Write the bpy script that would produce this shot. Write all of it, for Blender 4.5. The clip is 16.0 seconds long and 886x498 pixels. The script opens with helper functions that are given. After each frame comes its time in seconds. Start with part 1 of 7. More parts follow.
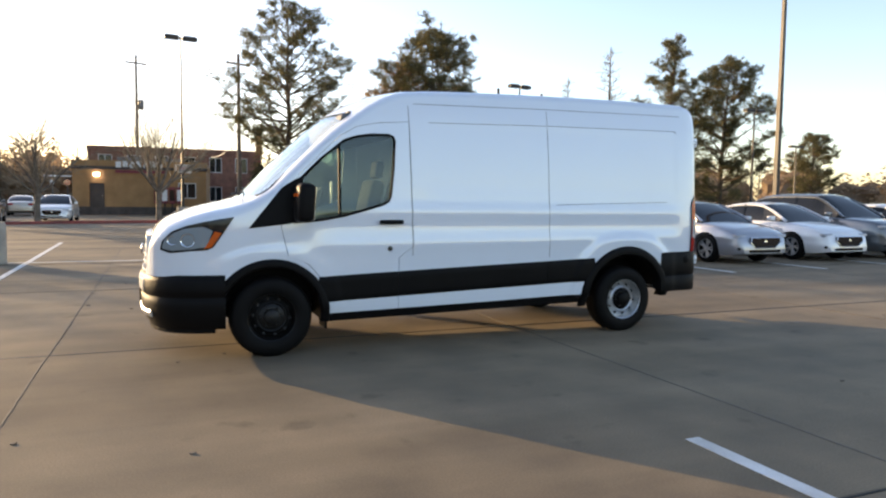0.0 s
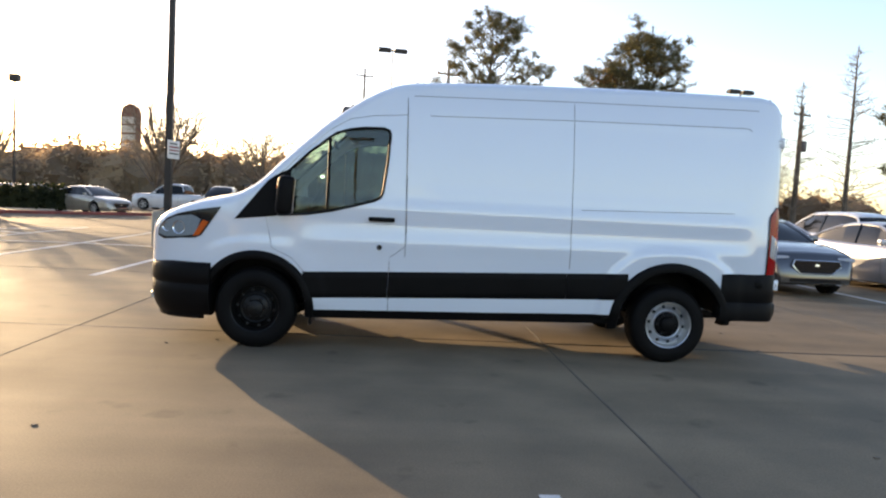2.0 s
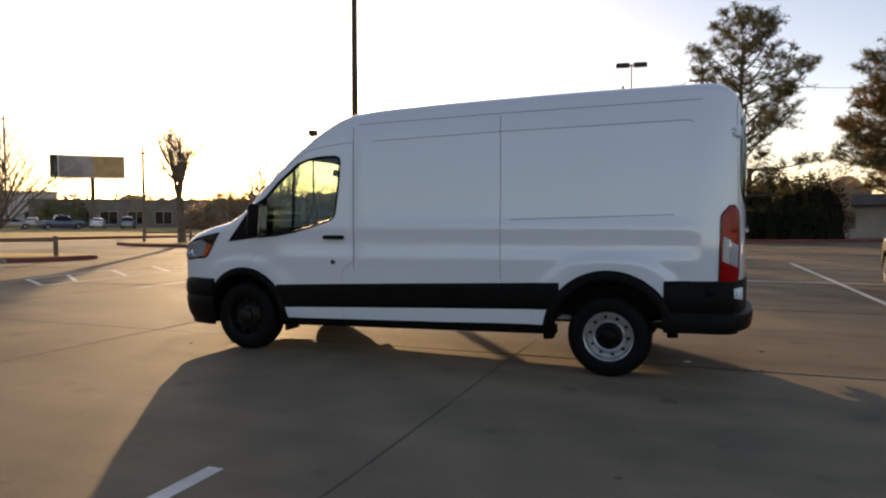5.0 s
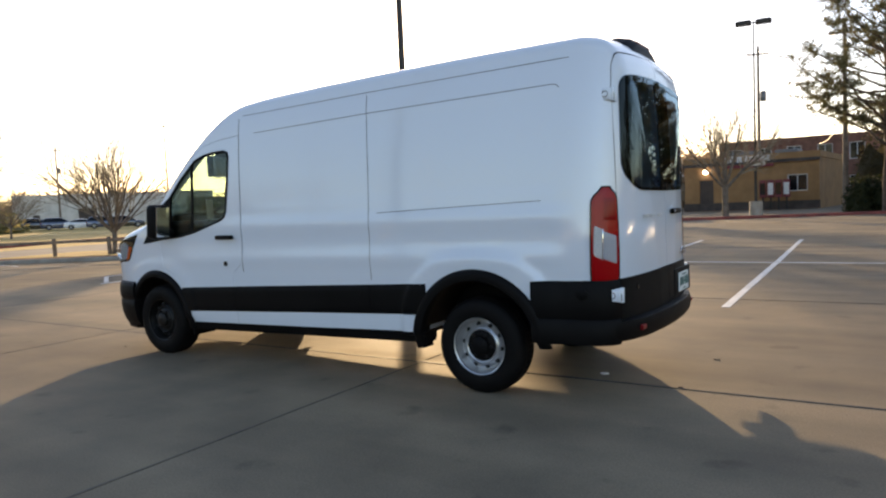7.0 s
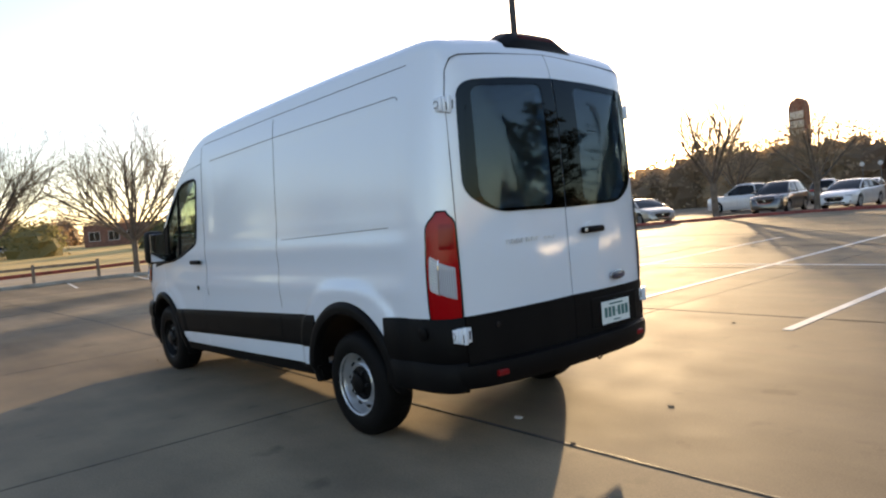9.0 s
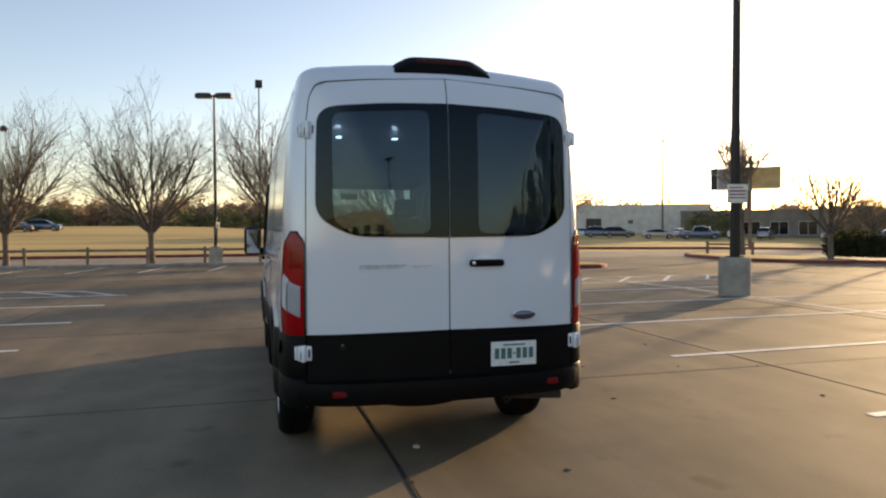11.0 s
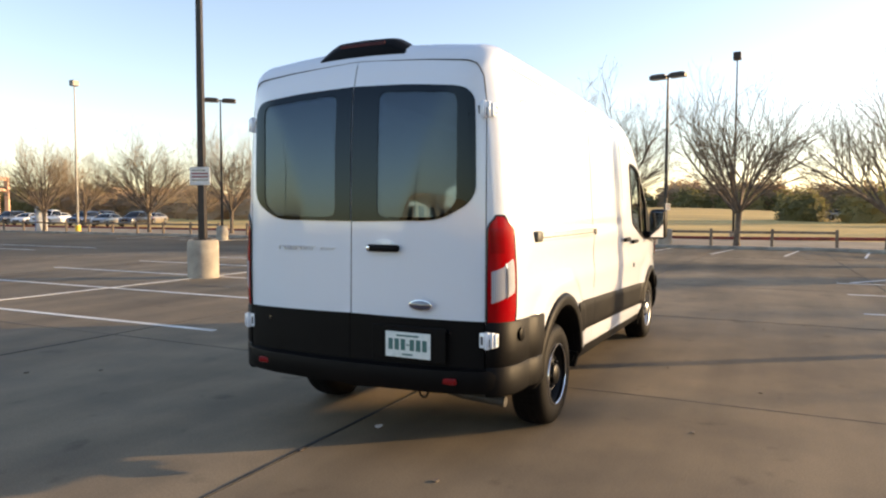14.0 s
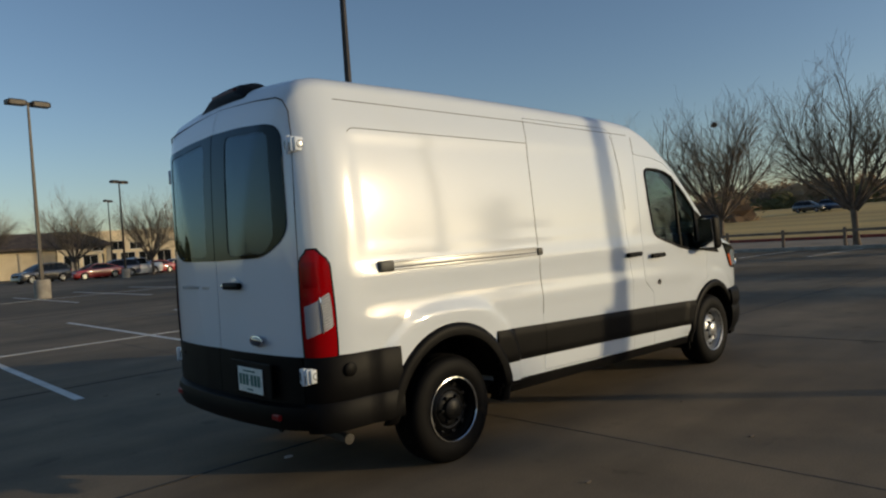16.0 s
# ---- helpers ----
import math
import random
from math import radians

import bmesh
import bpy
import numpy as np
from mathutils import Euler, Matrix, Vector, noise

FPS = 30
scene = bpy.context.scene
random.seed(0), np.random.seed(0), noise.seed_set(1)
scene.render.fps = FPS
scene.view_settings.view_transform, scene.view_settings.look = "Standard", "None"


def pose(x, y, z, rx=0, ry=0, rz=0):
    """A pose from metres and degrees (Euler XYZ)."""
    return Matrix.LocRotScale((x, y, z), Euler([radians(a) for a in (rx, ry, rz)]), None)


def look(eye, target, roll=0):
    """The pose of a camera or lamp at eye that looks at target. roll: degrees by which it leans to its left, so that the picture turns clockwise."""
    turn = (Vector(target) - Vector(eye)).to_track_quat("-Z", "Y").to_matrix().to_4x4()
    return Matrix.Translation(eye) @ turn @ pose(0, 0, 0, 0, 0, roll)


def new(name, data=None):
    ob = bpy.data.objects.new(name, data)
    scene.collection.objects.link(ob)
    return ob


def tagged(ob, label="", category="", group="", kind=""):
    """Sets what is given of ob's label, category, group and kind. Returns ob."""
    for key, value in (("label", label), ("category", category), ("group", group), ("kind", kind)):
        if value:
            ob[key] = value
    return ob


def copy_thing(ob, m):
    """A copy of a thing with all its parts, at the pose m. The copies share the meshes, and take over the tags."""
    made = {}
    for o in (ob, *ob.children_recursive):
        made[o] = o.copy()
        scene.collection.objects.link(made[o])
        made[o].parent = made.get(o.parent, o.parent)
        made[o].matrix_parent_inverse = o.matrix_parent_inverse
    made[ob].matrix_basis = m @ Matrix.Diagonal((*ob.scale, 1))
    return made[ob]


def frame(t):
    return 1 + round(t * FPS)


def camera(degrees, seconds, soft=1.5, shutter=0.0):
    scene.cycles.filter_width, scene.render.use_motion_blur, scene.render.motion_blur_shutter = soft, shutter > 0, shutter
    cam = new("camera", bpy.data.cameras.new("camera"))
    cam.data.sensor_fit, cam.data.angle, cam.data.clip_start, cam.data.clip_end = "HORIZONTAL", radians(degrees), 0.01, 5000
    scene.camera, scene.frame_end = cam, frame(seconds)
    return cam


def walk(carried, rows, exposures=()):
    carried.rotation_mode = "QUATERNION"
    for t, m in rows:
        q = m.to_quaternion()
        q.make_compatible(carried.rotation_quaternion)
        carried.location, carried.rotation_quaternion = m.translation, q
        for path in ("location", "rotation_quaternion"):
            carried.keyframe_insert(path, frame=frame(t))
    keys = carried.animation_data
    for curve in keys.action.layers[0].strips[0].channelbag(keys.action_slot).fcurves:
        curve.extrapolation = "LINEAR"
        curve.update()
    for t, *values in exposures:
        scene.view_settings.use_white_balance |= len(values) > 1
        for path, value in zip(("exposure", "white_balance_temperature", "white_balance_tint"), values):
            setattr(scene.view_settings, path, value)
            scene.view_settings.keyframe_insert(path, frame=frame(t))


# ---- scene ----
cam = camera(65.6, 16.0, 2.2)
PATH = [
    (0.0, (-2.791, -7.084, 1.397), (-2.025, -5.242, 1.256), 0.7),
    (0.5, (-2.282, -7.13, 1.392), (-1.693, -5.221, 1.282), 1.7),
    (1.0, (-1.76, -7.121, 1.383), (-1.362, -5.165, 1.258), 1.1),
    (1.5, (-1.206, -7.174, 1.378), (-0.91, -5.2, 1.265), 1.8),
    (2.0, (-0.657, -7.109, 1.365), (-0.519, -5.119, 1.232), 3.0),
    (2.5, (-0.103, -7.031, 1.344), (-0.039, -5.037, 1.205), 1.7),
    (3.0, (0.417, -7.925, 1.381), (0.37, -5.931, 1.239), 0.9),
    (3.5, (0.998, -8.085, 1.384), (0.792, -6.097, 1.318), 0.5),
    (4.0, (1.588, -7.779, 1.381), (1.151, -5.827, 1.348), 1.2),
    (4.5, (2.11, -7.415, 1.381), (1.563, -5.491, 1.335), 0.6),
    (5.0, (2.618, -7.022, 1.377), (1.917, -5.151, 1.288), -0.1),
    (7.5, (4.81, -4.909, 1.42), (3.638, -3.293, 1.312), -2.4),
    (8.0, (5.225, -4.461, 1.437), (3.926, -2.942, 1.375), -1.8),
    (8.5, (5.553, -3.982, 1.455), (4.137, -2.571, 1.381), -2.7),
    (10.8, (6.984, -1.421, 1.488), (5.088, -0.787, 1.421), -2.7),
    (11.0, (7.067, -1.201, 1.488), (5.145, -0.653, 1.432), -0.2),
    (11.5, (7.148, -0.625, 1.469), (5.172, -0.332, 1.367), 0.3),
    (12.0, (7.222, 0.011, 1.494), (5.226, 0.039, 1.375), 0.4),
    (12.5, (7.166, 0.589, 1.489), (5.185, 0.332, 1.388), 0.1),
    (13.0, (7.037, 1.223, 1.496), (5.101, 0.731, 1.415), 0.8),
    (13.5, (6.838, 1.781, 1.496), (4.977, 1.055, 1.405), 1.1),
    (14.0, (6.576, 2.377, 1.501), (4.781, 1.502, 1.392), 0.1),
    (14.5, (6.255, 2.853, 1.507), (4.575, 1.775, 1.379), -1.5),
    (15.0, (5.82, 3.332, 1.5), (4.244, 2.105, 1.397), -3.6),
    (15.5, (5.405, 3.772, 1.494), (3.951, 2.401, 1.415), -4.1),
    (16.0, (4.987, 4.305, 1.494), (3.62, 2.845, 1.46), -4.0),
]
EXPOSURES = [(0.0, 1.64, 7100, 21), (2.0, 1.63, 7100, 22), (2.5, 1.77, 7300, 24), (3.0, 1.75, 7300, 24), (4.0, 1.1, 7500, 25), (5.0, 0.62, 7700, 26), (7.5, 1.45, 7100, 21), (8.5, 1.45, 7100, 21), (11.0, 0.94, 7500, 21),
             (11.5, 0.95, 7500, 21), (12.0, 1.24, 7400, 21), (12.5, 1.42, 7400, 22), (14.0, 1.48, 7300, 22), (14.5, 1.37, 7200, 22), (15.0, 0.89, 6900, 21), (15.5, 0.20, 6350, 15), (16.0, -0.33, 6100, 12)]
walk(cam, [(t, look(e, g, r)) for t, e, g, r in PATH], EXPOSURES)

# ---------------------------------------------------------------- light
SUN_EL, SUN_R = 9.3, 0.70          # elevation; sideways share of the sun's bearing
sun_way = Vector((-SUN_R, 1.0, 0)).normalized() * math.cos(radians(SUN_EL)) + Vector((0, 0, math.sin(radians(SUN_EL))))
world = bpy.data.worlds.new("sky")
scene.world = world
world.use_nodes = True
wn = world.node_tree.nodes
wn.clear()
sky = wn.new("ShaderNodeTexSky")
sky.sky_type = "NISHITA"
sky.sun_disc = False
sky.sun_elevation = radians(SUN_EL)
sky.sun_rotation = math.atan2(sun_way.x, sun_way.y)
sky.altitude, sky.air_density, sky.dust_density, sky.ozone_density = 200, 0.9, 0.9, 1.4
bg = wn.new("ShaderNodeBackground")
bg.inputs["Strength"].default_value = 0.15
wo = wn.new("ShaderNodeOutputWorld")
world.node_tree.links.new(sky.outputs[0], bg.inputs[0])
world.node_tree.links.new(bg.outputs[0], wo.inputs[0])
sun = new("sun", bpy.data.lights.new("sun", "SUN"))
sun.data.energy, sun.data.angle, sun.data.color = 3.0, radians(0.55), (1.0, 0.775, 0.43)
sun.matrix_world = look(sun_way * 60, (0, 0, 0))

# ---------------------------------------------------------------- materials
def mat_nodes(name):
    m = bpy.data.materials.new(name)
    m.use_nodes = True
    nt = m.node_tree
    return m, nt, nt.nodes["Principled BSDF"]


def mottled(name, c1, c2, rough=0.6, metal=0.0, scale=4.0, fine=60.0, bump=0.15, coat=0.0, spread=0.35, spec=0.5, random=0.0, dist=0.01):
    """Paint, plaster, stone: two colours mixed at a coarse and a fine scale, with fine relief and uneven gloss."""
    m, nt, b = mat_nodes(name)
    N, L = nt.nodes.new, nt.links.new
    tc = N("ShaderNodeTexCoord")
    a = N("ShaderNodeTexNoise")
    a.inputs["Scale"].default_value, a.inputs["Detail"].default_value = scale, 5
    f = N("ShaderNodeTexNoise")
    f.inputs["Scale"].default_value, f.inputs["Detail"].default_value = fine, 4
    L(tc.outputs["Object"], a.inputs["Vector"])
    L(tc.outputs["Object"], f.inputs["Vector"])
    add = N("ShaderNodeMath")
    add.operation = "MULTIPLY_ADD"
    add.inputs[1].default_value = 0.45
    L(f.outputs["Fac"], add.inputs[0])
    L(a.outputs["Fac"], add.inputs[2])
    ramp = N("ShaderNodeValToRGB")
    ramp.color_ramp.elements[0].position, ramp.color_ramp.elements[1].position = 0.72 - spread / 2, 0.72 + spread / 2
    ramp.color_ramp.elements[0].color, ramp.color_ramp.elements[1].color = (*c1, 1), (*c2, 1)
    L(add.outputs[0], ramp.inputs[0])
    out = ramp.outputs[0]
    if random:
        oi = N("ShaderNodeObjectInfo")
        hs = N("ShaderNodeHueSaturation")
        mr = N("ShaderNodeMapRange")
        mr.inputs["To Min"].default_value, mr.inputs["To Max"].default_value = 1 - random, 1 + random
        L(oi.outputs["Random"], mr.inputs["Value"])
        L(mr.outputs[0], hs.inputs["Value"])
        L(out, hs.inputs["Color"])
        out = hs.outputs[0]
    L(out, b.inputs["Base Color"])
    rr = N("ShaderNodeMapRange")
    rr.inputs["To Min"].default_value, rr.inputs["To Max"].default_value = rough * 0.85, min(1, rough * 1.15)
    L(a.outputs["Fac"], rr.inputs["Value"])
    L(rr.outputs[0], b.inputs["Roughness"])
    b.inputs["Metallic"].default_value = metal
    b.inputs["Specular IOR Level"].default_value = spec
    b.inputs["Coat Weight"].default_value = coat
    b.inputs["Coat Roughness"].default_value = 0.075
    b.inputs["Coat IOR"].default_value = 1.85
    if bump:
        bp = N("ShaderNodeBump")
        bp.inputs["Strength"].default_value, bp.inputs["Distance"].default_value = bump, dist
        L(f.outputs["Fac"], bp.inputs["Height"])
        L(bp.outputs[0], b.inputs["Normal"])
    return m


def clear_glass(name, tint, rough=0.0, ior=1.5, sheen=(1, 1, 1)):
    """A thin pane: what is behind it, tinted, and the mirror image by Fresnel."""
    m, nt, b = mat_nodes(name)
    nt.nodes.remove(b)
    N, L = nt.nodes.new, nt.links.new
    t, g, mx, lw = N("ShaderNodeBsdfTransparent"), N("ShaderNodeBsdfGlossy"), N("ShaderNodeMixShader"), N("ShaderNodeLayerWeight")
    pw, fr = N("ShaderNodeMath"), N("ShaderNodeMath")
    f0 = ((ior - 1) / (ior + 1)) ** 2
    pw.operation, fr.operation = "POWER", "MULTIPLY_ADD"
    lw.inputs["Blend"].default_value = 0.5
    pw.inputs[1].default_value = 5.0
    fr.inputs[1].default_value, fr.inputs[2].default_value = 1 - f0, f0
    L(lw.outputs["Facing"], pw.inputs[0])
    L(pw.outputs[0], fr.inputs[0])
    t.inputs[0].default_value = (*tint, 1)
    g.inputs["Roughness"].default_value = rough
    g.inputs[0].default_value = (*sheen, 1)
    L(fr.outputs[0], mx.inputs[0])
    L(t.outputs[0], mx.inputs[1])
    L(g.outputs[0], mx.inputs[2])
    L(mx.outputs[0], nt.nodes["Material Output"].inputs[0])
    return m


def lens_mat(name, col, rough=0.12):
    m, nt, b = mat_nodes(name)
    N, L = nt.nodes.new, nt.links.new
    w = N("ShaderNodeTexWave")
    w.inputs["Scale"].default_value = 40
    tc = N("ShaderNodeTexCoord")
    L(tc.outputs["Object"], w.inputs["Vector"])
    rp = N("ShaderNodeValToRGB")
    rp.color_ramp.elements[0].color = (*[c * 0.6 for c in col], 1)
    rp.color_ramp.elements[1].color = (*col, 1)
    L(w.outputs["Fac"], rp.inputs[0])
    L(rp.outputs[0], b.inputs["Base Color"])
    b.inputs["Roughness"].default_value = rough
    b.inputs["Specular IOR Level"].default_value = 0.2
    b.inputs["Coat Weight"].default_value = 0.18
    b.inputs["Coat Roughness"].default_value = 0.05
    return m


def concrete_mat():
    """Worn parking lot concrete: tyre-polished streaks, stains and fine grit; each slab a little different."""
    m, nt, b = mat_nodes("lot concrete")
    N, L = nt.nodes.new, nt.links.new
    geo = N("ShaderNodeNewGeometry")
    big, mid, fine, streak = (N("ShaderNodeTexNoise") for _ in range(4))
    for n, s, d in ((big, 0.22, 4), (mid, 1.6, 6), (fine, 90, 3), (streak, 1.0, 5)):
        n.inputs["Scale"].default_value, n.inputs["Detail"].default_value = s, d
    mp = N("ShaderNodeMapping")
    mp.inputs["Scale"].default_value = (0.12, 1.1, 1)
    L(geo.outputs["Position"], mp.inputs[0])
    L(mp.outputs[0], streak.inputs["Vector"])
    for n in (big, mid, fine):
        L(geo.outputs["Position"], n.inputs["Vector"])
    r1 = N("ShaderNodeValToRGB")
    e = r1.color_ramp.elements
    e[0].position, e[1].position = 0.34, 0.67
    e[0].color, e[1].color = (0.132, 0.105, 0.074, 1), (0.300, 0.236, 0.160, 1)
    mixf = N("ShaderNodeMath")
    mixf.operation = "MULTIPLY_ADD"
    mixf.inputs[1].default_value = 0.5
    half = N("ShaderNodeMath")
    half.operation = "MULTIPLY"
    half.inputs[1].default_value = 0.5
    L(streak.outputs["Fac"], half.inputs[0])
    L(big.outputs["Fac"], mixf.inputs[0])
    L(half.outputs[0], mixf.inputs[2])
    L(mixf.outputs[0], r1.inputs[0])
    mul = N("ShaderNodeMix")
    mul.data_type, mul.blend_type = "RGBA", "MULTIPLY"
    mul.inputs["Factor"].default_value = 0.8
    r2 = N("ShaderNodeValToRGB")
    e = r2.color_ramp.elements
    e[0].position, e[1].position = 0.3, 0.62
    e[0].color, e[1].color = (0.70, 0.70, 0.70, 1), (1.04, 1.02, 0.99, 1)
    L(mid.outputs["Fac"], r2.inputs[0])
    L(r1.outputs[0], mul.inputs["A"])
    L(r2.outputs[0], mul.inputs["B"])
    oi = N("ShaderNodeObjectInfo")
    mr = N("ShaderNodeMapRange")
    mr.inputs["To Min"].default_value, mr.inputs["To Max"].default_value = 0.95, 1.04
    L(oi.outputs["Random"], mr.inputs["Value"])
    hs = N("ShaderNodeHueSaturation")
    L(mr.outputs[0], hs.inputs["Value"])
    L(mul.outputs["Result"], hs.inputs["Color"])
    sep = N("ShaderNodeSeparateXYZ")          # broad bands of darker concrete, with ragged edges
    L(geo.outputs["Position"], sep.inputs[0])
    dark_bands = None
    for axis, mid_at, half in (("Y", -29.5, 10.0), ("X", -15.5, 2.2)):
        off = N("ShaderNodeMath")
        off.operation = "SUBTRACT"
        off.inputs[1].default_value = mid_at
        L(sep.outputs[axis], off.inputs[0])
        ab = N("ShaderNodeMath")
        ab.operation = "ABSOLUTE"
        L(off.outputs[0], ab.inputs[0])
        wob = N("ShaderNodeMath")
        wob.operation = "MULTIPLY_ADD"
        wob.inputs[1].default_value = 2.4
        L(streak.outputs["Fac"], wob.inputs[0])
        L(ab.outputs[0], wob.inputs[2])
        dark_band = N("ShaderNodeMapRange")
        dark_band.inputs["From Min"].default_value, dark_band.inputs["From Max"].default_value = half + 0.3, half + 2.0
        dark_band.inputs["To Min"].default_value, dark_band.inputs["To Max"].default_value = 0.70, 1.0
        L(wob.outputs[0], dark_band.inputs["Value"])
        if dark_bands is None:
            dark_bands = dark_band.outputs[0]
        else:
            mn = N("ShaderNodeMath")
            mn.operation = "MINIMUM"
            L(dark_bands, mn.inputs[0])
            L(dark_band.outputs[0], mn.inputs[1])
            dark_bands = mn.outputs[0]
    worn = N("ShaderNodeMix")
    worn.data_type, worn.blend_type = "RGBA", "MULTIPLY"
    worn.inputs["Factor"].default_value = 1.0
    L(hs.outputs[0], worn.inputs["A"])
    L(dark_bands, worn.inputs["B"])
    drip = N("ShaderNodeTexNoise")            # oil drips and old stains
    drip.inputs["Scale"].default_value, drip.inputs["Detail"].default_value = 2.3, 5
    L(geo.outputs["Position"], drip.inputs["Vector"])
    stain = N("ShaderNodeMapRange")
    stain.inputs["From Min"].default_value, stain.inputs["From Max"].default_value = 0.64, 0.72
    stain.inputs["To Min"].default_value, stain.inputs["To Max"].default_value = 1.0, 0.72
    L(drip.outputs["Fac"], stain.inputs["Value"])
    soiled = N("ShaderNodeMix")
    soiled.data_type, soiled.blend_type = "RGBA", "MULTIPLY"
    soiled.inputs["Factor"].default_value = 1.0
    L(worn.outputs["Result"], soiled.inputs["A"])
    L(stain.outputs[0], soiled.inputs["B"])
    grit = N("ShaderNodeMix")
    grit.data_type, grit.blend_type = "RGBA", "OVERLAY"
    grit.inputs["Factor"].default_value = 0.35
    L(soiled.outputs["Result"], grit.inputs["A"])
    L(fine.outputs["Fac"], grit.inputs["B"])
    L(grit.outputs["Result"], b.inputs["Base Color"])
    rr = N("ShaderNodeMapRange")
    rr.inputs["To Min"].default_value, rr.inputs["To Max"].default_value = 0.66, 0.90
    L(mid.outputs["Fac"], rr.inputs["Value"])
    L(rr.outputs[0], b.inputs["Roughness"])
    b.inputs["Specular IOR Level"].default_value = 0.15
    bp = N("ShaderNodeBump")
    bp.inputs["Strength"].default_value, bp.inputs["Distance"].default_value = 0.35, 0.004
    L(fine.outputs["Fac"], bp.inputs["Height"])
    L(bp.outputs[0], b.inputs["Normal"])
    return m


def leafy(name, c1, c2, rough=0.7):
    m, nt, b = mat_nodes(name)
    N, L = nt.nodes.new, nt.links.new
    g = N("ShaderNodeNewGeometry")
    r = N("ShaderNodeValToRGB")
    r.color_ramp.elements[0].color, r.color_ramp.elements[1].color = (*c1, 1), (*c2, 1)
    L(g.outputs["Random Per Island"], r.inputs[0])
    L(r.outputs[0], b.inputs["Base Color"])
    b.inputs["Roughness"].default_value = rough
    b.inputs["Specular IOR Level"].default_value = 0.25
    tr, mx = N("ShaderNodeBsdfTranslucent"), N("ShaderNodeMixShader")
    L(r.outputs[0], tr.inputs[0])
    mx.inputs[0].default_value = 0.48
    L(b.outputs[0], mx.inputs[1])
    L(tr.outputs[0], mx.inputs[2])
    L(mx.outputs[0], nt.nodes["Material Output"].inputs[0])
    return m


M = {}
M["white"] = mottled("van white enamel", (0.70, 0.755, 0.82), (0.72, 0.775, 0.84), 0.40, 0, 0.8, 900, 0.0, 1.0, 0.7, spec=0.15)
M["rail"] = mottled("pale rail steel", (0.60, 0.61, 0.61), (0.70, 0.70, 0.70), 0.3, 0.2, 6, 120, 0.04)
M["plastic"] = mottled("black textured plastic", (0.0030, 0.0028, 0.0030), (0.0060, 0.0055, 0.0055), 0.5, 0, 3, 700, 0.25, 0, 0.5, spec=0.10, dist=0.001)
M["gloss_black"] = mottled("gloss black", (0.006, 0.006, 0.007), (0.01, 0.01, 0.011), 0.12, 0, 3, 200, 0.0)
M["dark"] = mottled("dark underbody", (0.012, 0.011, 0.010), (0.03, 0.027, 0.024), 0.8, 0, 6, 60, 0.3)
M["seam"] = mottled("panel gap sealer", (0.050, 0.055, 0.060), (0.075, 0.08, 0.085), 0.7, 0, 9, 90, 0.0)
M["rubber"] = mottled("tyre rubber", (0.0026, 0.0025, 0.0025), (0.0055, 0.005, 0.005), 0.62, 0, 6, 160, 0.3, spec=0.12, dist=0.002)
M["steel_black"] = mottled("black painted steel", (0.004, 0.004, 0.004), (0.009, 0.0085, 0.008), 0.42, 0, 7, 120, 0.1, spec=0.25)
M["steel_silver"] = mottled("silver painted steel", (0.42, 0.43, 0.44), (0.58, 0.59, 0.60), 0.32, 0.7, 7, 150, 0.06)
M["chrome"] = mottled("chrome", (0.75, 0.76, 0.78), (0.82, 0.82, 0.83), 0.1, 1.0, 7, 90, 0.0)
M["inner"] = mottled("grey inner panels", (0.10, 0.10, 0.105), (0.16, 0.16, 0.165), 0.7, 0, 3, 90, 0.1)
M["exhaust"] = mottled("dull exhaust steel", (0.035, 0.033, 0.03), (0.07, 0.065, 0.06), 0.6, 0.3, 7, 60, 0.1)
M["cap"] = mottled("grey cap plastic", (0.035, 0.035, 0.03), (0.06, 0.06, 0.055), 0.5, 0, 9, 200, 0.1)
M["seat"] = mottled("dark seat cloth", (0.018, 0.018, 0.020), (0.035, 0.034, 0.034), 0.9, 0, 9, 300, 0.3)
M["glass"] = clear_glass("clear window glass", (0.50, 0.59, 0.55), 0.0, 1.5, (0.88, 0.96, 1.0))
M["rear_glass"] = clear_glass("tinted rear glass", (0.31, 0.42, 0.50), 0.0, 1.62, (0.68, 0.86, 1.0))
M["screen_glass"] = clear_glass("clear screen glass", (0.86, 0.90, 0.89), 0.0, 1.6, (0.88, 0.96, 1.0))
M["frit"] = clear_glass("black glass print", (0.004, 0.004, 0.005), 0.0, 1.40, (0.68, 0.86, 1.0))
M["red_lens"] = lens_mat("red lamp lens", (0.42, 0.0009, 0.003), 0.16)
M["dark_red"] = lens_mat("unlit dark red lens", (0.30, 0.0008, 0.0025), 0.18)
M["brake_lens"] = mottled("dull red brake lens", (0.045, 0.003, 0.004), (0.07, 0.004, 0.005), 0.4, 0, 20, 200, 0.0, spec=0.2)
M["reflector"] = mottled("red reflector", (0.16, 0.003, 0.005), (0.24, 0.004, 0.007), 0.3, 0, 40, 300, 0.0, spec=0.3)
M["clear_lens"] = lens_mat("clear lamp lens", (0.46, 0.47, 0.50), 0.07)
M["head_lens"] = lens_mat("head lamp lens", (0.27, 0.32, 0.35), 0.05)
M["trim_grey"] = mottled("pale grey trim plastic", (0.42, 0.43, 0.44), (0.50, 0.51, 0.52), 0.32, 0.3, 7, 150, 0.04)
M["amber_lens"] = lens_mat("amber lamp lens", (0.75, 0.13, 0.02))
M["plate"] = mottled("number plate", (0.62, 0.70, 0.68), (0.78, 0.82, 0.80), 0.4, 0, 30, 300, 0.05)
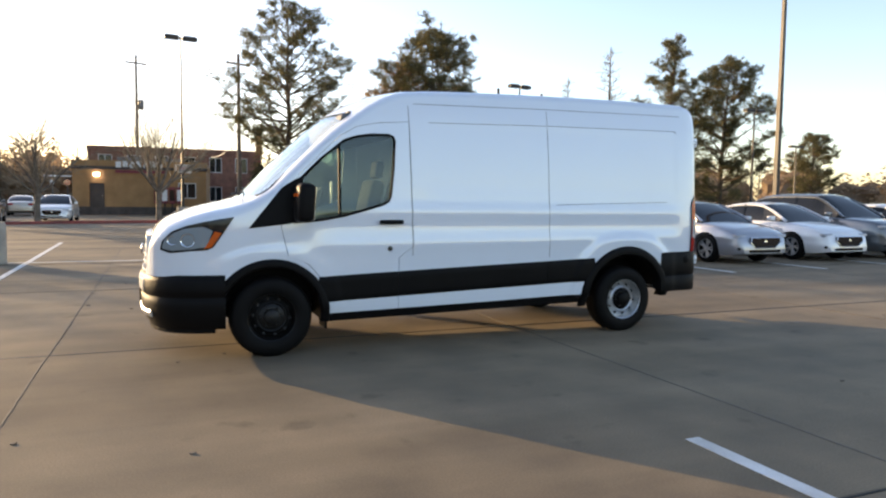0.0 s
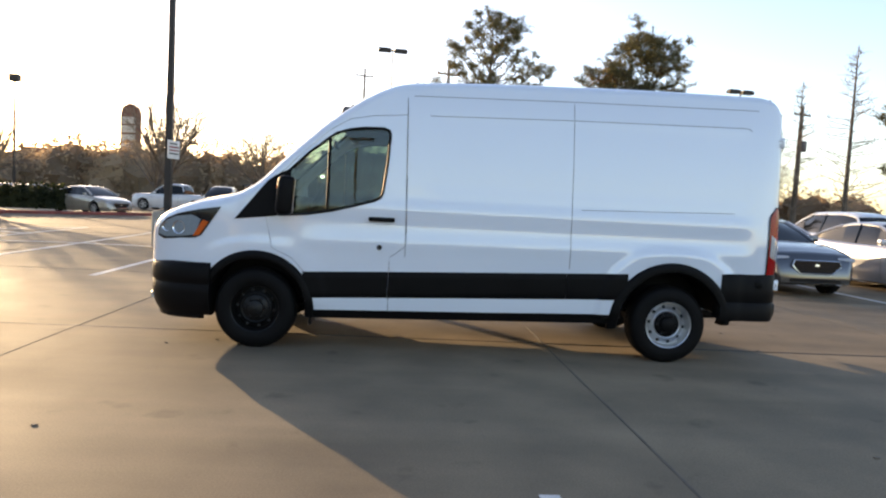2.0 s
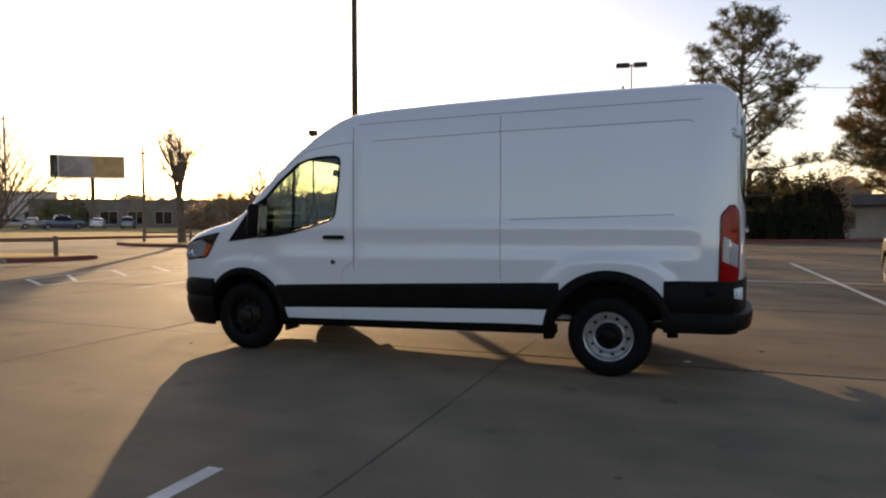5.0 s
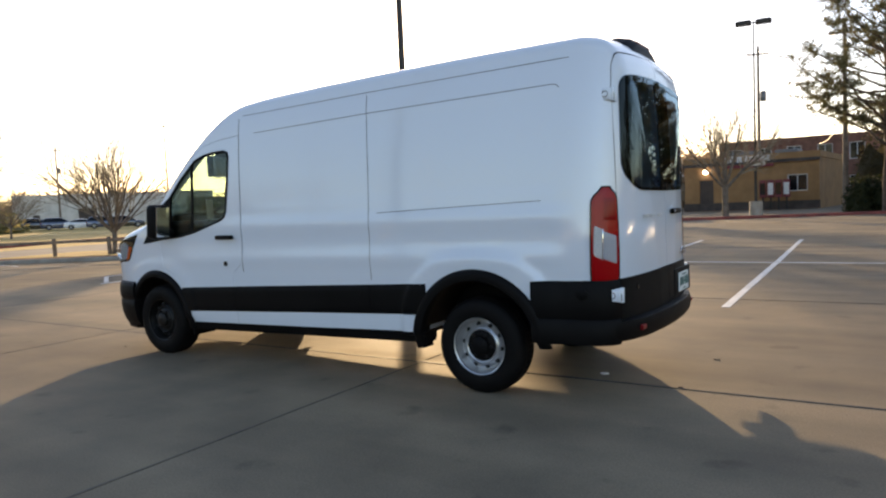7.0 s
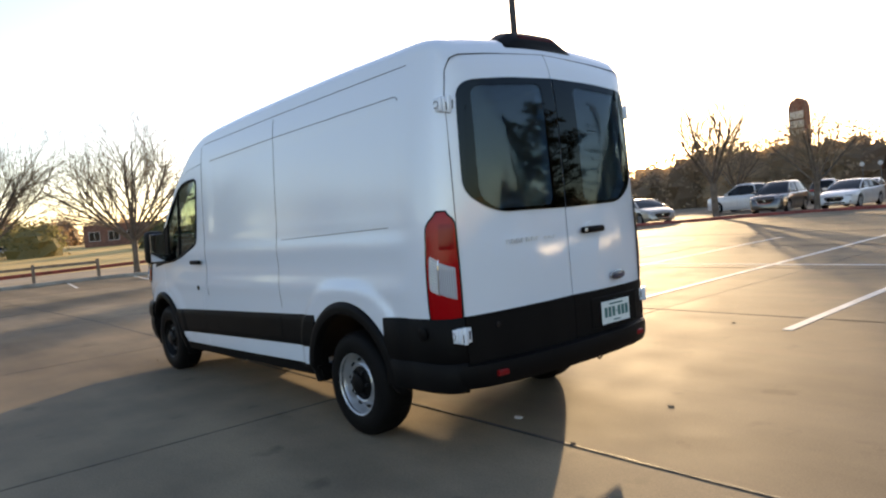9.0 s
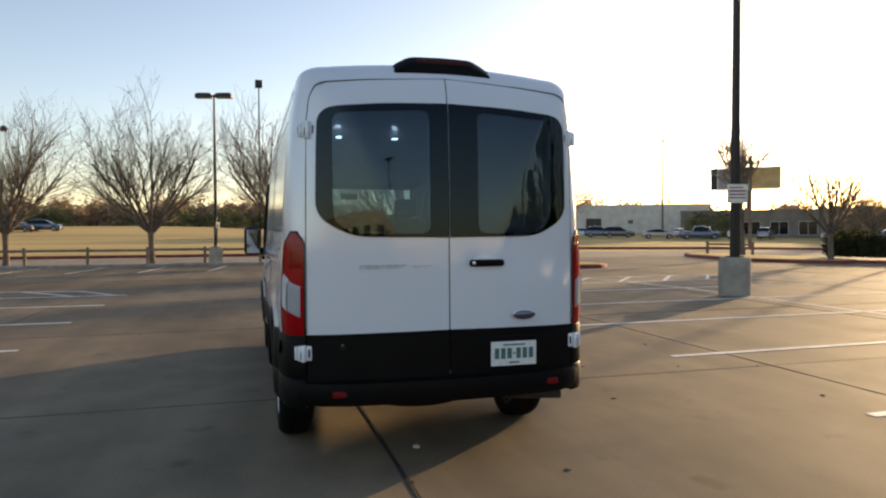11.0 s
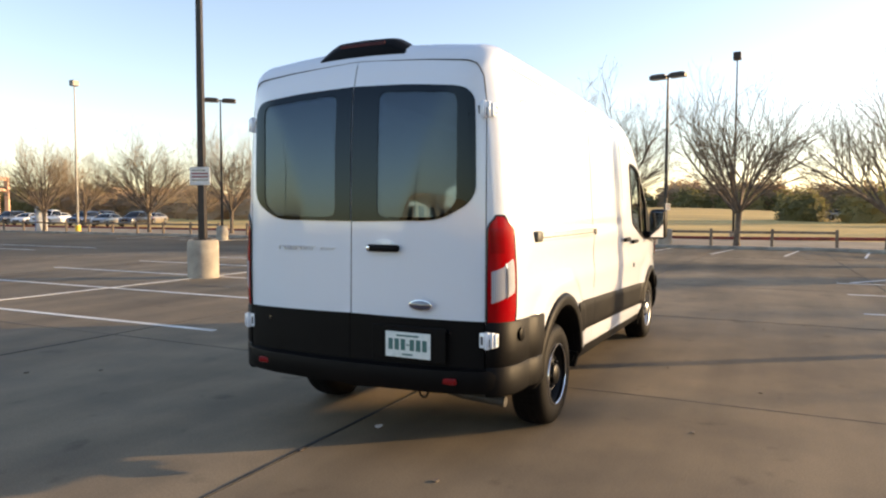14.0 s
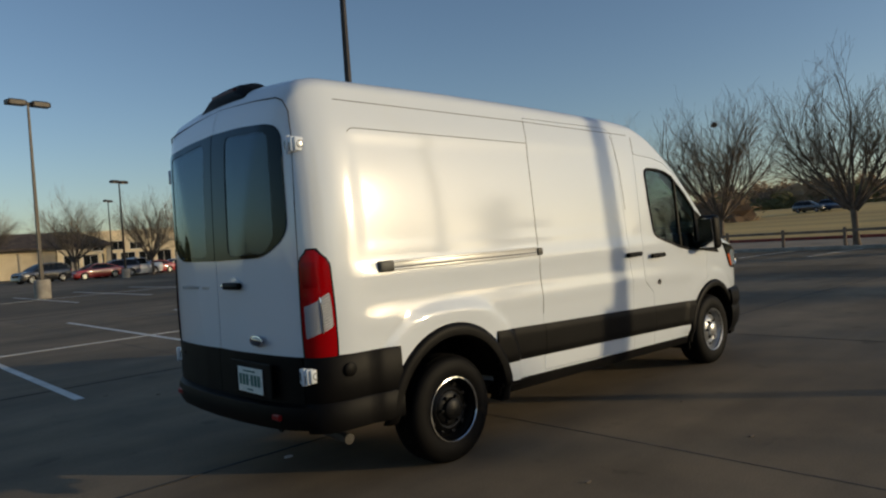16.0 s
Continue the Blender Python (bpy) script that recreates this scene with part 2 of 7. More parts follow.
M["plate_ink"] = mottled("plate lettering", (0.04, 0.14, 0.13), (0.06, 0.17, 0.16), 0.5, 0, 30, 300, 0.0)
M["logo_blue"] = mottled("dark badge enamel", (0.015, 0.025, 0.06), (0.02, 0.035, 0.08), 0.2, 0, 30, 300, 0.0, 1.0)
M["concrete"] = concrete_mat()
M["stripe"] = mottled("worn white line paint", (0.52, 0.50, 0.46), (0.80, 0.79, 0.76), 0.7, 0, 3, 120, 0.3, spread=0.5, dist=0.002)
M["joint"] = mottled("tarred joint", (0.018, 0.016, 0.015), (0.05, 0.045, 0.04), 0.7, 0, 4, 40, 0.3)
M["joint_worn"] = mottled("dusty joint filler", (0.085, 0.068, 0.052), (0.15, 0.12, 0.09), 0.85, 0, 4, 40, 0.3)
M["red_kerb"] = mottled("worn red kerb paint", (0.16, 0.035, 0.028), (0.34, 0.07, 0.05), 0.75, 0, 2, 40, 0.3)
M["kerb"] = mottled("kerb concrete", (0.25, 0.22, 0.18), (0.40, 0.36, 0.30), 0.85, 0, 2, 60, 0.3)
M["grass"] = mottled("dry winter grass", (0.42, 0.27, 0.080), (0.68, 0.46, 0.15), 0.95, 0, 0.12, 9, 0.6, spread=0.4, dist=0.05)
gt = M["grass"].node_tree           # mown strips along the field
gm = gt.nodes.new("ShaderNodeMapping")
gm.inputs["Scale"].default_value = (1.4, 0.10, 1)
for link in list(gt.links):
    if link.from_node.type == "TEX_COORD" and link.to_node.inputs["Scale"].default_value < 1:
        target = link.to_socket
        gt.links.new(link.from_socket, gm.inputs[0])
        gt.links.new(gm.outputs[0], target)
M["drive"] = mottled("pale worn concrete", (0.21, 0.165, 0.115), (0.33, 0.265, 0.185), 0.85, 0, 0.4, 70, 0.3)
M["pole"] = mottled("bronze painted steel", (0.020, 0.015, 0.012), (0.036, 0.027, 0.021), 0.5, 0.2, 3, 60, 0.05)
M["pole_grey"] = mottled("galvanised steel", (0.13, 0.13, 0.13), (0.21, 0.21, 0.21), 0.55, 0.3, 3, 60, 0.05)
M["base_conc"] = mottled("pole base concrete", (0.26, 0.23, 0.19), (0.40, 0.36, 0.29), 0.9, 0, 3, 40, 0.4)
M["sign_white"] = mottled("white sign face", (0.62, 0.61, 0.58), (0.76, 0.75, 0.72), 0.5, 0, 8, 80, 0.0)
M["sign_ink"] = mottled("sign lettering", (0.25, 0.04, 0.05), (0.30, 0.05, 0.06), 0.6, 0, 8, 80, 0.0)
M["bark"] = mottled("grey brown bark", (0.09, 0.068, 0.050), (0.20, 0.158, 0.12), 0.9, 0, 3, 30, 0.6)
M["twig"] = mottled("bare twigs", (0.15, 0.118, 0.082), (0.29, 0.23, 0.16), 0.9, 0, 3, 30, 0.0)
M["pine_bark"] = mottled("pine bark", (0.05, 0.034, 0.024), (0.12, 0.085, 0.06), 0.9, 0, 4, 25, 0.7)
M["needles"] = leafy("pine needles", (0.06, 0.064, 0.03), (0.19, 0.165, 0.08))
M["needles_brown"] = leafy("browning pine needles", (0.14, 0.09, 0.035), (0.32, 0.19, 0.075))
M["hedge"] = leafy("dark hedge leaves", (0.012, 0.018, 0.007), (0.045, 0.05, 0.018))
M["scrub"] = leafy("winter woods", (0.25, 0.175, 0.11), (0.54, 0.385, 0.235))
M["scrub_green"] = leafy("evergreen woods", (0.13, 0.13, 0.06), (0.34, 0.29, 0.13))
# darker copy of the woods leaves, with the thicket's shade in the colour
M["scrub_shaded"] = leafy("shaded thicket", (0.035, 0.03, 0.016), (0.10, 0.085, 0.045))
M["drab_wall"] = mottled("drab shop front", (0.17, 0.135, 0.10), (0.27, 0.22, 0.17), 0.85, 0, 0.7, 20, 0.2)
M["poster"] = mottled("faded orange poster", (0.44, 0.27, 0.10), (0.56, 0.40, 0.20), 0.8, 0, 0.8, 6, 0.0)
M["poster_grey"] = mottled("faded grey poster", (0.24, 0.22, 0.22), (0.42, 0.38, 0.36), 0.8, 0, 0.6, 5, 0.0)
M["fence"] = mottled("weathered timber", (0.13, 0.095, 0.07), (0.26, 0.20, 0.15), 0.9, 0, 3, 50, 0.4)
M["stucco"] = mottled("ochre stucco", (0.27, 0.145, 0.058), (0.38, 0.21, 0.088), 0.9, 0, 1.2, 40, 0.3)
M["brick"] = mottled("brown brick", (0.14, 0.06, 0.04), (0.26, 0.12, 0.08), 0.9, 0, 2, 25, 0.4)
M["white_wall"] = mottled("pale painted wall", (0.50, 0.47, 0.42), (0.66, 0.62, 0.56), 0.85, 0, 0.7, 20, 0.2)
M["tan_wall"] = mottled("tan render", (0.62, 0.51, 0.33), (0.78, 0.66, 0.46), 0.85, 0, 0.7, 20, 0.2)
M["roof_dark"] = mottled("dark shingle roof", (0.05, 0.038, 0.032), (0.10, 0.078, 0.065), 0.9, 0, 1.5, 15, 0.4)
M["window_dark"] = mottled("dark window glass", (0.008, 0.009, 0.010), (0.014, 0.016, 0.018), 0.06, 0, 1.0, 30, 0.0, spec=0.3)
M["door_dark"] = mottled("dark steel door", (0.035, 0.022, 0.016), (0.06, 0.04, 0.03), 0.5, 0, 2, 40, 0.0)
M["maroon"] = mottled("maroon panel", (0.17, 0.025, 0.03), (0.24, 0.04, 0.045), 0.6, 0, 2, 40, 0.0)
M["kiosk_blue"] = mottled("bright blue plastic", (0.05, 0.16, 0.42), (0.07, 0.21, 0.50), 0.5, 0, 2, 40, 0.0)
M["terracotta"] = mottled("terracotta render", (0.58, 0.34, 0.22), (0.68, 0.42, 0.29), 0.85, 0, 1.5, 30, 0.2)
M["yellow"] = mottled("yellow paint", (0.62, 0.42, 0.03), (0.75, 0.52, 0.06), 0.6, 0, 2, 40, 0.0)
for key, c in (("graphite", (0.015, 0.016, 0.020)), ("silver", (0.30, 0.31, 0.34)), ("carwhite", (0.72, 0.72, 0.72)), ("black", (0.010, 0.010, 0.012)),
               ("red", (0.32, 0.015, 0.015)), ("blue", (0.03, 0.05, 0.11)), ("champagne", (0.34, 0.30, 0.24)), ("slate", (0.09, 0.10, 0.11))):
    M[key] = mottled(key + " car paint", tuple(v * 0.92 for v in c), tuple(v * 1.08 for v in c), 0.3, 0.35 if key in ("graphite", "silver", "champagne", "slate") else 0.0, 2, 500, 0.02, 1.0, 0.5, dist=0.0005)


# ---------------------------------------------------------------- mesh tools
class Mb:
    """Collects vertices and faces for one mesh."""
    def __init__(self):
        self.v, self.f = [], []

    def add(self, v, f):
        n = len(self.v)
        self.v += [tuple(p) for p in v]
        self.f += [tuple(i + n for i in q) for q in f]
        return self

    def box(self, x0, y0, z0, x1, y1, z1, m=None):
        v = [(x, y, z) for z in (z0, z1) for y in (y0, y1) for x in (x0, x1)]
        if m is not None:
            v = [m @ Vector(p) for p in v]
        return self.add(v, [(0, 2, 3, 1), (4, 5, 7, 6), (0, 1, 5, 4), (2, 6, 7, 3), (0, 4, 6, 2), (1, 3, 7, 5)])

    def rings(self, rings, closed=True, caps=True):
        n = len(rings[0])
        v = [p for r in rings for p in r]
        f = []
        for a in range(len(rings) - 1):
            for i in range(n if closed else n - 1):
                j = (i + 1) % n
                f.append((a * n + i, a * n + j, (a + 1) * n + j, (a + 1) * n + i))
        if caps:
            f.append(tuple(reversed(range(n))))
            f.append(tuple(range((len(rings) - 1) * n, len(rings) * n)))
        return self.add(v, f)

    def tube(self, pts, r, n=6, caps=True):
        pts = [Vector(p) for p in pts]
        rs = r if isinstance(r, (list, tuple)) else [r] * len(pts)
        out = []
        for i, p in enumerate(pts):
            d = (pts[min(i + 1, len(pts) - 1)] - pts[max(i - 1, 0)]).normalized()
            a = d.orthogonal().normalized() if i == 0 else (a - d * a.dot(d)).normalized()
            b = d.cross(a)
            out.append([p + (a * math.cos(2 * math.pi * k / n) + b * math.sin(2 * math.pi * k / n)) * rs[i] for k in range(n)])
        return self.rings(out, True, caps)

    def lathe(self, profile, m, n=32, ring=False):
        """profile: (radius, height) pairs, turned about the z axis of m; ring: joined end to end, with a hole."""
        if ring:
            profile = profile + profile[:1]
        out = [[m @ Vector((r * math.cos(2 * math.pi * k / n), r * math.sin(2 * math.pi * k / n), h)) for k in range(n)] for r, h in profile]
        return self.rings(out, True, not ring)

    def prism(self, poly, lo, hi, axis):
        """A polygon pulled out along an axis: poly in the two other coordinates."""
        def at(p, h):
            return (h, p[0], p[1]) if axis == "x" else (p[0], h, p[1]) if axis == "y" else (p[0], p[1], h)
        return self.rings([[at(p, lo) for p in poly], [at(p, hi) for p in poly]])


def mesh_of(name, mb, mat, smooth=False, angle=40):
    me = bpy.data.meshes.new(name)
    me.from_pydata(mb.v, [], mb.f)
    bm = bmesh.new()
    bm.from_mesh(me)
    bmesh.ops.recalc_face_normals(bm, faces=bm.faces)
    if smooth:
        for f in bm.faces:
            f.smooth = True
        for e in bm.edges:
            e.smooth = not (len(e.link_faces) == 2 and e.calc_face_angle(0) > radians(angle))
    bm.to_mesh(me)
    bm.free()
    if mat is not None:
        me.materials.append(mat)
    return me


def part(name, mb, mat, parent=None, label="", smooth=False, angle=40):
    ob = new(name, mb if isinstance(mb, bpy.types.Mesh) else mesh_of(name, mb, mat, smooth, angle))
    if parent is not None:
        ob.parent = parent
    if label:
        tagged(ob, label)
    return ob


def thing(name, label, category, group="", kind="", m=None):
    ob = new(name)
    ob.empty_display_size = 0.2
    if m is not None:
        ob.matrix_basis = m
    return tagged(ob, label, category, group, kind)


def soft_box(x0, y0, z0, x1, y1, z1, r=0.02, seg=2, m=None):
    """A box with rounded edges, as vertices and faces."""
    bm = bmesh.new()
    bmesh.ops.create_cube(bm, size=1)
    for v in bm.verts:
        v.co = Vector(((x0 + x1) / 2 + v.co.x * (x1 - x0), (y0 + y1) / 2 + v.co.y * (y1 - y0), (z0 + z1) / 2 + v.co.z * (z1 - z0)))
    bmesh.ops.bevel(bm, geom=list(bm.edges), offset=min(r, 0.45 * min(x1 - x0, y1 - y0, z1 - z0)), segments=seg, affect="EDGES", profile=0.5)
    if m is not None:
        bm.transform(m)
    bm.verts.index_update()
    out = [v.co.copy() for v in bm.verts], [tuple(v.index for v in f.verts) for f in bm.faces]
    bm.free()
    return out


def curve_of(table):
    """A smooth monotone curve through (x, value) pairs."""
    xs, ys = np.array([p[0] for p in table], float), np.array([p[1] for p in table], float)
    d = np.diff(ys) / np.diff(xs)
    t = np.r_[d[0], (d[:-1] + d[1:]) / 2, d[-1]]
    for i in range(len(d)):
        if d[i] == 0:
            t[i] = t[i + 1] = 0
        else:
            a, b = t[i] / d[i], t[i + 1] / d[i]
            if a < 0: t[i] = 0
            if b < 0: t[i + 1] = 0
            h = math.hypot(max(a, 0), max(b, 0))
            if h > 3:
                t[i], t[i + 1] = 3 / h * max(a, 0) * d[i], 3 / h * max(b, 0) * d[i]

    def f(x):
        x = min(max(x, xs[0]), xs[-1])
        i = min(max(int(np.searchsorted(xs, x)) - 1, 0), len(d) - 1)
        h = xs[i + 1] - xs[i]
        s = (x - xs[i]) / h
        return float((2*s**3 - 3*s**2 + 1) * ys[i] + (s**3 - 2*s**2 + s) * h * t[i] + (-2*s**3 + 3*s**2) * ys[i + 1] + (s**3 - s**2) * h * t[i + 1])
    return f


def grow(poly, d):
    """A polygon pushed outwards by d."""
    area = sum(a[0] * b[1] - b[0] * a[1] for a, b in zip(poly, poly[1:] + poly[:1]))
    s = 1 if area > 0 else -1
    out = []
    for i, p in enumerate(poly):
        a, b = Vector(poly[i - 1]), Vector(poly[(i + 1) % len(poly)])
        p = Vector(p)
        n1, n2 = (p - a).normalized(), (b - p).normalized()
        n1, n2 = Vector((n1.y, -n1.x)) * s, Vector((n2.y, -n2.x)) * s
        n = (n1 + n2).normalized()
        out.append(tuple(p + n * d / max(0.5, n.dot(n1))))
    return out


def rounded(poly, r, seg=4):
    """A polygon with its corners rounded."""
    out = []
    for i, p in enumerate(poly):
        p, a, b = Vector(p), Vector(poly[i - 1]), Vector(poly[(i + 1) % len(poly)])
        k = min(r, 0.4 * (a - p).length, 0.4 * (b - p).length)
        s, e = p + (a - p).normalized() * k, p + (b - p).normalized() * k
        for j in range(seg + 1):
            t = j / seg
            out.append(tuple(s * (1 - t) ** 2 + p * 2 * t * (1 - t) + e * t ** 2))
    return out


def carve(me, cutters, op="DIFFERENCE"):
    """The mesh with other closed shapes taken out of it, or kept to them."""
    a = new("carving", me)
    mods = []
    for c in cutters:
        cm = bpy.data.meshes.new("cutter")
        cm.from_pydata(c.v, [], c.f)
        bm = bmesh.new()
        bm.from_mesh(cm)
        bmesh.ops.recalc_face_normals(bm, faces=bm.faces)
        bm.to_mesh(cm)
        bm.free()
        b = new("cutter", cm)
        md = a.modifiers.new("cut", "BOOLEAN")
        md.operation, md.object, md.solver = op, b, "EXACT"
        mods.append(b)
    bpy.context.view_layer.update()
    out = bpy.data.meshes.new_from_object(a.evaluated_get(bpy.context.evaluated_depsgraph_get()))
    for b in mods + [a]:
        bpy.data.objects.remove(b)
    return out


def finish(me, mat, angle=35):
    """Smooth shading with sharp creases for a carved mesh, in one material."""
    bm = bmesh.new()
    bm.from_mesh(me)
    for f in bm.faces:
        f.smooth, f.material_index = True, 0
    for e in bm.edges:
        e.smooth = not (len(e.link_faces) == 2 and e.calc_face_angle(0) > radians(angle))
    bm.to_mesh(me)
    bm.free()
    me.materials.clear()
    me.materials.append(mat)
    return me

# ---------------------------------------------------------------- the cargo van (front towards -x, its left side towards -y)
top_at = curve_of([(-2.90, 0.62), (-2.89, 0.85), (-2.87, 1.00), (-2.83, 1.10), (-2.76, 1.18), (-2.60, 1.265), (-2.40, 1.33), (-2.20, 1.375), (-2.05, 1.43),
                   (-1.95, 1.52), (-1.75, 1.735), (-1.50, 1.98), (-1.25, 2.20), (-1.0, 2.36), (-0.73, 2.455), (-0.47, 2.49), (0.0, 2.515), (0.9, 2.54), (2.0, 2.555),
                   (2.62, 2.555), (2.74, 2.545), (2.83, 2.51), (2.90, 2.43), (2.94, 2.33), (2.968, 2.15), (2.985, 1.85), (2.997, 1.40), (3.005, 0.90)])
plan_at = curve_of([(-2.90, 0.52), (-2.88, 0.62), (-2.84, 0.72), (-2.76, 0.82), (-2.60, 0.905), (-2.40, 0.955), (-2.10, 0.985), (-1.70, 1.0), (2.45, 1.0),
                    (2.66, 0.996), (2.74, 0.987), (2.80, 0.971), (2.84, 0.952), (2.875, 0.922), (2.905, 0.875), (2.935, 0.79), (2.96, 0.67), (2.98, 0.52), (2.995, 0.36), (3.005, 0.22)])
wide_at = curve_of([(0.20, 0.93), (0.40, 0.985), (0.60, 0.998), (0.85, 1.008), (1.1, 1.012), (1.3, 1.002), (1.5, 0.990), (1.75, 0.976), (2.0, 0.958), (2.2, 0.936), (2.33, 0.912), (2.60, 0.86)])
crown_at = curve_of([(-2.9, 0.02), (-2.6, 0.05), (-2.1, 0.05), (-1.8, 0.12), (-1.2, 0.12), (-0.6, 0.05), (3.1, 0.045)])
low_at = curve_of([(-2.9, 0.36), (-1.4, 0.36), (1.4, 0.43), (2.3, 0.45), (3.01, 0.60)])
FA, RA, WHEEL_R = -1.872, 1.882, 0.355


def step(a, b, x):
    t = min(max((x - a) / (b - a), 0), 1)
    return t * t * (3 - 2 * t)


def side_y(x, z):
    """Half width of the body at a height: tumblehome, pressed panels, a shoulder line and flared arches."""
    y = wide_at(z) * plan_at(x)
    inside = step(-0.46, -0.36, x) * (1 - step(2.50, 2.60, x)) * step(1.42, 1.50, z) * (1 - step(2.10, 2.17, z))
    y -= 0.005 * inside
    if -1.7 < x < 2.7:
        run = step(-1.7, -1.3, x) * (1 - step(2.45, 2.7, x))
        y -= 0.009 * math.exp(-((z - 1.145) / 0.085) ** 2) * run
        y += 0.006 * math.exp(-((z - 1.285) / 0.055) ** 2) * run
        y -= 0.004 * math.exp(-((z - 1.40) / 0.05) ** 2) * run * step(-0.75, -0.35, x)
        y += 0.008 * math.exp(-((z - 0.985 - 0.012 * x) / 0.055) ** 2) * run
    for cx, r, rise_by in ((FA, 0.53, 0.013), (RA, 0.60, 0.024)):
        d = (abs(x - cx) ** 2.5 + abs(z - 0.36) ** 2.5) ** 0.4
        if z > 0.4:
            y += rise_by * (1 - step(r + 0.05, r + 0.11, d))
    return y


def section(x, off=0.0):
    """One half of the body's cross-section, from the middle of the floor to the middle of the roof."""
    zt, zb, cr = top_at(x) - off, low_at(x) + off, crown_at(x)
    rz = min(0.17, 0.32 * (zt - zb))
    ze = zt - cr - rz * 0.55
    out = [(0, zb), (0.5 * plan_at(x), zb)]
    for i in range(58):
        z = zb + (ze - zb) * i / 57
        out.append((side_y(x, z) - off, z))
    ye = out[-1][0]
    ry = min(0.15, 0.3 * ye)
    for i in range(1, 9):
        a = math.pi / 2 * i / 8
        out.append((ye - ry * (1 - math.cos(a)), ze + (zt - cr - ze) * math.sin(a)))
    yt = out[-1][0]
    for i in range(1, 7):
        s = 1 - i / 6
        out.append((yt * s, zt - cr * s * s))
    return out


STATIONS = sorted({round(-2.9 + 0.07 * i, 3) for i in range(84)} | {round(1.08 + 0.035 * i, 3) for i in range(46)} | {-2.89, -2.88, -2.87, -2.85, -2.81, 2.77, 2.80, 2.825, 2.85, 2.875, 2.89, 2.905, 2.92, 2.935, 2.948, 2.96, 2.97, 2.98, 2.988, 2.995, 3.0, 3.005})
STATIONS = [x for x in STATIONS if -2.9 <= x <= 3.005]


def hull(off, x0=-9, x1=9):
    rings = []
    for x in STATIONS:
        xx = min(max(x, x0), x1)
        half = section(xx, off)
        px = xx + (off if x < -2.8 else 0)
        rings.append([(px, y, z) for y, z in half] + [(px, -y, z) for y, z in half[-2:0:-1]])
    keep = [rings[0]]
    for r in rings[1:]:
        if r[0][0] > keep[-1][0][0] + 1e-6:
            keep.append(r)
    return Mb().rings(keep)


def hull_in(off):
    """The body pulled in on all sides."""
    rings = []
    lo, hi = -2.9, 3.005
    for x in STATIONS[::2]:
        px = x * (hi - off - 0.0) / hi if x > 0 else x * (lo + off) / lo
        half = section(x, off)
        rings.append([(px, y, z) for y, z in half] + [(px, -y, z) for y, z in half[-2:0:-1]])
    return Mb().rings(rings)


def both(poly, lo, hi):
    """One cutter with a polygon pulled out of both sides."""
    return Mb().prism(poly, lo, hi, "y").prism(poly, -hi, -lo, "y")


DOOR = [(-0.60, 2.125), (-0.565, 0.97), (-0.71, 0.86), (-0.705, 0.365), (-1.375, 0.35), (-1.385, 0.58), (-1.45, 0.70), (-1.56, 0.82), (-1.735, 0.90),
        (-1.79, 1.14), (-1.765, 1.47), (-1.54, 1.70), (-1.26, 1.965), (-1.10, 2.06), (-0.90, 2.10)]
WIN = [(-1.70, 1.475), (-1.66, 1.535), (-1.44, 1.755), (-1.22, 1.93), (-1.10, 1.97), (-0.97, 1.99), (-0.80, 1.995), (-0.755, 1.975), (-0.745, 1.94), (-0.76, 1.68),
       (-0.79, 1.43), (-0.81, 1.385), (-0.86, 1.355), (-1.03, 1.305), (-1.23, 1.25), (-1.45, 1.21), (-1.68, 1.185)]
SAIL = [(-2.07, 1.135), (-1.78, 1.50), (-1.70, 1.55), (-1.60, 1.60), (-1.60, 1.19)]
SLIDE = [(-0.30, 2.30), (-0.20, 2.345), (0.88, 2.36), (0.90, 2.0), (0.905, 0.44), (-0.36, 0.395), (-0.36, 0.9), (-0.33, 1.6)]
REAR_WIN = [(-0.80, 2.10), (-0.775, 2.19), (-0.72, 2.225), (-0.35, 2.255), (0, 2.265), (0.35, 2.255), (0.72, 2.225), (0.775, 2.19), (0.80, 2.10),
            (0.81, 1.60), (0.77, 1.53), (0.60, 1.455), (0, 1.445), (-0.60, 1.455), (-0.77, 1.53), (-0.81, 1.60)]
CLEAR_L = rounded([(-0.71, 2.185), (-0.12, 2.225), (-0.12, 1.465), (-0.60, 1.468), (-0.71, 1.55)], 0.06)
CLEAR_R = [(-y, z) for y, z in reversed(rounded([(-0.70, 2.185), (-0.19, 2.222), (-0.19, 1.465), (-0.60, 1.468), (-0.70, 1.55)], 0.06))]
SCREEN = rounded([(-0.90, 1.42), (-0.73, 2.22), (0.73, 2.22), (0.90, 1.42)], 0.07)
REAR_DOOR = [(0.004, 0.62), (0.004, 2.43), (0.50, 2.40), (0.74, 2.375), (0.80, 2.35), (0.835, 2.28), (0.855, 2.12), (0.862, 1.41), (0.862, 0.62)]

outer = hull(0.0)
shell0 = carve(mesh_of("shell", outer, None), [hull_in(0.045)])
wells = Mb()
for cx, r in ((FA, 0.465), (RA, 0.515)):
    for s in (-1, 1):
        wells.lathe([(r, 0.60), (r, 1.40)], pose(cx, 0, 0.36, -90 * s, 0, 0), 40)
nose = Mb().box(-3.2, -1.3, 0.1, -2.27, 1.3, 0.722).box(-3.2, -0.60, 0.74, -2.78, 0.60, 1.055)
foot = Mb().box(2.345, -1.3, 0.1, 3.3, -0.80, 0.845).box(2.345, 0.80, 0.1, 3.3, 1.3, 0.845)
shell0 = carve(shell0, [wells, nose, foot])
screen_cut = Mb().prism(SCREEN, -2.35, -0.8, "x")
win_cut = both(WIN, 0.5, 1.4)
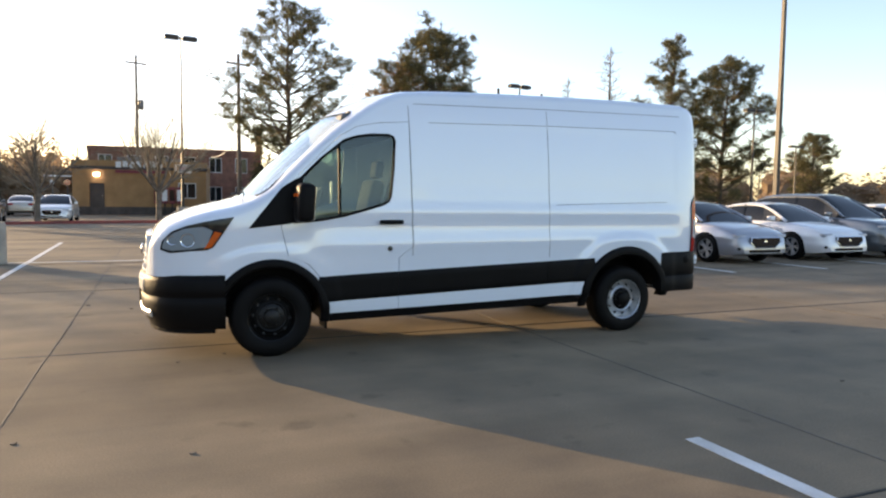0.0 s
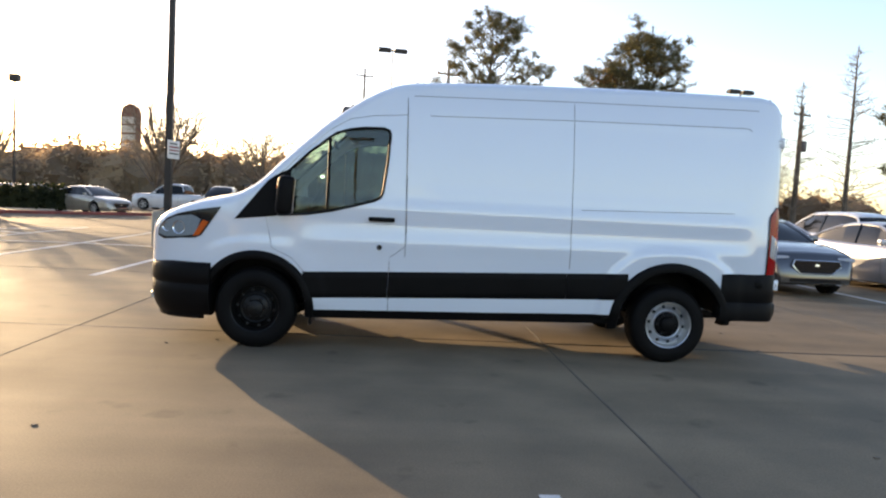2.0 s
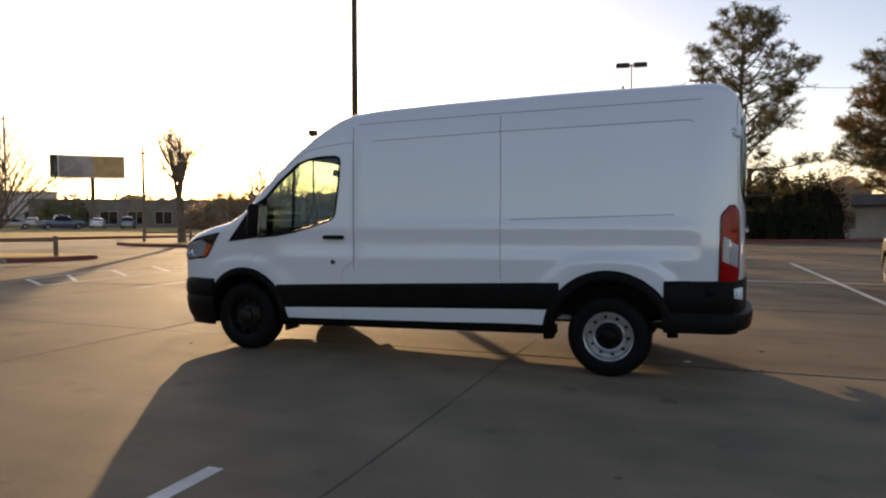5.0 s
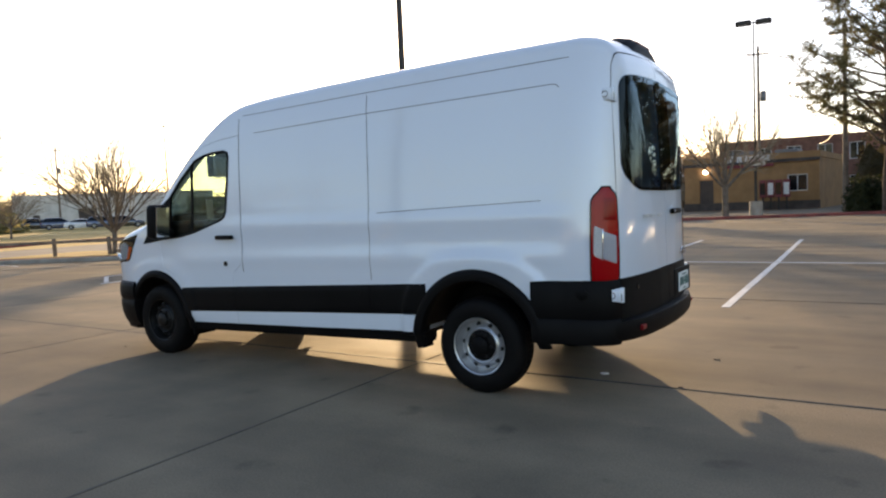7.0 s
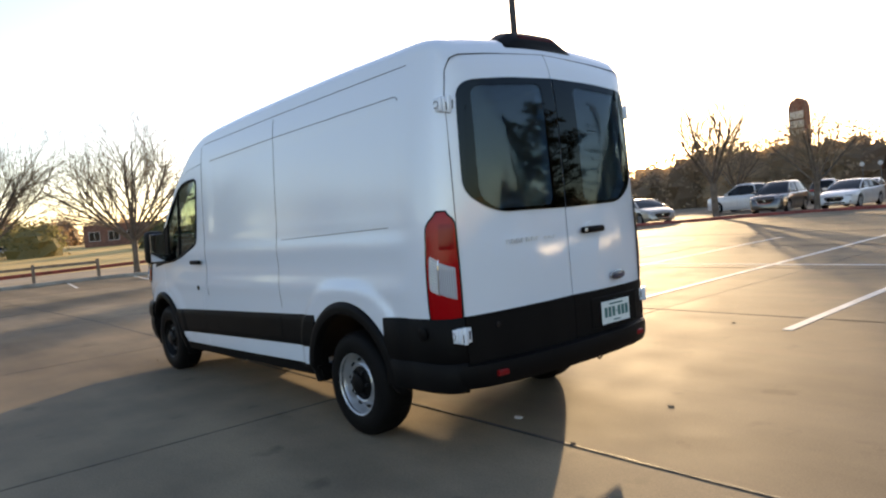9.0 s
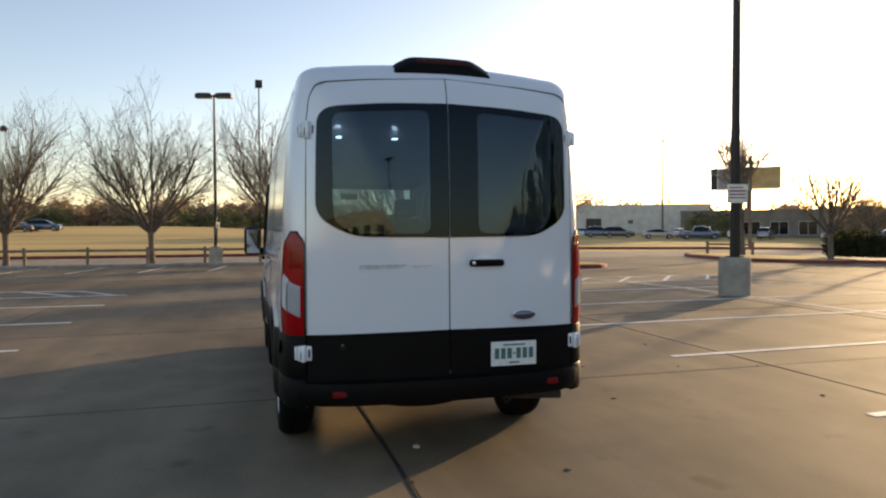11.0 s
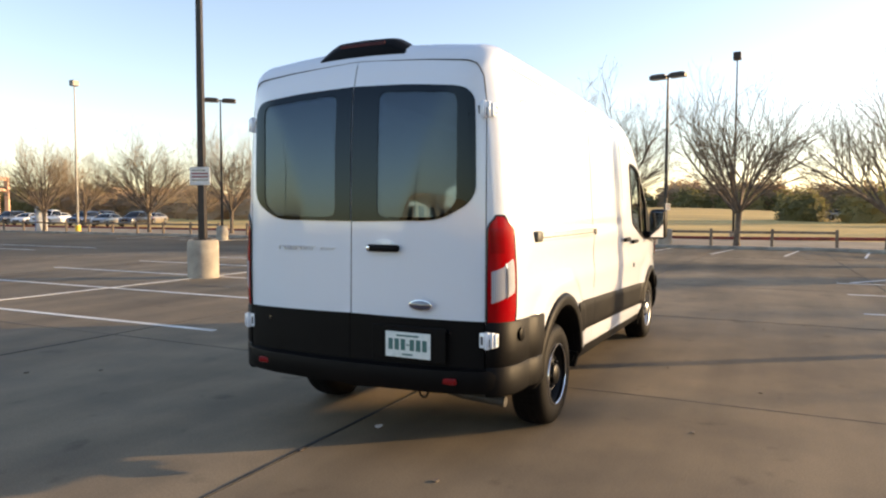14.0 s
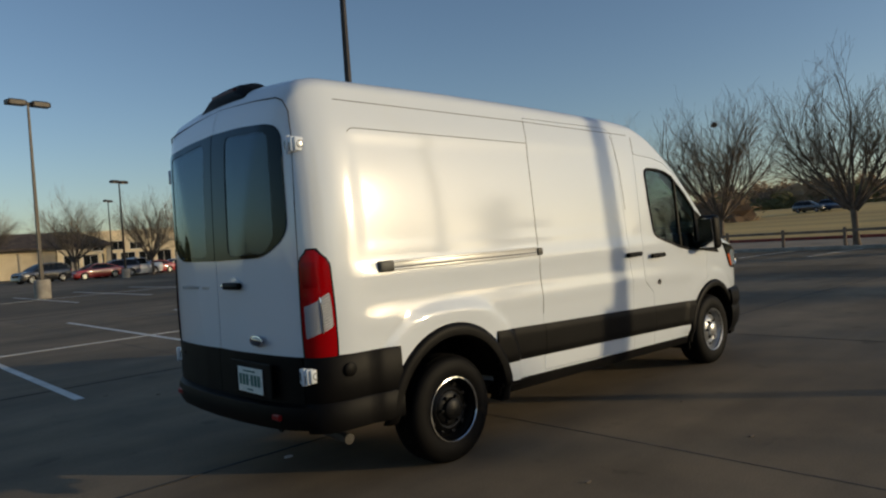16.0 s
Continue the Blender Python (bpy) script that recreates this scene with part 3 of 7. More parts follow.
clear_cut = Mb().prism(CLEAR_L, 2.6, 3.3, "x").prism(CLEAR_R, 2.6, 3.3, "x")
shell = carve(shell0, [screen_cut, win_cut, clear_cut])
rear_l = [(-y, z) for y, z in reversed(REAR_DOOR)]
G = 0.0045
cut_l, cut_r = Mb().prism(DOOR, -1.4, -0.6, "y"), Mb().prism(DOOR, 0.6, 1.4, "y")
cut_s = Mb().prism(SLIDE, 0.6, 1.4, "y")
cut_rl, cut_rr = Mb().prism(rear_l, 2.55, 3.3, "x"), Mb().prism(REAR_DOOR, 2.55, 3.3, "x")
gap_cuts = [Mb().prism(grow(DOOR, G), -1.4, -0.6, "y"), Mb().prism(grow(DOOR, G), 0.6, 1.4, "y"), Mb().prism(grow(SLIDE, G), 0.6, 1.4, "y"),
            Mb().prism(grow([(-0.862, 0.62), (-0.862, 1.41), (-0.855, 2.12), (-0.835, 2.28), (-0.80, 2.35), (-0.74, 2.375), (-0.50, 2.40), (0, 2.43),
                             (0.50, 2.40), (0.74, 2.375), (0.80, 2.35), (0.835, 2.28), (0.855, 2.12), (0.862, 1.41), (0.862, 0.62)], G), 2.55, 3.3, "x")]
van = thing("cargo_van", "white medium-roof cargo van with black lower trim on concrete", "van")
van_body = part("body", finish(carve(shell, gap_cuts), M["white"]), None, van, "white enamelled steel body shell")
door_l = part("front_door", finish(carve(shell, [cut_l], "INTERSECT"), M["white"]), None, van)
door_r = part("front_door", finish(carve(shell, [cut_r], "INTERSECT"), M["white"]), None, van)
door_s = part("sliding_door", finish(carve(shell, [cut_s], "INTERSECT"), M["white"]), None, van)
door_rl = part("rear_door", finish(carve(shell, [cut_rl], "INTERSECT"), M["white"]), None, van)
door_rr = part("rear_door", finish(carve(shell, [cut_rr], "INTERSECT"), M["white"]), None, van)

# glass: thin panes a hair inside the skin; the rear ones lie proud over a black printed border
thin = carve(mesh_of("thin", hull(0.008), None), [hull_in(0.013)])
for s, parent in ((-1, door_l), (1, door_r)):
    lo, hi = (-1.4, -0.6) if s < 0 else (0.6, 1.4)
    pane = part("window", finish(carve(thin, [Mb().prism(grow(WIN, 0.001), lo, hi, "y")], "INTERSECT"), M["glass"]), None, parent, "clear side window glass")
    pane.visible_shadow = False
    trim = Mb()
    loop = [(x, s * (side_y(x, z) - 0.001), z) for x, z in WIN + WIN[:1]]
    trim.tube(loop, 0.013, 6)
    trim.tube([(-1.272, s * (side_y(-1.272, z) - 0.006), z) for z in np.linspace(1.24, 1.90, 8)], 0.014, 6)
    part("window_seal", trim, M["plastic"], parent, "black rubber window seal", True)
pane = part("windscreen", finish(carve(thin, [Mb().prism(grow(SCREEN, 0.001), -2.35, -0.8, "x")], "INTERSECT"), M["screen_glass"]), None, van, "clear curved windscreen")
pane.visible_shadow = False


def front_x(y, z):
    """Where the windscreen's surface lies at a sideways place and height."""
    lo, hi = -2.5, -0.5
    for _ in range(14):
        mid = (lo + hi) / 2
        pts = section(mid)[20:]
        zz = -1
        for (a, b), (c, d) in zip(pts, pts[1:]):
            if c <= abs(y) <= a:
                zz = b + (d - b) * (a - abs(y)) / max(a - c, 1e-6)
        lo, hi = (lo, mid) if zz > z else (mid, hi)
    return hi


seal = [(front_x(y, z) + 0.002, y, z) for y, z in SCREEN]
part("windscreen_seal", Mb().tube(seal + seal[:1], 0.011, 6), M["plastic"], van, "black rubber windscreen seal", True)


def rear_x(y, z):
    """Where the rear face lies at a height and sideways place."""
    lo, hi = 2.3, 3.005
    for _ in range(15):
        mid = (lo + hi) / 2
        ok = top_at(mid) - crown_at(mid) * min(1, (y / 0.75)) ** 2 > z and side_y(mid, z) > abs(y)
        lo, hi = (mid, hi) if ok else (lo, mid)
    return lo


def rear_patch(poly, off, thick, ny=40, nz=12):
    """A panel that follows the rear face, filled by columns."""
    y0, y1 = min(p[0] for p in poly), max(p[0] for p in poly)
    cols = []
    for i in range(ny + 1):
        u = 0.5 - 0.5 * math.cos(math.pi * i / ny)
        y = y0 + (y1 - y0) * (0.0015 + 0.997 * u)
        zs = []
        for (a, b), (c, d) in zip(poly, poly[1:] + poly[:1]):
            if (a - y) * (c - y) < 0:
                zs.append(b + (d - b) * (y - a) / (c - a))
        lo, hi = min(zs), max(zs)
        cols.append([(rear_x(y, lo + (hi - lo) * k / nz), y, lo + (hi - lo) * k / nz) for k in range(nz + 1)])
    v = [(x + off, y, z) for r in cols for x, y, z in r] + [(x + off - thick, y, z) for r in cols for x, y, z in r]
    n, w = len(cols) * (nz + 1), nz + 1
    f = []
    for i in range(len(cols) - 1):
        for k in range(nz):
            q = (i * w + k, i * w + k + 1, (i + 1) * w + k + 1, (i + 1) * w + k)
            f += [q, tuple(n + j for j in reversed(q))]
    edge = [k for k in range(w)] + [i * w + nz for i in range(1, len(cols))] + [(len(cols) - 1) * w + k for k in range(nz - 1, -1, -1)] + [i * w for i in range(len(cols) - 2, 0, -1)]
    for p, q in zip(edge, edge[1:] + edge[:1]):
        f.append((p, q, n + q, n + p))
    return Mb().add(v, f)


corner_l = rounded([(-0.004, 2.268), (-0.40, 2.255), (-0.80, 2.215), (-0.812, 1.57), (-0.60, 1.448), (-0.004, 1.440)], 0.11, 6)
half_l = [(-0.004, 2.268)] + [p for p in corner_l if p[0] < -0.16] + [(-0.004, 1.440)]
for s, parent in ((1, door_rl), (-1, door_rr)):
    poly = [(y * s, z) for y, z in half_l]
    clear = CLEAR_L if s > 0 else CLEAR_R
    frit = carve(mesh_of("frit", rear_patch(poly, 0.0085, 0.003), None), [Mb().prism(clear, 2.5, 3.3, "x")])
    part("glass_border", finish(frit, M["frit"]), None, parent, "black printed border of the glass")
    pane = part("window", rear_patch(poly, 0.0045, 0.003), M["rear_glass"], parent, "tinted rear window glass", True)
    pane.visible_shadow = False

for s, parent in ((-1, door_rl), (1, door_rr)):
    gap = [(rear_x(y + 0.002, z) - 0.003, s * (y + 0.002), z) for y, z in [(0.862, 0.87), (0.862, 1.41), (0.859, 1.75), (0.855, 2.12), (0.845, 2.2), (0.835, 2.28), (0.82, 2.315), (0.80, 2.35), (0.775, 2.363), (0.74, 2.375), (0.62, 2.388), (0.50, 2.40), (0.25, 2.416), (0.004, 2.43)]]
    part("door_gap", Mb().tube(gap, 0.0042, 6), M["seam"], parent, "", True)

# black lower trim
def side_patch(x0, x1, low, high, off, thick, s, nx=40, nz=8):
    rows = []
    for i in range(nx + 1):
        x = x0 + (x1 - x0) * i / nx
        zl, zh = low(x), high(x)
        col = []
        for k in range(nz + 1):
            z = zl + (zh - zl) * k / nz
            bulge = off * (1 - 0.75 * (2 * k / nz - 1) ** 8)
            col.append((x, s * (side_y(x, z) + bulge), z))
        rows.append(col + [(x, s * (side_y(x, zh) - thick), zh), (x, s * (side_y(x, zl) - thick), zl)])
    return Mb().rings(rows)


belt_top = curve_of([(-1.6, 0.695), (-0.45, 0.74), (1.43, 0.81), (2.3, 0.85), (3.0, 0.865)])
belt_low = curve_of([(-1.5, 0.465), (-0.44, 0.505), (1.42, 0.57)])
for s in (-1, 1):
    seams = [-1.465, -0.712, 0.9, 1.46]
    for a, b in zip(seams, seams[1:]):
        part("lower_trim", side_patch(a + 0.002, b - 0.002, belt_low, belt_top, 0.016, 0.01, s), M["plastic"], van, "black textured plastic side moulding", True, 50)
    part("sill", side_patch(-1.40, 1.42, curve_of([(-1.4, 0.285), (1.42, 0.345)]), curve_of([(-1.4, 0.36), (1.42, 0.428)]), 0.002, 0.12, s), M["plastic"], van, "black sill under the body", True, 50)
    for cx, ro, ri, a0, a1 in ((FA, 0.515, 0.44, -8, 190), (RA, 0.575, 0.485, 2, 186)):
        rings = []
        for i in range(41):
            a = radians(a0 + (a1 - a0) * i / 40)
            ring = []
            for r, o in ((ro, 0.0), (ro - 0.012, 0.018), ((ro + ri) / 2, 0.026), (ri + 0.008, 0.022), (ri, 0.008), (ri, -0.10), (ro, -0.02)):
                x, z = cx + r * math.cos(a), 0.355 + r * math.sin(a)
                y = side_y(min(max(x, -2.5), 2.9), max(z, 0.3)) + o
                ring.append((x, s * y, z))
            rings.append(ring)
        part("wheel_arch_flare", Mb().rings(rings), M["plastic"], van, "black plastic wheel arch moulding", True, 50)
        lin = Mb()
        rings = []
        for i in range(25):
            a = radians((14 if cx > 0 else -6) + ((152 if cx > 0 else 192)) * i / 24)
            rings.append([(cx + r * math.cos(a), s * y, 0.36 + r * math.sin(a)) for r, y in ((ri - 0.004, 0.985), (ri + 0.03, 0.985), (ri + 0.03, 0.58), (0.10, 0.58), (0.10, 0.60), (ri - 0.004, 0.60))])
        part("wheel_housing", lin.rings(rings), M["plastic"], van, "dark wheel housing liner", True, 50)

# bumpers: a profile swept round the corners
def sweep(path, prof):
    """path: plan points; prof: (outward, height) pairs, closed."""
    rings = []
    n = len(path)
    for i, p in enumerate(path):
        a, b = Vector(path[max(i - 1, 0)]), Vector(path[min(i + 1, n - 1)])
        d = (b - a).normalized()
        nrm = Vector((d.y, -d.x))
        rings.append([(p[0] + nrm.x * o, p[1] + nrm.y * o, z) for o, z in prof])
    return Mb().rings(rings)


def mirrored(half):
    """A plan path made whole: half runs from its end on the left side to the middle."""
    return half + [(x, -y) for x, y in reversed(half) if abs(y) > 1e-6]


fpath = mirrored([(-2.265, -1.012), (-2.36, -1.004), (-2.48, -0.982), (-2.60, -0.940), (-2.70, -0.88), (-2.78, -0.80), (-2.845, -0.69), (-2.89, -0.55), (-2.915, -0.38), (-2.928, -0.2), (-2.932, 0)])
fprof = [(-0.10, 0.265), (-0.05, 0.27), (-0.015, 0.33), (0.004, 0.40), (0.012, 0.47), (0.012, 0.530), (0.004, 0.540), (0.006, 0.556), (0.016, 0.568), (0.020, 0.62), (0.016, 0.68), (0.004, 0.722), (-0.022, 0.738), (-0.14, 0.732), (-0.22, 0.60), (-0.22, 0.30)]
fb = part("front_bumper", sweep([(x, -y) for x, y in fpath], fprof), M["plastic"], van, "black textured plastic front bumper", True, 50)
part("air_dam", sweep([(x, -y) for x, y in fpath[1:-1]], [(-0.12, 0.225), (-0.055, 0.235), (-0.05, 0.285), (-0.14, 0.285)]), M["plastic"], fb)
part("bumper_insert", sweep([(x, -y) for x, y in fpath[7:-7]], [(0.024, 0.575), (0.028, 0.62), (0.024, 0.675), (0.004, 0.69), (0.0, 0.57)]), M["trim_grey"], fb, "pale grey bumper insert", True)
part("skid_strip", sweep([(x, -y) for x, y in fpath[6:-6]], [(0.002, 0.36), (0.016, 0.375), (0.022, 0.405), (0.012, 0.42), (-0.01, 0.41)]), M["steel_silver"], fb, "silver strip along the bumper foot", True)
part("licence_recess", Mb().add(*soft_box(-2.955, -0.2, 0.44, -2.92, 0.2, 0.56, 0.01)), M["gloss_black"], fb)


def nose_strip(z0, z1, out, half, depth=0.05):
    """A bar across the nose that follows its curve in plan."""
    rings = []
    for i in range(25):
        y = -half + 2 * half * i / 24
        x = -2.925 + 0.05 * abs(y / 0.60) ** 3 + 0.035 * ((z0 + z1) / 2 - 0.74) / 0.3 - out
        e = 0.006 if z1 - z0 > 0.02 else 0.002
        rings.append([(x, y, z0 + e), (x, y, z1 - e), (x + e, y, z1), (x + depth, y, z1), (x + depth, y, z0), (x + e, y, z0)])
    return Mb().rings(rings)


grille = part("grille", nose_strip(0.735, 1.06, -0.045, 0.60, 0.09), M["gloss_black"], van, "black radiator grille", True, 40)
part("grille_frame", nose_strip(1.035, 1.072, 0.004, 0.615), M["trim_grey"], grille, "pale grille surround", True, 40)
part("grille_frame", nose_strip(0.735, 0.76, 0.004, 0.615), M["trim_grey"], grille, "pale grille surround", True, 40)
for y in (-1, 1):
    part("grille_frame", Mb().add(*soft_box(-2.885, min(y * 0.585, y * 0.612), 0.74, -2.80, max(y * 0.585, y * 0.612), 1.06, 0.01)), M["trim_grey"], grille, "pale grille surround", True, 40)
for z in (0.80, 0.862, 0.924, 0.986):
    part("grille_bar", nose_strip(z, z + 0.032, 0.0, 0.585), M["trim_grey"], grille, "pale horizontal grille bar", True, 40)
part("badge", Mb().lathe([(0.0, 0.0), (0.115, 0.0), (0.115, 0.012), (0.10, 0.02), (0.0, 0.022)], pose(-2.918, 0, 0.91, 0, -90, 0) @ Matrix.Diagonal((0.42, 1, 1, 1)), 28), M["logo_blue"], grille, "plain dark oval badge", True)

rpath = mirrored([(2.32, -1.00), (2.55, -1.0), (2.68, -0.995), (2.78, -0.975), (2.86, -0.935), (2.925, -0.87), (2.975, -0.77), (3.02, -0.6), (3.05, -0.3), (3.06, 0)])
rb = part("rear_bumper", sweep(rpath, [(-0.05, 0.44), (0.0, 0.44), (0.014, 0.47), (0.018, 0.545), (0.012, 0.575), (-0.02, 0.588), (-0.09, 0.585), (-0.09, 0.45)]), M["plastic"], van, "black plastic rear bumper with a step", True, 50)


def corner_cap(s):
    """Black corner moulding that wraps from the rear arch round to the door edge."""
    way = [(x, side_y(x, 0.70)) for x in np.linspace(2.335, 2.80, 12)]
    way += [(rear_x(y, 0.70), y) for y in np.linspace(side_y(2.82, 0.70), 0.866, 9)]
    rings = []
    for i, p in enumerate(way):
        a, b = Vector(way[max(i - 1, 0)]), Vector(way[min(i + 1, len(way) - 1)])
        d = (b - a).normalized()
        n = Vector((-d.y, d.x)) if d.x * d.x < 2 else None
        if n.y < 0:
            n = -n
        top, low = belt_top(p[0]), 0.42
        rings.append([(p[0] + n.x * o, s * (p[1] + n.y * o), z) for o, z in ((-0.03, low), (0.006, low), (0.014, low + 0.02), (0.016, 0.585), (0.008, 0.595), (0.015, 0.606), (0.014, 0.70), (0.012, top - 0.012), (0.004, top), (-0.03, top))])
    return Mb().rings(rings)


for s in (-1, 1):
    part("corner_cap", corner_cap(s), M["plastic"], rb, "", True, 50)
for s in (-1, 1):
    part("bumper_cap", Mb().lathe([(0, 0), (0.04, 0), (0.042, 0.006), (0.036, 0.01), (0.0, 0.01)], pose(2.70, s * (side_y(2.70, 0.77) + 0.012), 0.77, -90 * s, 0, 0), 20), M["plastic"], rb, "round cap in the bumper side", True)
    part("reflector", Mb().add(*soft_box(2.99, s * 0.67 - 0.055, 0.495, 3.025, s * 0.67 + 0.055, 0.533, 0.008, 2, Matrix.Identity(4))), M["reflector"], rb, "small red reflector")
    part("parking_sensor", Mb().lathe([(0, 0), (0.018, 0), (0.018, 0.006), (0, 0.008)], pose(rear_x(0.66, 0.79) + 0.010, s * 0.66, 0.79, 0, 90, 0), 14), M["gloss_black"], rb)
for s, parent in ((-1, door_rl), (1, door_rr)):
    poly = [(0.0012 * s, 0.54), (0.862 * s, 0.54), (0.864 * s, 0.862), (0.0012 * s, 0.872)]
    if s > 0:
        poly = poly[::-1]
    part("lower_panel", rear_patch(poly, 0.012, 0.02), M["plastic"], parent, "black plastic panel across the door foot", True, 50)
    # hinges
    for z in (2.085, 0.755):
        hx = rear_x(0.86, z) + 0.012
        hy = s * (side_y(hx - 0.03, z) + (0.004 if z > 1 else 0.022))
        hg = Mb()
        hg.add(*soft_box(hx - 0.07, min(hy, hy - s * 0.085), z - 0.045, hx + 0.010, max(hy, hy - s * 0.085), z + 0.045, 0.006))
        hg.add(*soft_box(hx - 0.08, min(hy, hy + s * 0.016), z - 0.040, hx - 0.005, max(hy, hy + s * 0.016), z + 0.040, 0.006))
        hg.lathe([(0.013, -0.050), (0.015, -0.046), (0.015, 0.046), (0.013, 0.050)], pose(hx + 0.010, hy - s * 0.035, z), 12)
        hinge = part("hinge", hg, M["white"], parent, "white painted door hinge", True, 30)
        part("hinge_slot", Mb().box(hx + 0.006, min(hy - s * 0.062, hy - s * 0.074), z - 0.024, hx + 0.0125, max(hy - s * 0.062, hy - s * 0.074), z + 0.024), M["seam"], hinge)
        part("hinge_slot", Mb().box(hx + 0.006, min(hy - s * 0.016, hy - s * 0.026), z - 0.036, hx + 0.0125, max(hy - s * 0.016, hy - s * 0.026), z + 0.010), M["plastic"], hinge)
        part("hinge_slot", Mb().lathe([(0.017, 0.0), (0.022, 0.002), (0.022, -0.004), (0.017, -0.004)], pose(hx - 0.040, hy + s * 0.0165, z, -90 * s, 0, 0), 16, True), M["seam"], hinge)
mb = Mb().add(*soft_box(3.0, 0.125, 1.258, 3.038, 0.352, 1.302, 0.018, 3))
part("door_handle", mb, M["plastic"], door_rr, "black pull handle", True)
part("handle_cup", Mb().lathe([(0, 0), (0.055, 0), (0.052, 0.006), (0, 0.008)], pose(2.998, 0.24, 1.30, 0, 90, 0) @ Matrix.Diagonal((0.6, 1.3, 1, 1)), 24), M["white"], door_rr, "", True)
part("lock", Mb().lathe([(0, 0), (0.013, 0), (0.012, 0.006), (0, 0.008)], pose(3.036, 0.147, 1.28, 0, 90, 0), 14), M["chrome"], door_rr)
part("badge", Mb().lathe([(0, 0), (0.075, 0), (0.072, 0.008), (0.05, 0.013), (0, 0.014)], pose(3.004, 0.49, 0.947, 0, 90, 0) @ Matrix.Diagonal((0.40, 1, 1, 1)), 30), M["logo_blue"], door_rr, "plain dark oval badge with a bright rim", True)
rim = [(3.010, 0.49 + 0.074 * math.cos(a), 0.947 + 0.0295 * math.sin(a)) for a in np.linspace(0, 2 * math.pi, 33)]
part("badge_rim", Mb().tube(rim, 0.004, 6), M["chrome"], door_rr, "", True)
bars = Mb()
for k in range(10):
    y0, up = -0.56 + 0.043 * k + (0.03 if k > 6 else 0), 1.280 if k < 7 else 1.273
    bars.add(*soft_box(2.992, y0, 1.254, 3.0045, y0 + 0.007, up, 0.002, 1))
    bars.add(*soft_box(2.992, y0 + 0.009, up - 0.007, 3.0045, y0 + 0.030, up, 0.002, 1))
    if k % 3:
        bars.add(*soft_box(2.992, y0 + 0.023, 1.254, 3.0045, y0 + 0.030, up - 0.009, 0.002, 1))
tagged(part("name_badge", bars, M["rail"], door_rl, "row of bright plain bars"), kind="stuff")

# number plate: the writing stays plain bars
plate = part("number_plate", Mb().add(*soft_box(3.022, 0.262, 0.630, 3.030, 0.567, 0.783, 0.004)), M["plate"], van, "pale green and white number plate with dark bars")
bars = [(0.285 + 0.042 * k, 0.675, 0.315 + 0.042 * k, 0.742) for k in range(3)] + [(0.430 + 0.042 * k, 0.675, 0.460 + 0.042 * k, 0.742) for k in range(3)]
for y0, z0, y1, z1 in bars + [(0.406, 0.704, 0.424, 0.712), (0.34, 0.757, 0.49, 0.767), (0.38, 0.645, 0.45, 0.655)]:
    part("plate_bar", Mb().box(3.031, y0, z0, 3.0325, y1, z1), M["plate_ink"], plate)
part("plate_holder", Mb().add(*soft_box(3.008, 0.16, 0.615, 3.022, 0.66, 0.82, 0.02)), M["plastic"], van)

# tail lamps wrap round the rear corners
def lamp_point(u, w, z0, z1, off, s, xs=2.765, ye=0.872, domed=False, slant=0.0):
    """A point of a lamp wrapped round the rear corner: u upwards, w from the side to the rear; slant lets it fall towards the rear."""
    zm = z0 + (z1 - z0) * u
    a = xs + 0.010 * u + (0.062 * step(0.80, 1.0, u) ** 2.2 if domed else 0)
    e = ye + (0.040 * step(0.84, 1.0, u) ** 2.2 if domed else 0)
    z = zm + slant * (0.5 - w)
    lip = off * (1 - 0.6 * (2 * u - 1) ** 8)
    x = a + (rear_x(e, z) - a) * w
    return (x + lip * 0.8 * w * w, s * (side_y(x, z) + lip * (1 - 0.5 * w)), z)


def lamp_strip(z0, z1, off, s, w0=0.0, w1=1.0, deep=0.05, n=24, **kw):
    """The skin of such a lamp between two heights, with a back."""
    rings = []
    for i in range(n + 1):
        pts = [lamp_point(i / n, w0 + (w1 - w0) * k / 14, z0, z1, off, s, **kw) for k in range(15)]
        (ax, ay, az), (bx, by, bz) = pts[0], pts[-1]
        rings.append(pts + [(bx - deep, by - s * 0.3 * deep, bz), (ax + 0.4 * deep, ay - s * deep, az)])
    return Mb().rings(rings)


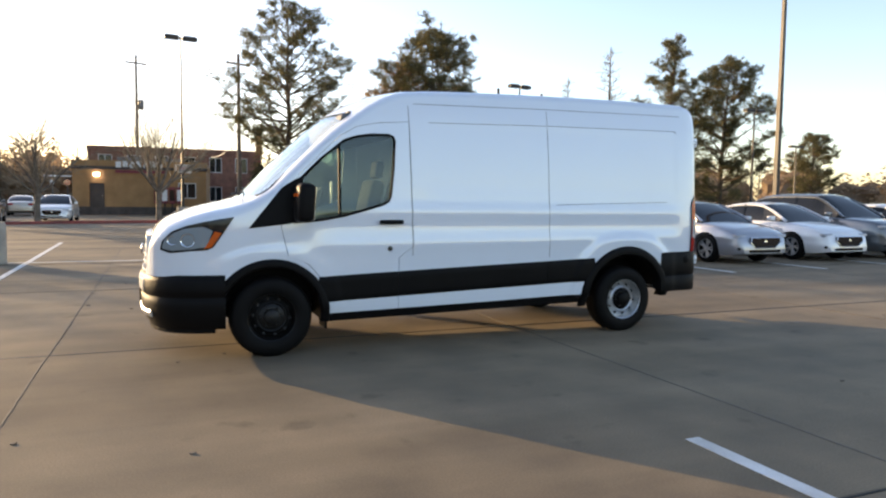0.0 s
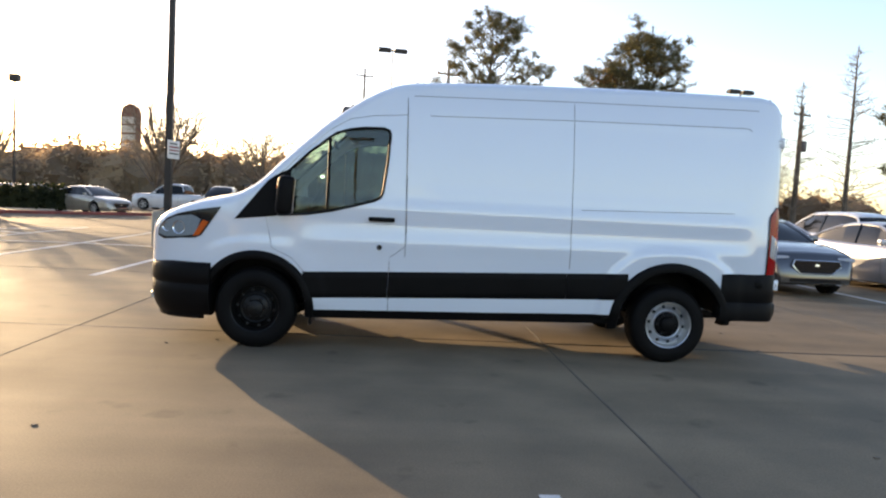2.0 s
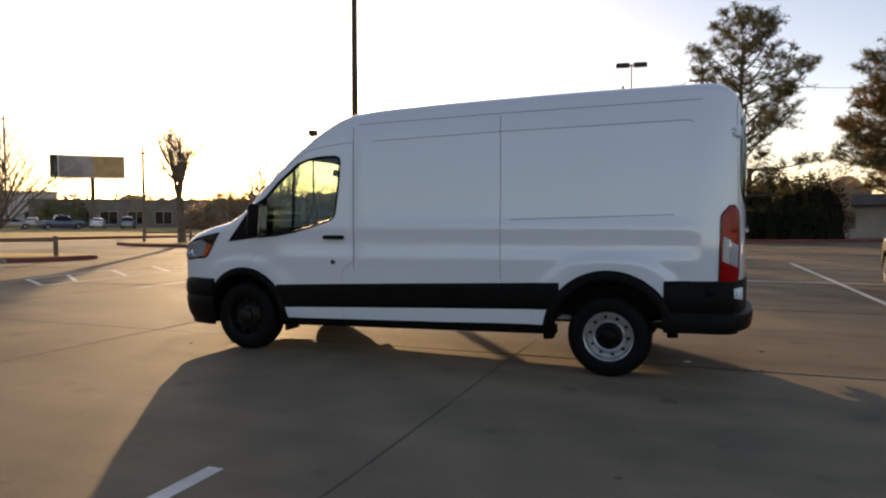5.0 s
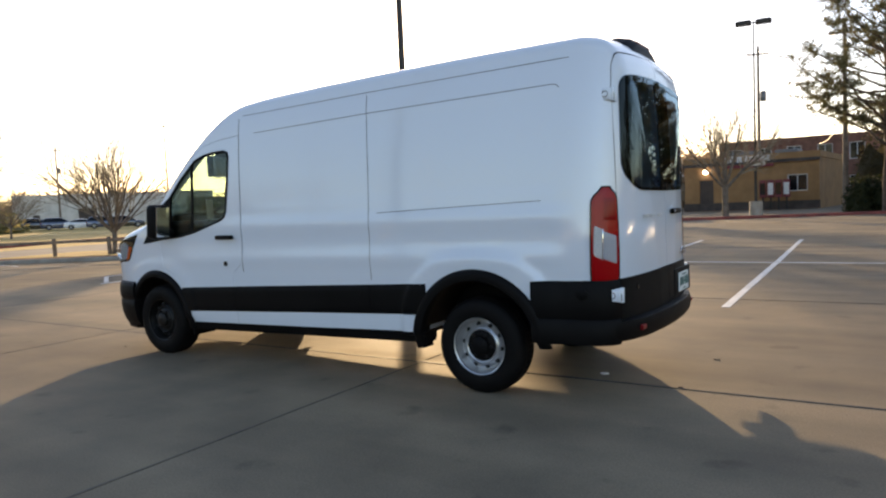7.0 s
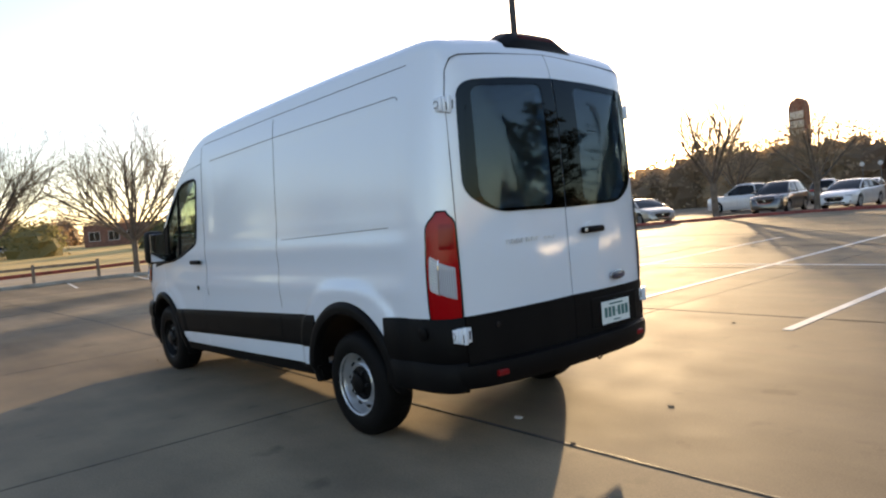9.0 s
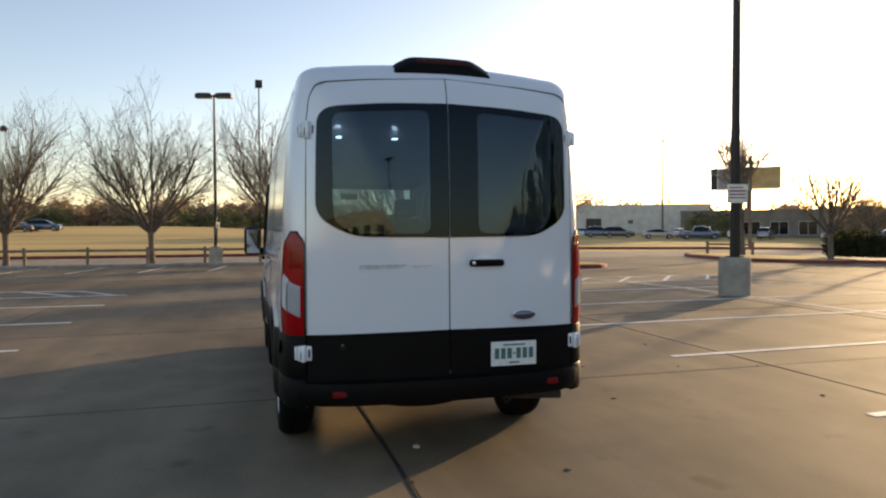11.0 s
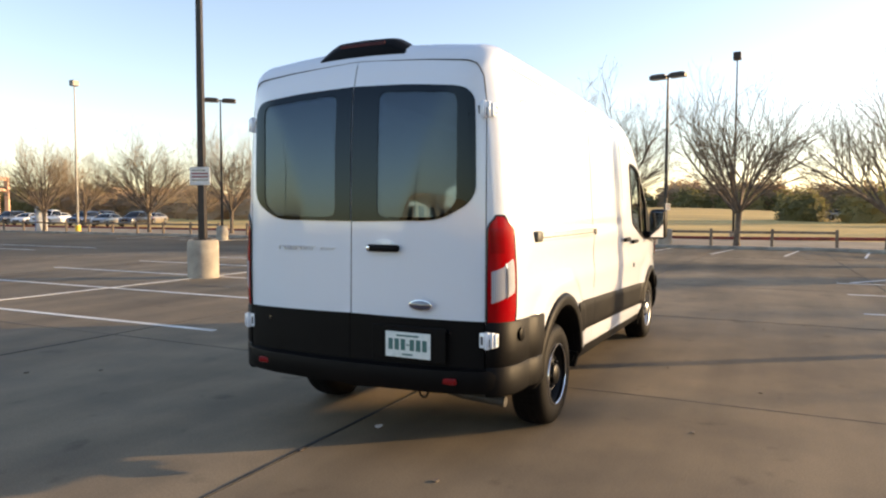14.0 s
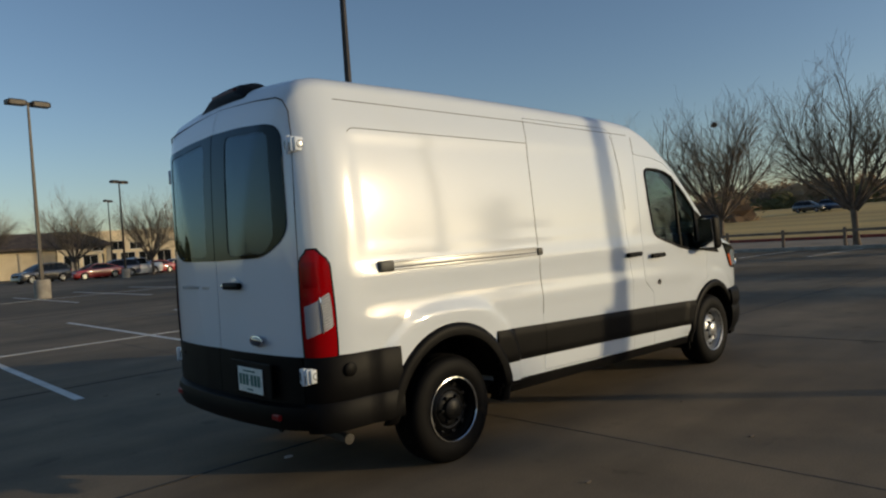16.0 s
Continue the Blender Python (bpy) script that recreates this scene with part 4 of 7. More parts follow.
for s in (-1, 1):
    tl = part("tail_lamp", lamp_strip(0.858, 1.478, 0.012, s, domed=True), M["red_lens"], van, "tall deep red tail lamp with a clear middle", True, 50)
    part("lamp_cell", lamp_strip(1.235, 1.425, 0.0128, s, 0.56, 0.95, 0.008, 8), M["dark_red"], tl, "darker red lamp cell", True, 50)
    cl = part("clear_lens", lamp_strip(0.990, 1.205, 0.0150, s, 0.14, 0.93, 0.012, 12, slant=0.085), M["clear_lens"], tl, "clear reversing lamp section", True, 50)
    for k in range(13):
        u = (k + 0.5) / 13
        part("lens_rib", Mb().tube([lamp_point(u, w, 0.995, 1.200, 0.0165, s, slant=0.085) for w in np.linspace(0.17, 0.46, 6)], 0.0042, 5), M["sign_white"], cl)
    part("lens_bar", Mb().tube([lamp_point(u, 0.50, 0.990, 1.205, 0.0165, s, slant=0.085) for u in np.linspace(0.02, 0.98, 8)], 0.0045, 5), M["chrome"], cl)
    rim_line = [lamp_point(u, 0.0, 0.858, 1.478, 0.008, s, domed=True) for u in np.linspace(0, 1, 22)]
    rim_line += [lamp_point(1.0, w, 0.858, 1.478, 0.008, s, domed=True) for w in np.linspace(0.08, 1, 12)]
    rim_line += [lamp_point(u, 1.0, 0.858, 1.478, 0.008, s, domed=True) for u in np.linspace(0.97, 0, 22)]
    part("lamp_gasket", Mb().tube(rim_line, 0.0065, 6), M["gloss_black"], tl, "black gasket round the lamp", True)

# roof: brake lamp pod, ribs, aerial
pod = Mb()
rings = []
pod_h = curve_of([(2.60, 0.0), (2.62, 0.026), (2.66, 0.044), (2.72, 0.054), (2.79, 0.055), (2.84, 0.046), (2.866, 0.026), (2.876, 0.004)])
pod_w = curve_of([(2.60, 0.20), (2.64, 0.275), (2.70, 0.32), (2.78, 0.337), (2.85, 0.333), (2.876, 0.31)])
for x in (2.60, 2.61, 2.625, 2.65, 2.68, 2.71, 2.75, 2.79, 2.82, 2.845, 2.86, 2.87, 2.876):
    h, w = pod_h(x), pod_w(x)
    zb = top_at(min(x, 2.80)) - 0.062 - (0.02 if x > 2.84 else 0)
    rings.append([(x, w * c, zb + (0.060 + h) * q) for c, q in ((1, 0), (1.0, 0.14), (0.985, 0.26), (0.94, 0.38), (0.80, 0.64), (0.66, 0.86), (0.58, 0.95), (0.48, 0.995), (0, 1.03), (-0.48, 0.995), (-0.58, 0.95), (-0.66, 0.86), (-0.80, 0.64), (-0.94, 0.38), (-0.985, 0.26), (-1.0, 0.14), (-1, 0))])
chm = part("brake_lamp_pod", pod.rings(rings), M["plastic"], van, "black high brake lamp housing on the roof edge", True, 60)
part("lens", Mb().add(*soft_box(2.775, -0.165, 2.526, 2.866, 0.165, 2.556, 0.008)), M["brake_lens"], chm, "dark red lens")
part("aerial", Mb().tube([(-0.35, 0, 2.49), (-0.33, 0, 2.55), (-0.26, 0, 2.56)], [0.02, 0.012, 0.006], 8), M["plastic"], van, "", True)

# pressed lines and joints on the sides
def on_side(pts, s, r=0.0035, off=0.0, n=6):
    out = []
    for (a, b), (c, d) in zip(pts, pts[1:]):
        k = max(2, int(math.hypot(c - a, d - b) / 0.06))
        out += [(a + (c - a) * i / k, b + (d - b) * i / k) for i in range(k)]
    out.append(pts[-1])
    return Mb().tube([(x, s * (side_y(x, z) + off), z) for x, z in out], r, n)


for s in (-1, 1):
    runs = [[(-0.605, 2.28), (-0.60, 2.13)], [(-0.55, 2.30), (0.9, 2.335), (2.62, 2.36)]]
    if s < 0:
        runs += [[(-0.605, 2.28), (-0.57, 0.87)], [(0.895, 2.31), (0.91, 1.74), (0.92, 0.83)], [(-0.40, 2.13), (0.89, 2.165), (2.50, 2.19), (2.535, 2.185), (2.556, 2.165)],
                 [(1.0, 1.365), (2.42, 1.405)]]
    else:
        runs += [[(0.90, 2.165), (2.50, 2.19), (2.535, 2.185), (2.556, 2.165)], [(-0.36, 1.62), (-0.34, 2.0), (-0.28, 2.28)],
                 [(0.883, 2.34), (0.901, 2.0), (0.904, 1.385)], [(0.905, 1.30), (0.906, 0.87)]]
    for run in runs:
        part("panel_line", on_side(run, s, 0.0026), M["seam"], van_body, "thin grey panel joint", True)
    dz = {-1: door_l, 1: door_r}[s]
    hb = Mb().add(*soft_box(-0.905, min(s * 1.012, s * 1.05), 1.172, -0.672, max(s * 1.012, s * 1.05), 1.212, 0.015, 3))
    part("door_handle", hb, M["plastic"], dz, "black pull handle", True)
    part("handle_cup", Mb().lathe([(0, 0), (0.06, 0), (0.055, 0.006), (0, 0.007)], pose(-0.80, s * 0.999, 1.215, -90 * s, 0, 0) @ Matrix.Diagonal((1.3, 0.55, 1, 1)), 24), M["white"], dz, "", True)
    part("lock", Mb().lathe([(0, -0.01), (0.024, -0.01), (0.024, 0.008), (0.012, 0.011), (0, 0.006)], pose(-0.80, s * (side_y(-0.8, 0.94)), 0.945, -90 * s, 0, 0), 18), M["gloss_black"], dz, "black key lock", True)
part("door_handle", Mb().add(*soft_box(-0.50, 1.012, 1.205, -0.27, 1.05, 1.245, 0.015, 3)), M["plastic"], door_s, "black pull handle", True)
rail = Mb().add(*soft_box(0.93, 0.97, 1.310, 2.37, 1.012, 1.374, 0.006))
rl = part("slide_rail", rail, M["rail"], van, "pale sliding door rail along the side", True)
for z in (1.312, 1.358):
    part("rail_lip", Mb().add(*soft_box(0.95, 1.0, z, 2.34, 1.022, z + 0.014, 0.004, 2)), M["rail"], rl, "", True)
part("rail_groove", Mb().box(0.95, 1.0, 1.328, 2.34, 1.0135, 1.334), M["seam"], rl)
part("rail_end", Mb().add(*soft_box(2.33, 0.975, 1.308, 2.44, 1.028, 1.376, 0.012)), M["cap"], rl, "dark grey end cap", True)
part("rail_end", Mb().add(*soft_box(0.88, 0.985, 1.31, 0.94, 1.028, 1.365, 0.012)), M["cap"], rl, "dark grey end cap", True)

# mirrors
for s, parent in ((-1, door_l), (1, door_r)):
    mm = pose(-1.60, s * 1.135, 1.36, 0, 4, -7 * s)
    v, f = soft_box(-0.09, -0.095, -0.17, 0.055, 0.095, 0.17, 0.05, 4, mm)
    mir = part("mirror", Mb().add(v, f), M["plastic"], parent, "black folding door mirror", True, 60)
    part("mirror_glass", Mb().add(*soft_box(0.050, -0.078, -0.145, 0.058, 0.078, 0.145, 0.003, 1, mm)), M["chrome"], mir, "mirror glass")
    part("mirror_arm", Mb().add(*soft_box(-1.66, min(s * 0.98, s * 1.10), 1.20, -1.56, max(s * 0.98, s * 1.10), 1.28, 0.03, 3)), M["plastic"], mir, "", True)
    part("indicator", Mb().add(*soft_box(-0.098, -0.05, 0.05, -0.085, 0.07, 0.075, 0.005, 1, mm)), M["amber_lens"], mir)

# head lamps
def side_shape(poly, off, thick, s, rows=12, nx=16):
    """A panel of any outline that follows the side."""
    z0, z1 = min(p[1] for p in poly), max(p[1] for p in poly)
    grid = []
    for i in range(rows + 1):
        z = z0 + (z1 - z0) * (0.004 + 0.992 * i / rows)
        cross = []
        for (a, b), (c, d) in zip(poly, poly[1:] + poly[:1]):
            if (b - z) * (d - z) < 0:
                cross.append(a + (c - a) * (z - b) / (d - b))
        x0, x1 = min(cross), max(cross)
        line = [(x0 + (x1 - x0) * k / nx, z) for k in range(nx + 1)]
        grid.append([(x, s * (side_y(x, z) + off), z) for x, z in line] + [(x, s * (side_y(x, z) + off - thick), z) for x, z in reversed(line)])
    return Mb().rings(grid)


def head_lamp(s):
    lamp = part("head_lamp", side_shape([(-2.185, 1.235), (-2.28, 1.09), (-2.37, 0.955), (-2.70, 0.925), (-2.775, 0.95), (-2.765, 1.02), (-2.69, 1.105), (-2.58, 1.155), (-2.40, 1.20)], 0.008, 0.05, s), M["window_dark"], van, "swept-back head lamp with amber corner", True)
    part("lens", side_shape([(-2.415, 0.972), (-2.68, 0.945), (-2.76, 0.962), (-2.75, 1.022), (-2.68, 1.092), (-2.56, 1.142), (-2.44, 1.150), (-2.36, 1.12)], 0.012, 0.01, s), M["head_lens"], lamp, "clear lamp lens", True)
    for x, r in ((-2.56, 0.052), (-2.68, 0.034)):
        m = pose(x, s * (side_y(x, 1.035) + 0.014), 1.035, -90 * s, 0, 14 * s)
        part("reflector_ring", Mb().lathe([(r, 0.0), (r + 0.006, 0.003), (r + 0.006, -0.01), (r - 0.006, -0.01)], m, 24, True), M["chrome"], lamp, "", True)
    part("indicator", side_shape([(-2.285, 1.105), (-2.375, 0.975), (-2.43, 0.965), (-2.345, 1.11)], 0.013, 0.01, s), M["amber_lens"], lamp, "amber turn signal", True)


head_lamp(-1)
head_lamp(1)
for s, parent in ((-1, door_l), (1, door_r)):
    part("sail_panel", side_shape(SAIL, 0.006, 0.02, s), M["plastic"], parent, "black plastic sail panel", True)
wip = Mb()
wip.tube([(-2.10, -0.55, 1.43), (-2.02, -0.15, 1.455), (-1.98, 0.25, 1.475)], 0.008, 6)
wip.tube([(-2.10, 0.25, 1.43), (-2.04, 0.55, 1.44), (-2.0, 0.70, 1.45)], 0.008, 6)
part("wipers", wip, M["plastic"], van, "black windscreen wipers", True)

# wheels
def wheel(cx, s, rim_mat, hub_mat, label):
    y0 = s * 0.985
    m = pose(cx, y0, WHEEL_R - 0.003, -90 * s, 0, 0)          # local z points outwards
    R = WHEEL_R
    w = part("wheel", Mb().lathe([(0.205, -0.005), (0.215, 0.004), (0.27, 0.012), (R - 0.035, 0.006), (R - 0.012, -0.012), (R, -0.035), (R, -0.19), (R - 0.012, -0.215), (0.27, -0.235), (0.205, -0.22)], m, 56, True),
             M["rubber"], van, label, True, 50)
    tread = Mb()
    for k in range(56):
        a = 2 * math.pi * k / 56
        for h0, h1 in ((-0.055, -0.10), (-0.12, -0.17)):
            tread.add(*soft_box(-0.014, -0.003, h1, 0.014, 0.004, h0, 0.001, 1, m @ pose(0, 0, 0, 0, 0, math.degrees(a)) @ pose(0, R, 0)))
    part("tread", tread, M["rubber"], w)
    rim = part("rim", Mb().lathe([(0.205, 0.0), (0.214, 0.006), (0.214, -0.008), (0.203, -0.02), (0.197, -0.06), (0.188, -0.085), (0.165, -0.075), (0.150, -0.050), (0.128, -0.036), (0.118, -0.040), (0.10, -0.062), (0.06, -0.066), (0.0, -0.066), (0, -0.14), (0.19, -0.14), (0.205, -0.12)], m, 56, True),
               rim_mat, w, "pressed steel rim", True, 35)
    for k in range(10):
        part("rim_hole", Mb().lathe([(0, -0.02), (0.0145, -0.02), (0.0145, 0.0), (0.013, 0.002), (0, 0.002)], m @ pose(0, 0, 0, 0, 0, 36 * k + 11.25) @ pose(0, 0.1555, -0.052, 36, 0, 0), 12), M["dark"], rim)
    hub = part("hub", Mb().lathe([(0.117, -0.066), (0.115, -0.040), (0.098, -0.028), (0.074, -0.026), (0.069, 0.0), (0.05, 0.012), (0, 0.014)], m, 36), hub_mat, rim, "", True, 40)
    for k in range(6):
        a = 2 * math.pi * k / 6
        part("wheel_nut", Mb().lathe([(0.013, -0.055), (0.013, -0.010), (0.008, -0.006), (0, -0.006)], m @ pose(0.091 * math.cos(a), 0.087 * math.sin(a), 0), 6), M["steel_black"], rim)
    return w


wheel(FA, -1, M["steel_black"], M["steel_black"], "black tyre on a black steel rim")
wheel(RA, -1, M["steel_silver"], M["plastic"], "black tyre on a silver steel rim with a black hub")
wheel(FA, 1, M["steel_silver"], M["steel_silver"], "black tyre on a silver steel rim")
wheel(RA, 1, M["steel_black"], M["steel_black"], "black tyre on a black steel rim with an added sheen ring")
# chrome ring added as the bright reflection round the black rim
part("rim_sheen", Mb().tube([(RA + 0.21 * math.cos(a), 0.992, WHEEL_R - 0.003 + 0.21 * math.sin(a)) for a in np.linspace(0, 2 * math.pi, 49)], 0.007, 6), M["chrome"], van, "chrome ring standing in for the sheen on the wheel", True)

# underneath
ub = Mb().box(-2.6, -0.57, 0.40, 2.75, 0.57, 0.50)
ub.box(-1.3, -0.80, 0.32, 1.3, -0.66, 0.40)
ub.box(-1.3, 0.66, 0.32, 1.3, 0.80, 0.40)
part("underbody", ub, M["dark"], van)
# dark tube added behind the rear door gap, hiding the lit interior
part("gap_filler", Mb().tube([(rear_x(0.0, z) - 0.016, 0, z) for z in np.linspace(0.60, 2.40, 20)], 0.013, 6), M["dark"], van, "", True)
part("fuel_tank", Mb().add(*soft_box(-0.2, -0.30, 0.24, 0.95, 0.45, 0.38, 0.05)), M["dark"], van, "", True)
part("rear_axle", Mb().tube([(RA, -0.85, 0.35), (RA, -0.2, 0.35), (RA, 0, 0.35), (RA, 0.2, 0.35), (RA, 0.85, 0.35)], [0.05, 0.05, 0.13, 0.05, 0.05], 12), M["dark"], van, "", True)
part("spare_wheel", Mb().lathe([(0.20, -0.08), (0.34, -0.07), (0.345, 0.05), (0.2, 0.08)], pose(2.45, -0.1, 0.42), 28), M["rubber"], van, "", True)
part("exhaust", Mb().tube([(1.4, 0.55, 0.36), (2.2, 0.50, 0.38), (2.50, 0.44, 0.36), (2.62, 0.50, 0.355), (2.66, 0.62, 0.35), (2.665, 0.90, 0.335)], 0.033, 12), M["exhaust"], van, "dull steel exhaust tail pipe", True)
part("tow_eye", Mb().tube([(2.85 + 0.0, 0.43 + 0.028 * math.cos(a), 0.385 + 0.032 * math.sin(a)) for a in np.linspace(0, 2 * math.pi, 15)], 0.008, 6), M["steel_black"], van, "", True)
part("mud_flap", Mb().add(*soft_box(-1.40, -0.97, 0.22, -1.38, -0.72, 0.45, 0.006)), M["plastic"], van)
part("mud_flap", Mb().add(*soft_box(-1.40, 0.72, 0.22, -1.38, 0.97, 0.45, 0.006)), M["plastic"], van)

# inside
part("cargo_floor", Mb().box(-2.0, -0.57, 0.62, 2.9, 0.57, 0.66).box(-1.36, -0.93, 0.625, 1.30, 0.93, 0.655), M["inner"], van, "grey load floor")
for y in (-0.5, 0.5):
    seat = part("seat", Mb().add(*soft_box(-1.15, y - 0.26, 0.95, -0.62, y + 0.26, 1.12, 0.06, 3)), M["seat"], van, "dark cloth seat", True)
    part("backrest", Mb().add(*soft_box(-0.08, -0.24, 0.0, 0.08, 0.24, 0.58, 0.06, 3, pose(-0.64, y, 1.05, 0, 14, 0))), M["seat"], seat, "", True)
    part("headrest", Mb().add(*soft_box(-0.05, -0.12, 0.0, 0.05, 0.13, 0.20, 0.04, 3, pose(-0.48, y, 1.635, 0, 8, 0))), M["seat"], seat, "", True)
part("dashboard", Mb().add(*soft_box(-2.05, -0.88, 1.0, -1.55, 0.88, 1.36, 0.10, 4)), M["plastic"], van, "dark dashboard", True)
sw = pose(-1.42, -0.5, 1.33, 0, -62, 0)
part("steering_wheel", Mb().tube([sw @ Vector((0.19 * math.cos(a), 0.19 * math.sin(a), 0)) for a in np.linspace(0, 2 * math.pi, 29)], 0.016, 8).tube([sw @ Vector((-0.17, 0, 0)), sw @ Vector((0.17, 0, 0))], 0.02, 6), M["plastic"], van, "", True)
part("overhead_shelf", Mb().add(*soft_box(-1.20, -0.76, 1.975, -0.70, 0.76, 2.20, 0.04, 3)), M["inner"], van, "grey shelf over the cab", True)
part("inner_mirror", Mb().add(*soft_box(-1.32, -0.10, 1.86, -1.29, 0.10, 1.93, 0.01)), M["plastic"], van)
part("hanging_tag", Mb().add(*soft_box(-1.30, -0.80, 1.36, -1.29, -0.72, 1.56, 0.004)), M["sign_white"], van, "white paper on the window")
glow, gnt, gb = mat_nodes("lit cargo lamp")
gb.inputs["Emission Color"].default_value = (0.9, 0.95, 1.0, 1)
gb.inputs["Emission Strength"].default_value = 5.0
for y in (-0.31, 0.26):
    part("cargo_lamp", Mb().add(*soft_box(0.13, y - 0.03, 2.405, 0.18, y + 0.03, 2.425, 0.006)), glow, van, "small lit cargo lamp")

# ---------------------------------------------------------------- ground
def rise(x, y):
    """The lot falls a little to the west; the field beyond climbs, most of all in the south."""
    low = -0.24 * min(max((-8.264 - x) / 13.716, 0), 1)
    return low + (2.75 * (1 - 0.5 * step(-20, 20, y)) * step(-48, -150, x) if x < -48 else 0.0)


xs = [-2500, -1200, -600, -350, -250, -200, -170] + list(range(-150, -40, 6)) + [-40, -28.4, -22, -8.3, 0, 20, 60, 120, 300, 800, 2500]
ys = [-2500, -900, -400, -200, -120, -60, -20, -10, 0, 10, 20, 60, 120, 200, 400, 900, 2500]
gv = [(x, y, rise(x, y) - 0.05) for x in xs for y in ys]
gf = [(i * len(ys) + k, (i + 1) * len(ys) + k, (i + 1) * len(ys) + k + 1, i * len(ys) + k + 1) for i in range(len(xs) - 1) for k in range(len(ys) - 1)]
tagged(part("ground", Mb().add(gv, gf), M["grass"], None, "", True), "dry yellow winter grass reaching to the horizon", "ground", kind="structure")
tagged(part("drive", Mb().box(-41, -130, -0.6, -28.4, 150, -0.258), M["drive"]), "pale worn concrete drive beside the rail fence", "road", kind="structure")
lot = tagged(part("lot_bed", Mb().rings([[(x, -132, -0.7), (x, 120, -0.7), (x, 120, rise(x, 0) - 0.008), (x, -132, rise(x, 0) - 0.008)] for x in (-28.4, -21.98, -8.264, 120)]), M["joint"]), "dark tarred joints under the concrete slabs", "pavement", kind="structure")


def line_along(name, pts, w, h, mat, label, z0=0.0, category="kerb"):
    """A bevelled strip along a plan line."""
    rings = []
    for i, p in enumerate(pts):
        a, b = Vector(pts[max(i - 1, 0)]), Vector(pts[min(i + 1, len(pts) - 1)])
        d = (b - a).normalized()
        n = Vector((-d.y, d.x))
        rings.append([(p[0] + n.x * o, p[1] + n.y * o, z0 + rise(p[0], p[1]) + z) for o, z in ((-w / 2, -0.1), (-w / 2, h * 0.8), (-w / 2 + h * 0.15, h), (w / 2 - h * 0.15, h), (w / 2, h * 0.8), (w / 2, -0.1))])
    return tagged(part(name, Mb().rings(rings), mat), label, category, kind="structure")


line_along("kerb_north", [(40, 45), (22, 41.5), (11, 37.6), (1, 34.0), (-6, 32.2), (-11, 31.0), (-16, 28.2), (-19.5, 27.0)], 0.3, 0.15, M["red_kerb"], "worn red painted kerb along the lot edge")
line_along("kerb_west", [(-28.4, -130), (-28.4, 5.2), (-26, 9.0), (-21.5, 11.2)], 0.25, 0.15, M["kerb"], "grey concrete kerb under the rail fence")
line_along("kerb_field", [(-41.2, -130), (-41.2, 0), (-46, 14), (-50, 24), (-44, 38), (-30, 52)], 0.3, 0.16, M["red_kerb"], "faded red kerb at the edge of the grass")


def island(name, pts, label):
    """A planted island: a kerb ring with earth inside."""
    mb = Mb().rings([[(x, y, rise(x, y) - 0.1) for x, y in grow(pts, 0.0)], [(x, y, rise(x, y) + 0.13) for x, y in pts], [(x, y, rise(x, y) + 0.16) for x, y in grow(pts, -0.04)]])
    k = tagged(part(name, mb, M["red_kerb"]), label, "kerb", kind="structure")
    part("earth", Mb().rings([[(x, y, rise(x, y) + 0.10) for x, y in grow(pts, -0.18)], [(x, y, rise(x, y) + 0.175) for x, y in grow(pts, -0.2)]]), M["grass"], k, "dry grass inside the kerb")


island("island_west", rounded([(-28, 8.6), (-20.2, 11.6), (-19.4, 13.4), (-20.8, 14.6), (-28.5, 13.6)], 1.0), "planted island with a red kerb and dry grass")
island("island_north", rounded([(-32.6, 26.8), (-29.5, 24.9), (-24, 24.2), (-18.5, 25.4), (-19.5, 27.6), (-24, 29), (-31, 28.6)], 0.9), "planted island with a red kerb and dry grass")

# painted lines
def stripe(x0, y0, x1, y1, w=0.10):
    d = Vector((x1 - x0, y1 - y0))
    n = Vector((-d.y, d.x)).normalized() * w / 2
    ends = [0.0] + sorted((e - x0) / (x1 - x0) for e in (-21.98, -8.264) if min(x0, x1) < e < max(x0, x1)) + [1.0]
    rings = []
    for t in ends:
        x, y = x0 + (x1 - x0) * t, y0 + (y1 - y0) * t
        z = rise(x, y)
        rings.append([(x - n.x, y - n.y, z + 0.001), (x + n.x, y + n.y, z + 0.001), (x + n.x, y + n.y, z + 0.005), (x - n.x, y - n.y, z + 0.005)])
    return tagged(part("parking_line", Mb().rings(rings), M["stripe"]), "worn white painted parking line on concrete", "parking line", "painted parking lines", "structure")


for k in range(-3, 12):
    x = -2.58 + 2.71 * k
    stripe(x, -3.96, x, -9.27)
    stripe(x, -9.40, x, -14.9)
for k in range(-3, 12):
    x = -2.54 + 2.66 * k
    stripe(x, 3.55, x - 0.10, 9.30)
    stripe(x - 0.10, 9.45, x - 0.25, 16.2)
stripe(-10.75, -9.335, 28, -9.335)
stripe(-10.6, 9.375, 28, 9.375)
for y0, y1 in ((-3.96, -14.9), (3.55, 16.2)):       # hatched row ends
    s = 1 if y1 > y0 else -1
    stripe(-10.8, y0 + s * 0.3, -12.6, y0 + s * 1.4)
    stripe(-12.6, y0 + s * 1.4, -13.0, y0 + s * 3.0)
    stripe(-13.0, y0 + s * 3.0, -13.0, y1 - s * 3.0)
    stripe(-13.0, y1 - s * 3.0, -10.8, y1)
    for k in range(6):
        y = y0 + s * (1.2 + 1.5 * k)
        stripe(-10.8, y, -12.9, y + s * 1.6)
for k in range(-12, 6):
    y = -2.2 + 2.72 * k
    stripe(-28.2, y, -23.6, y - 0.6)
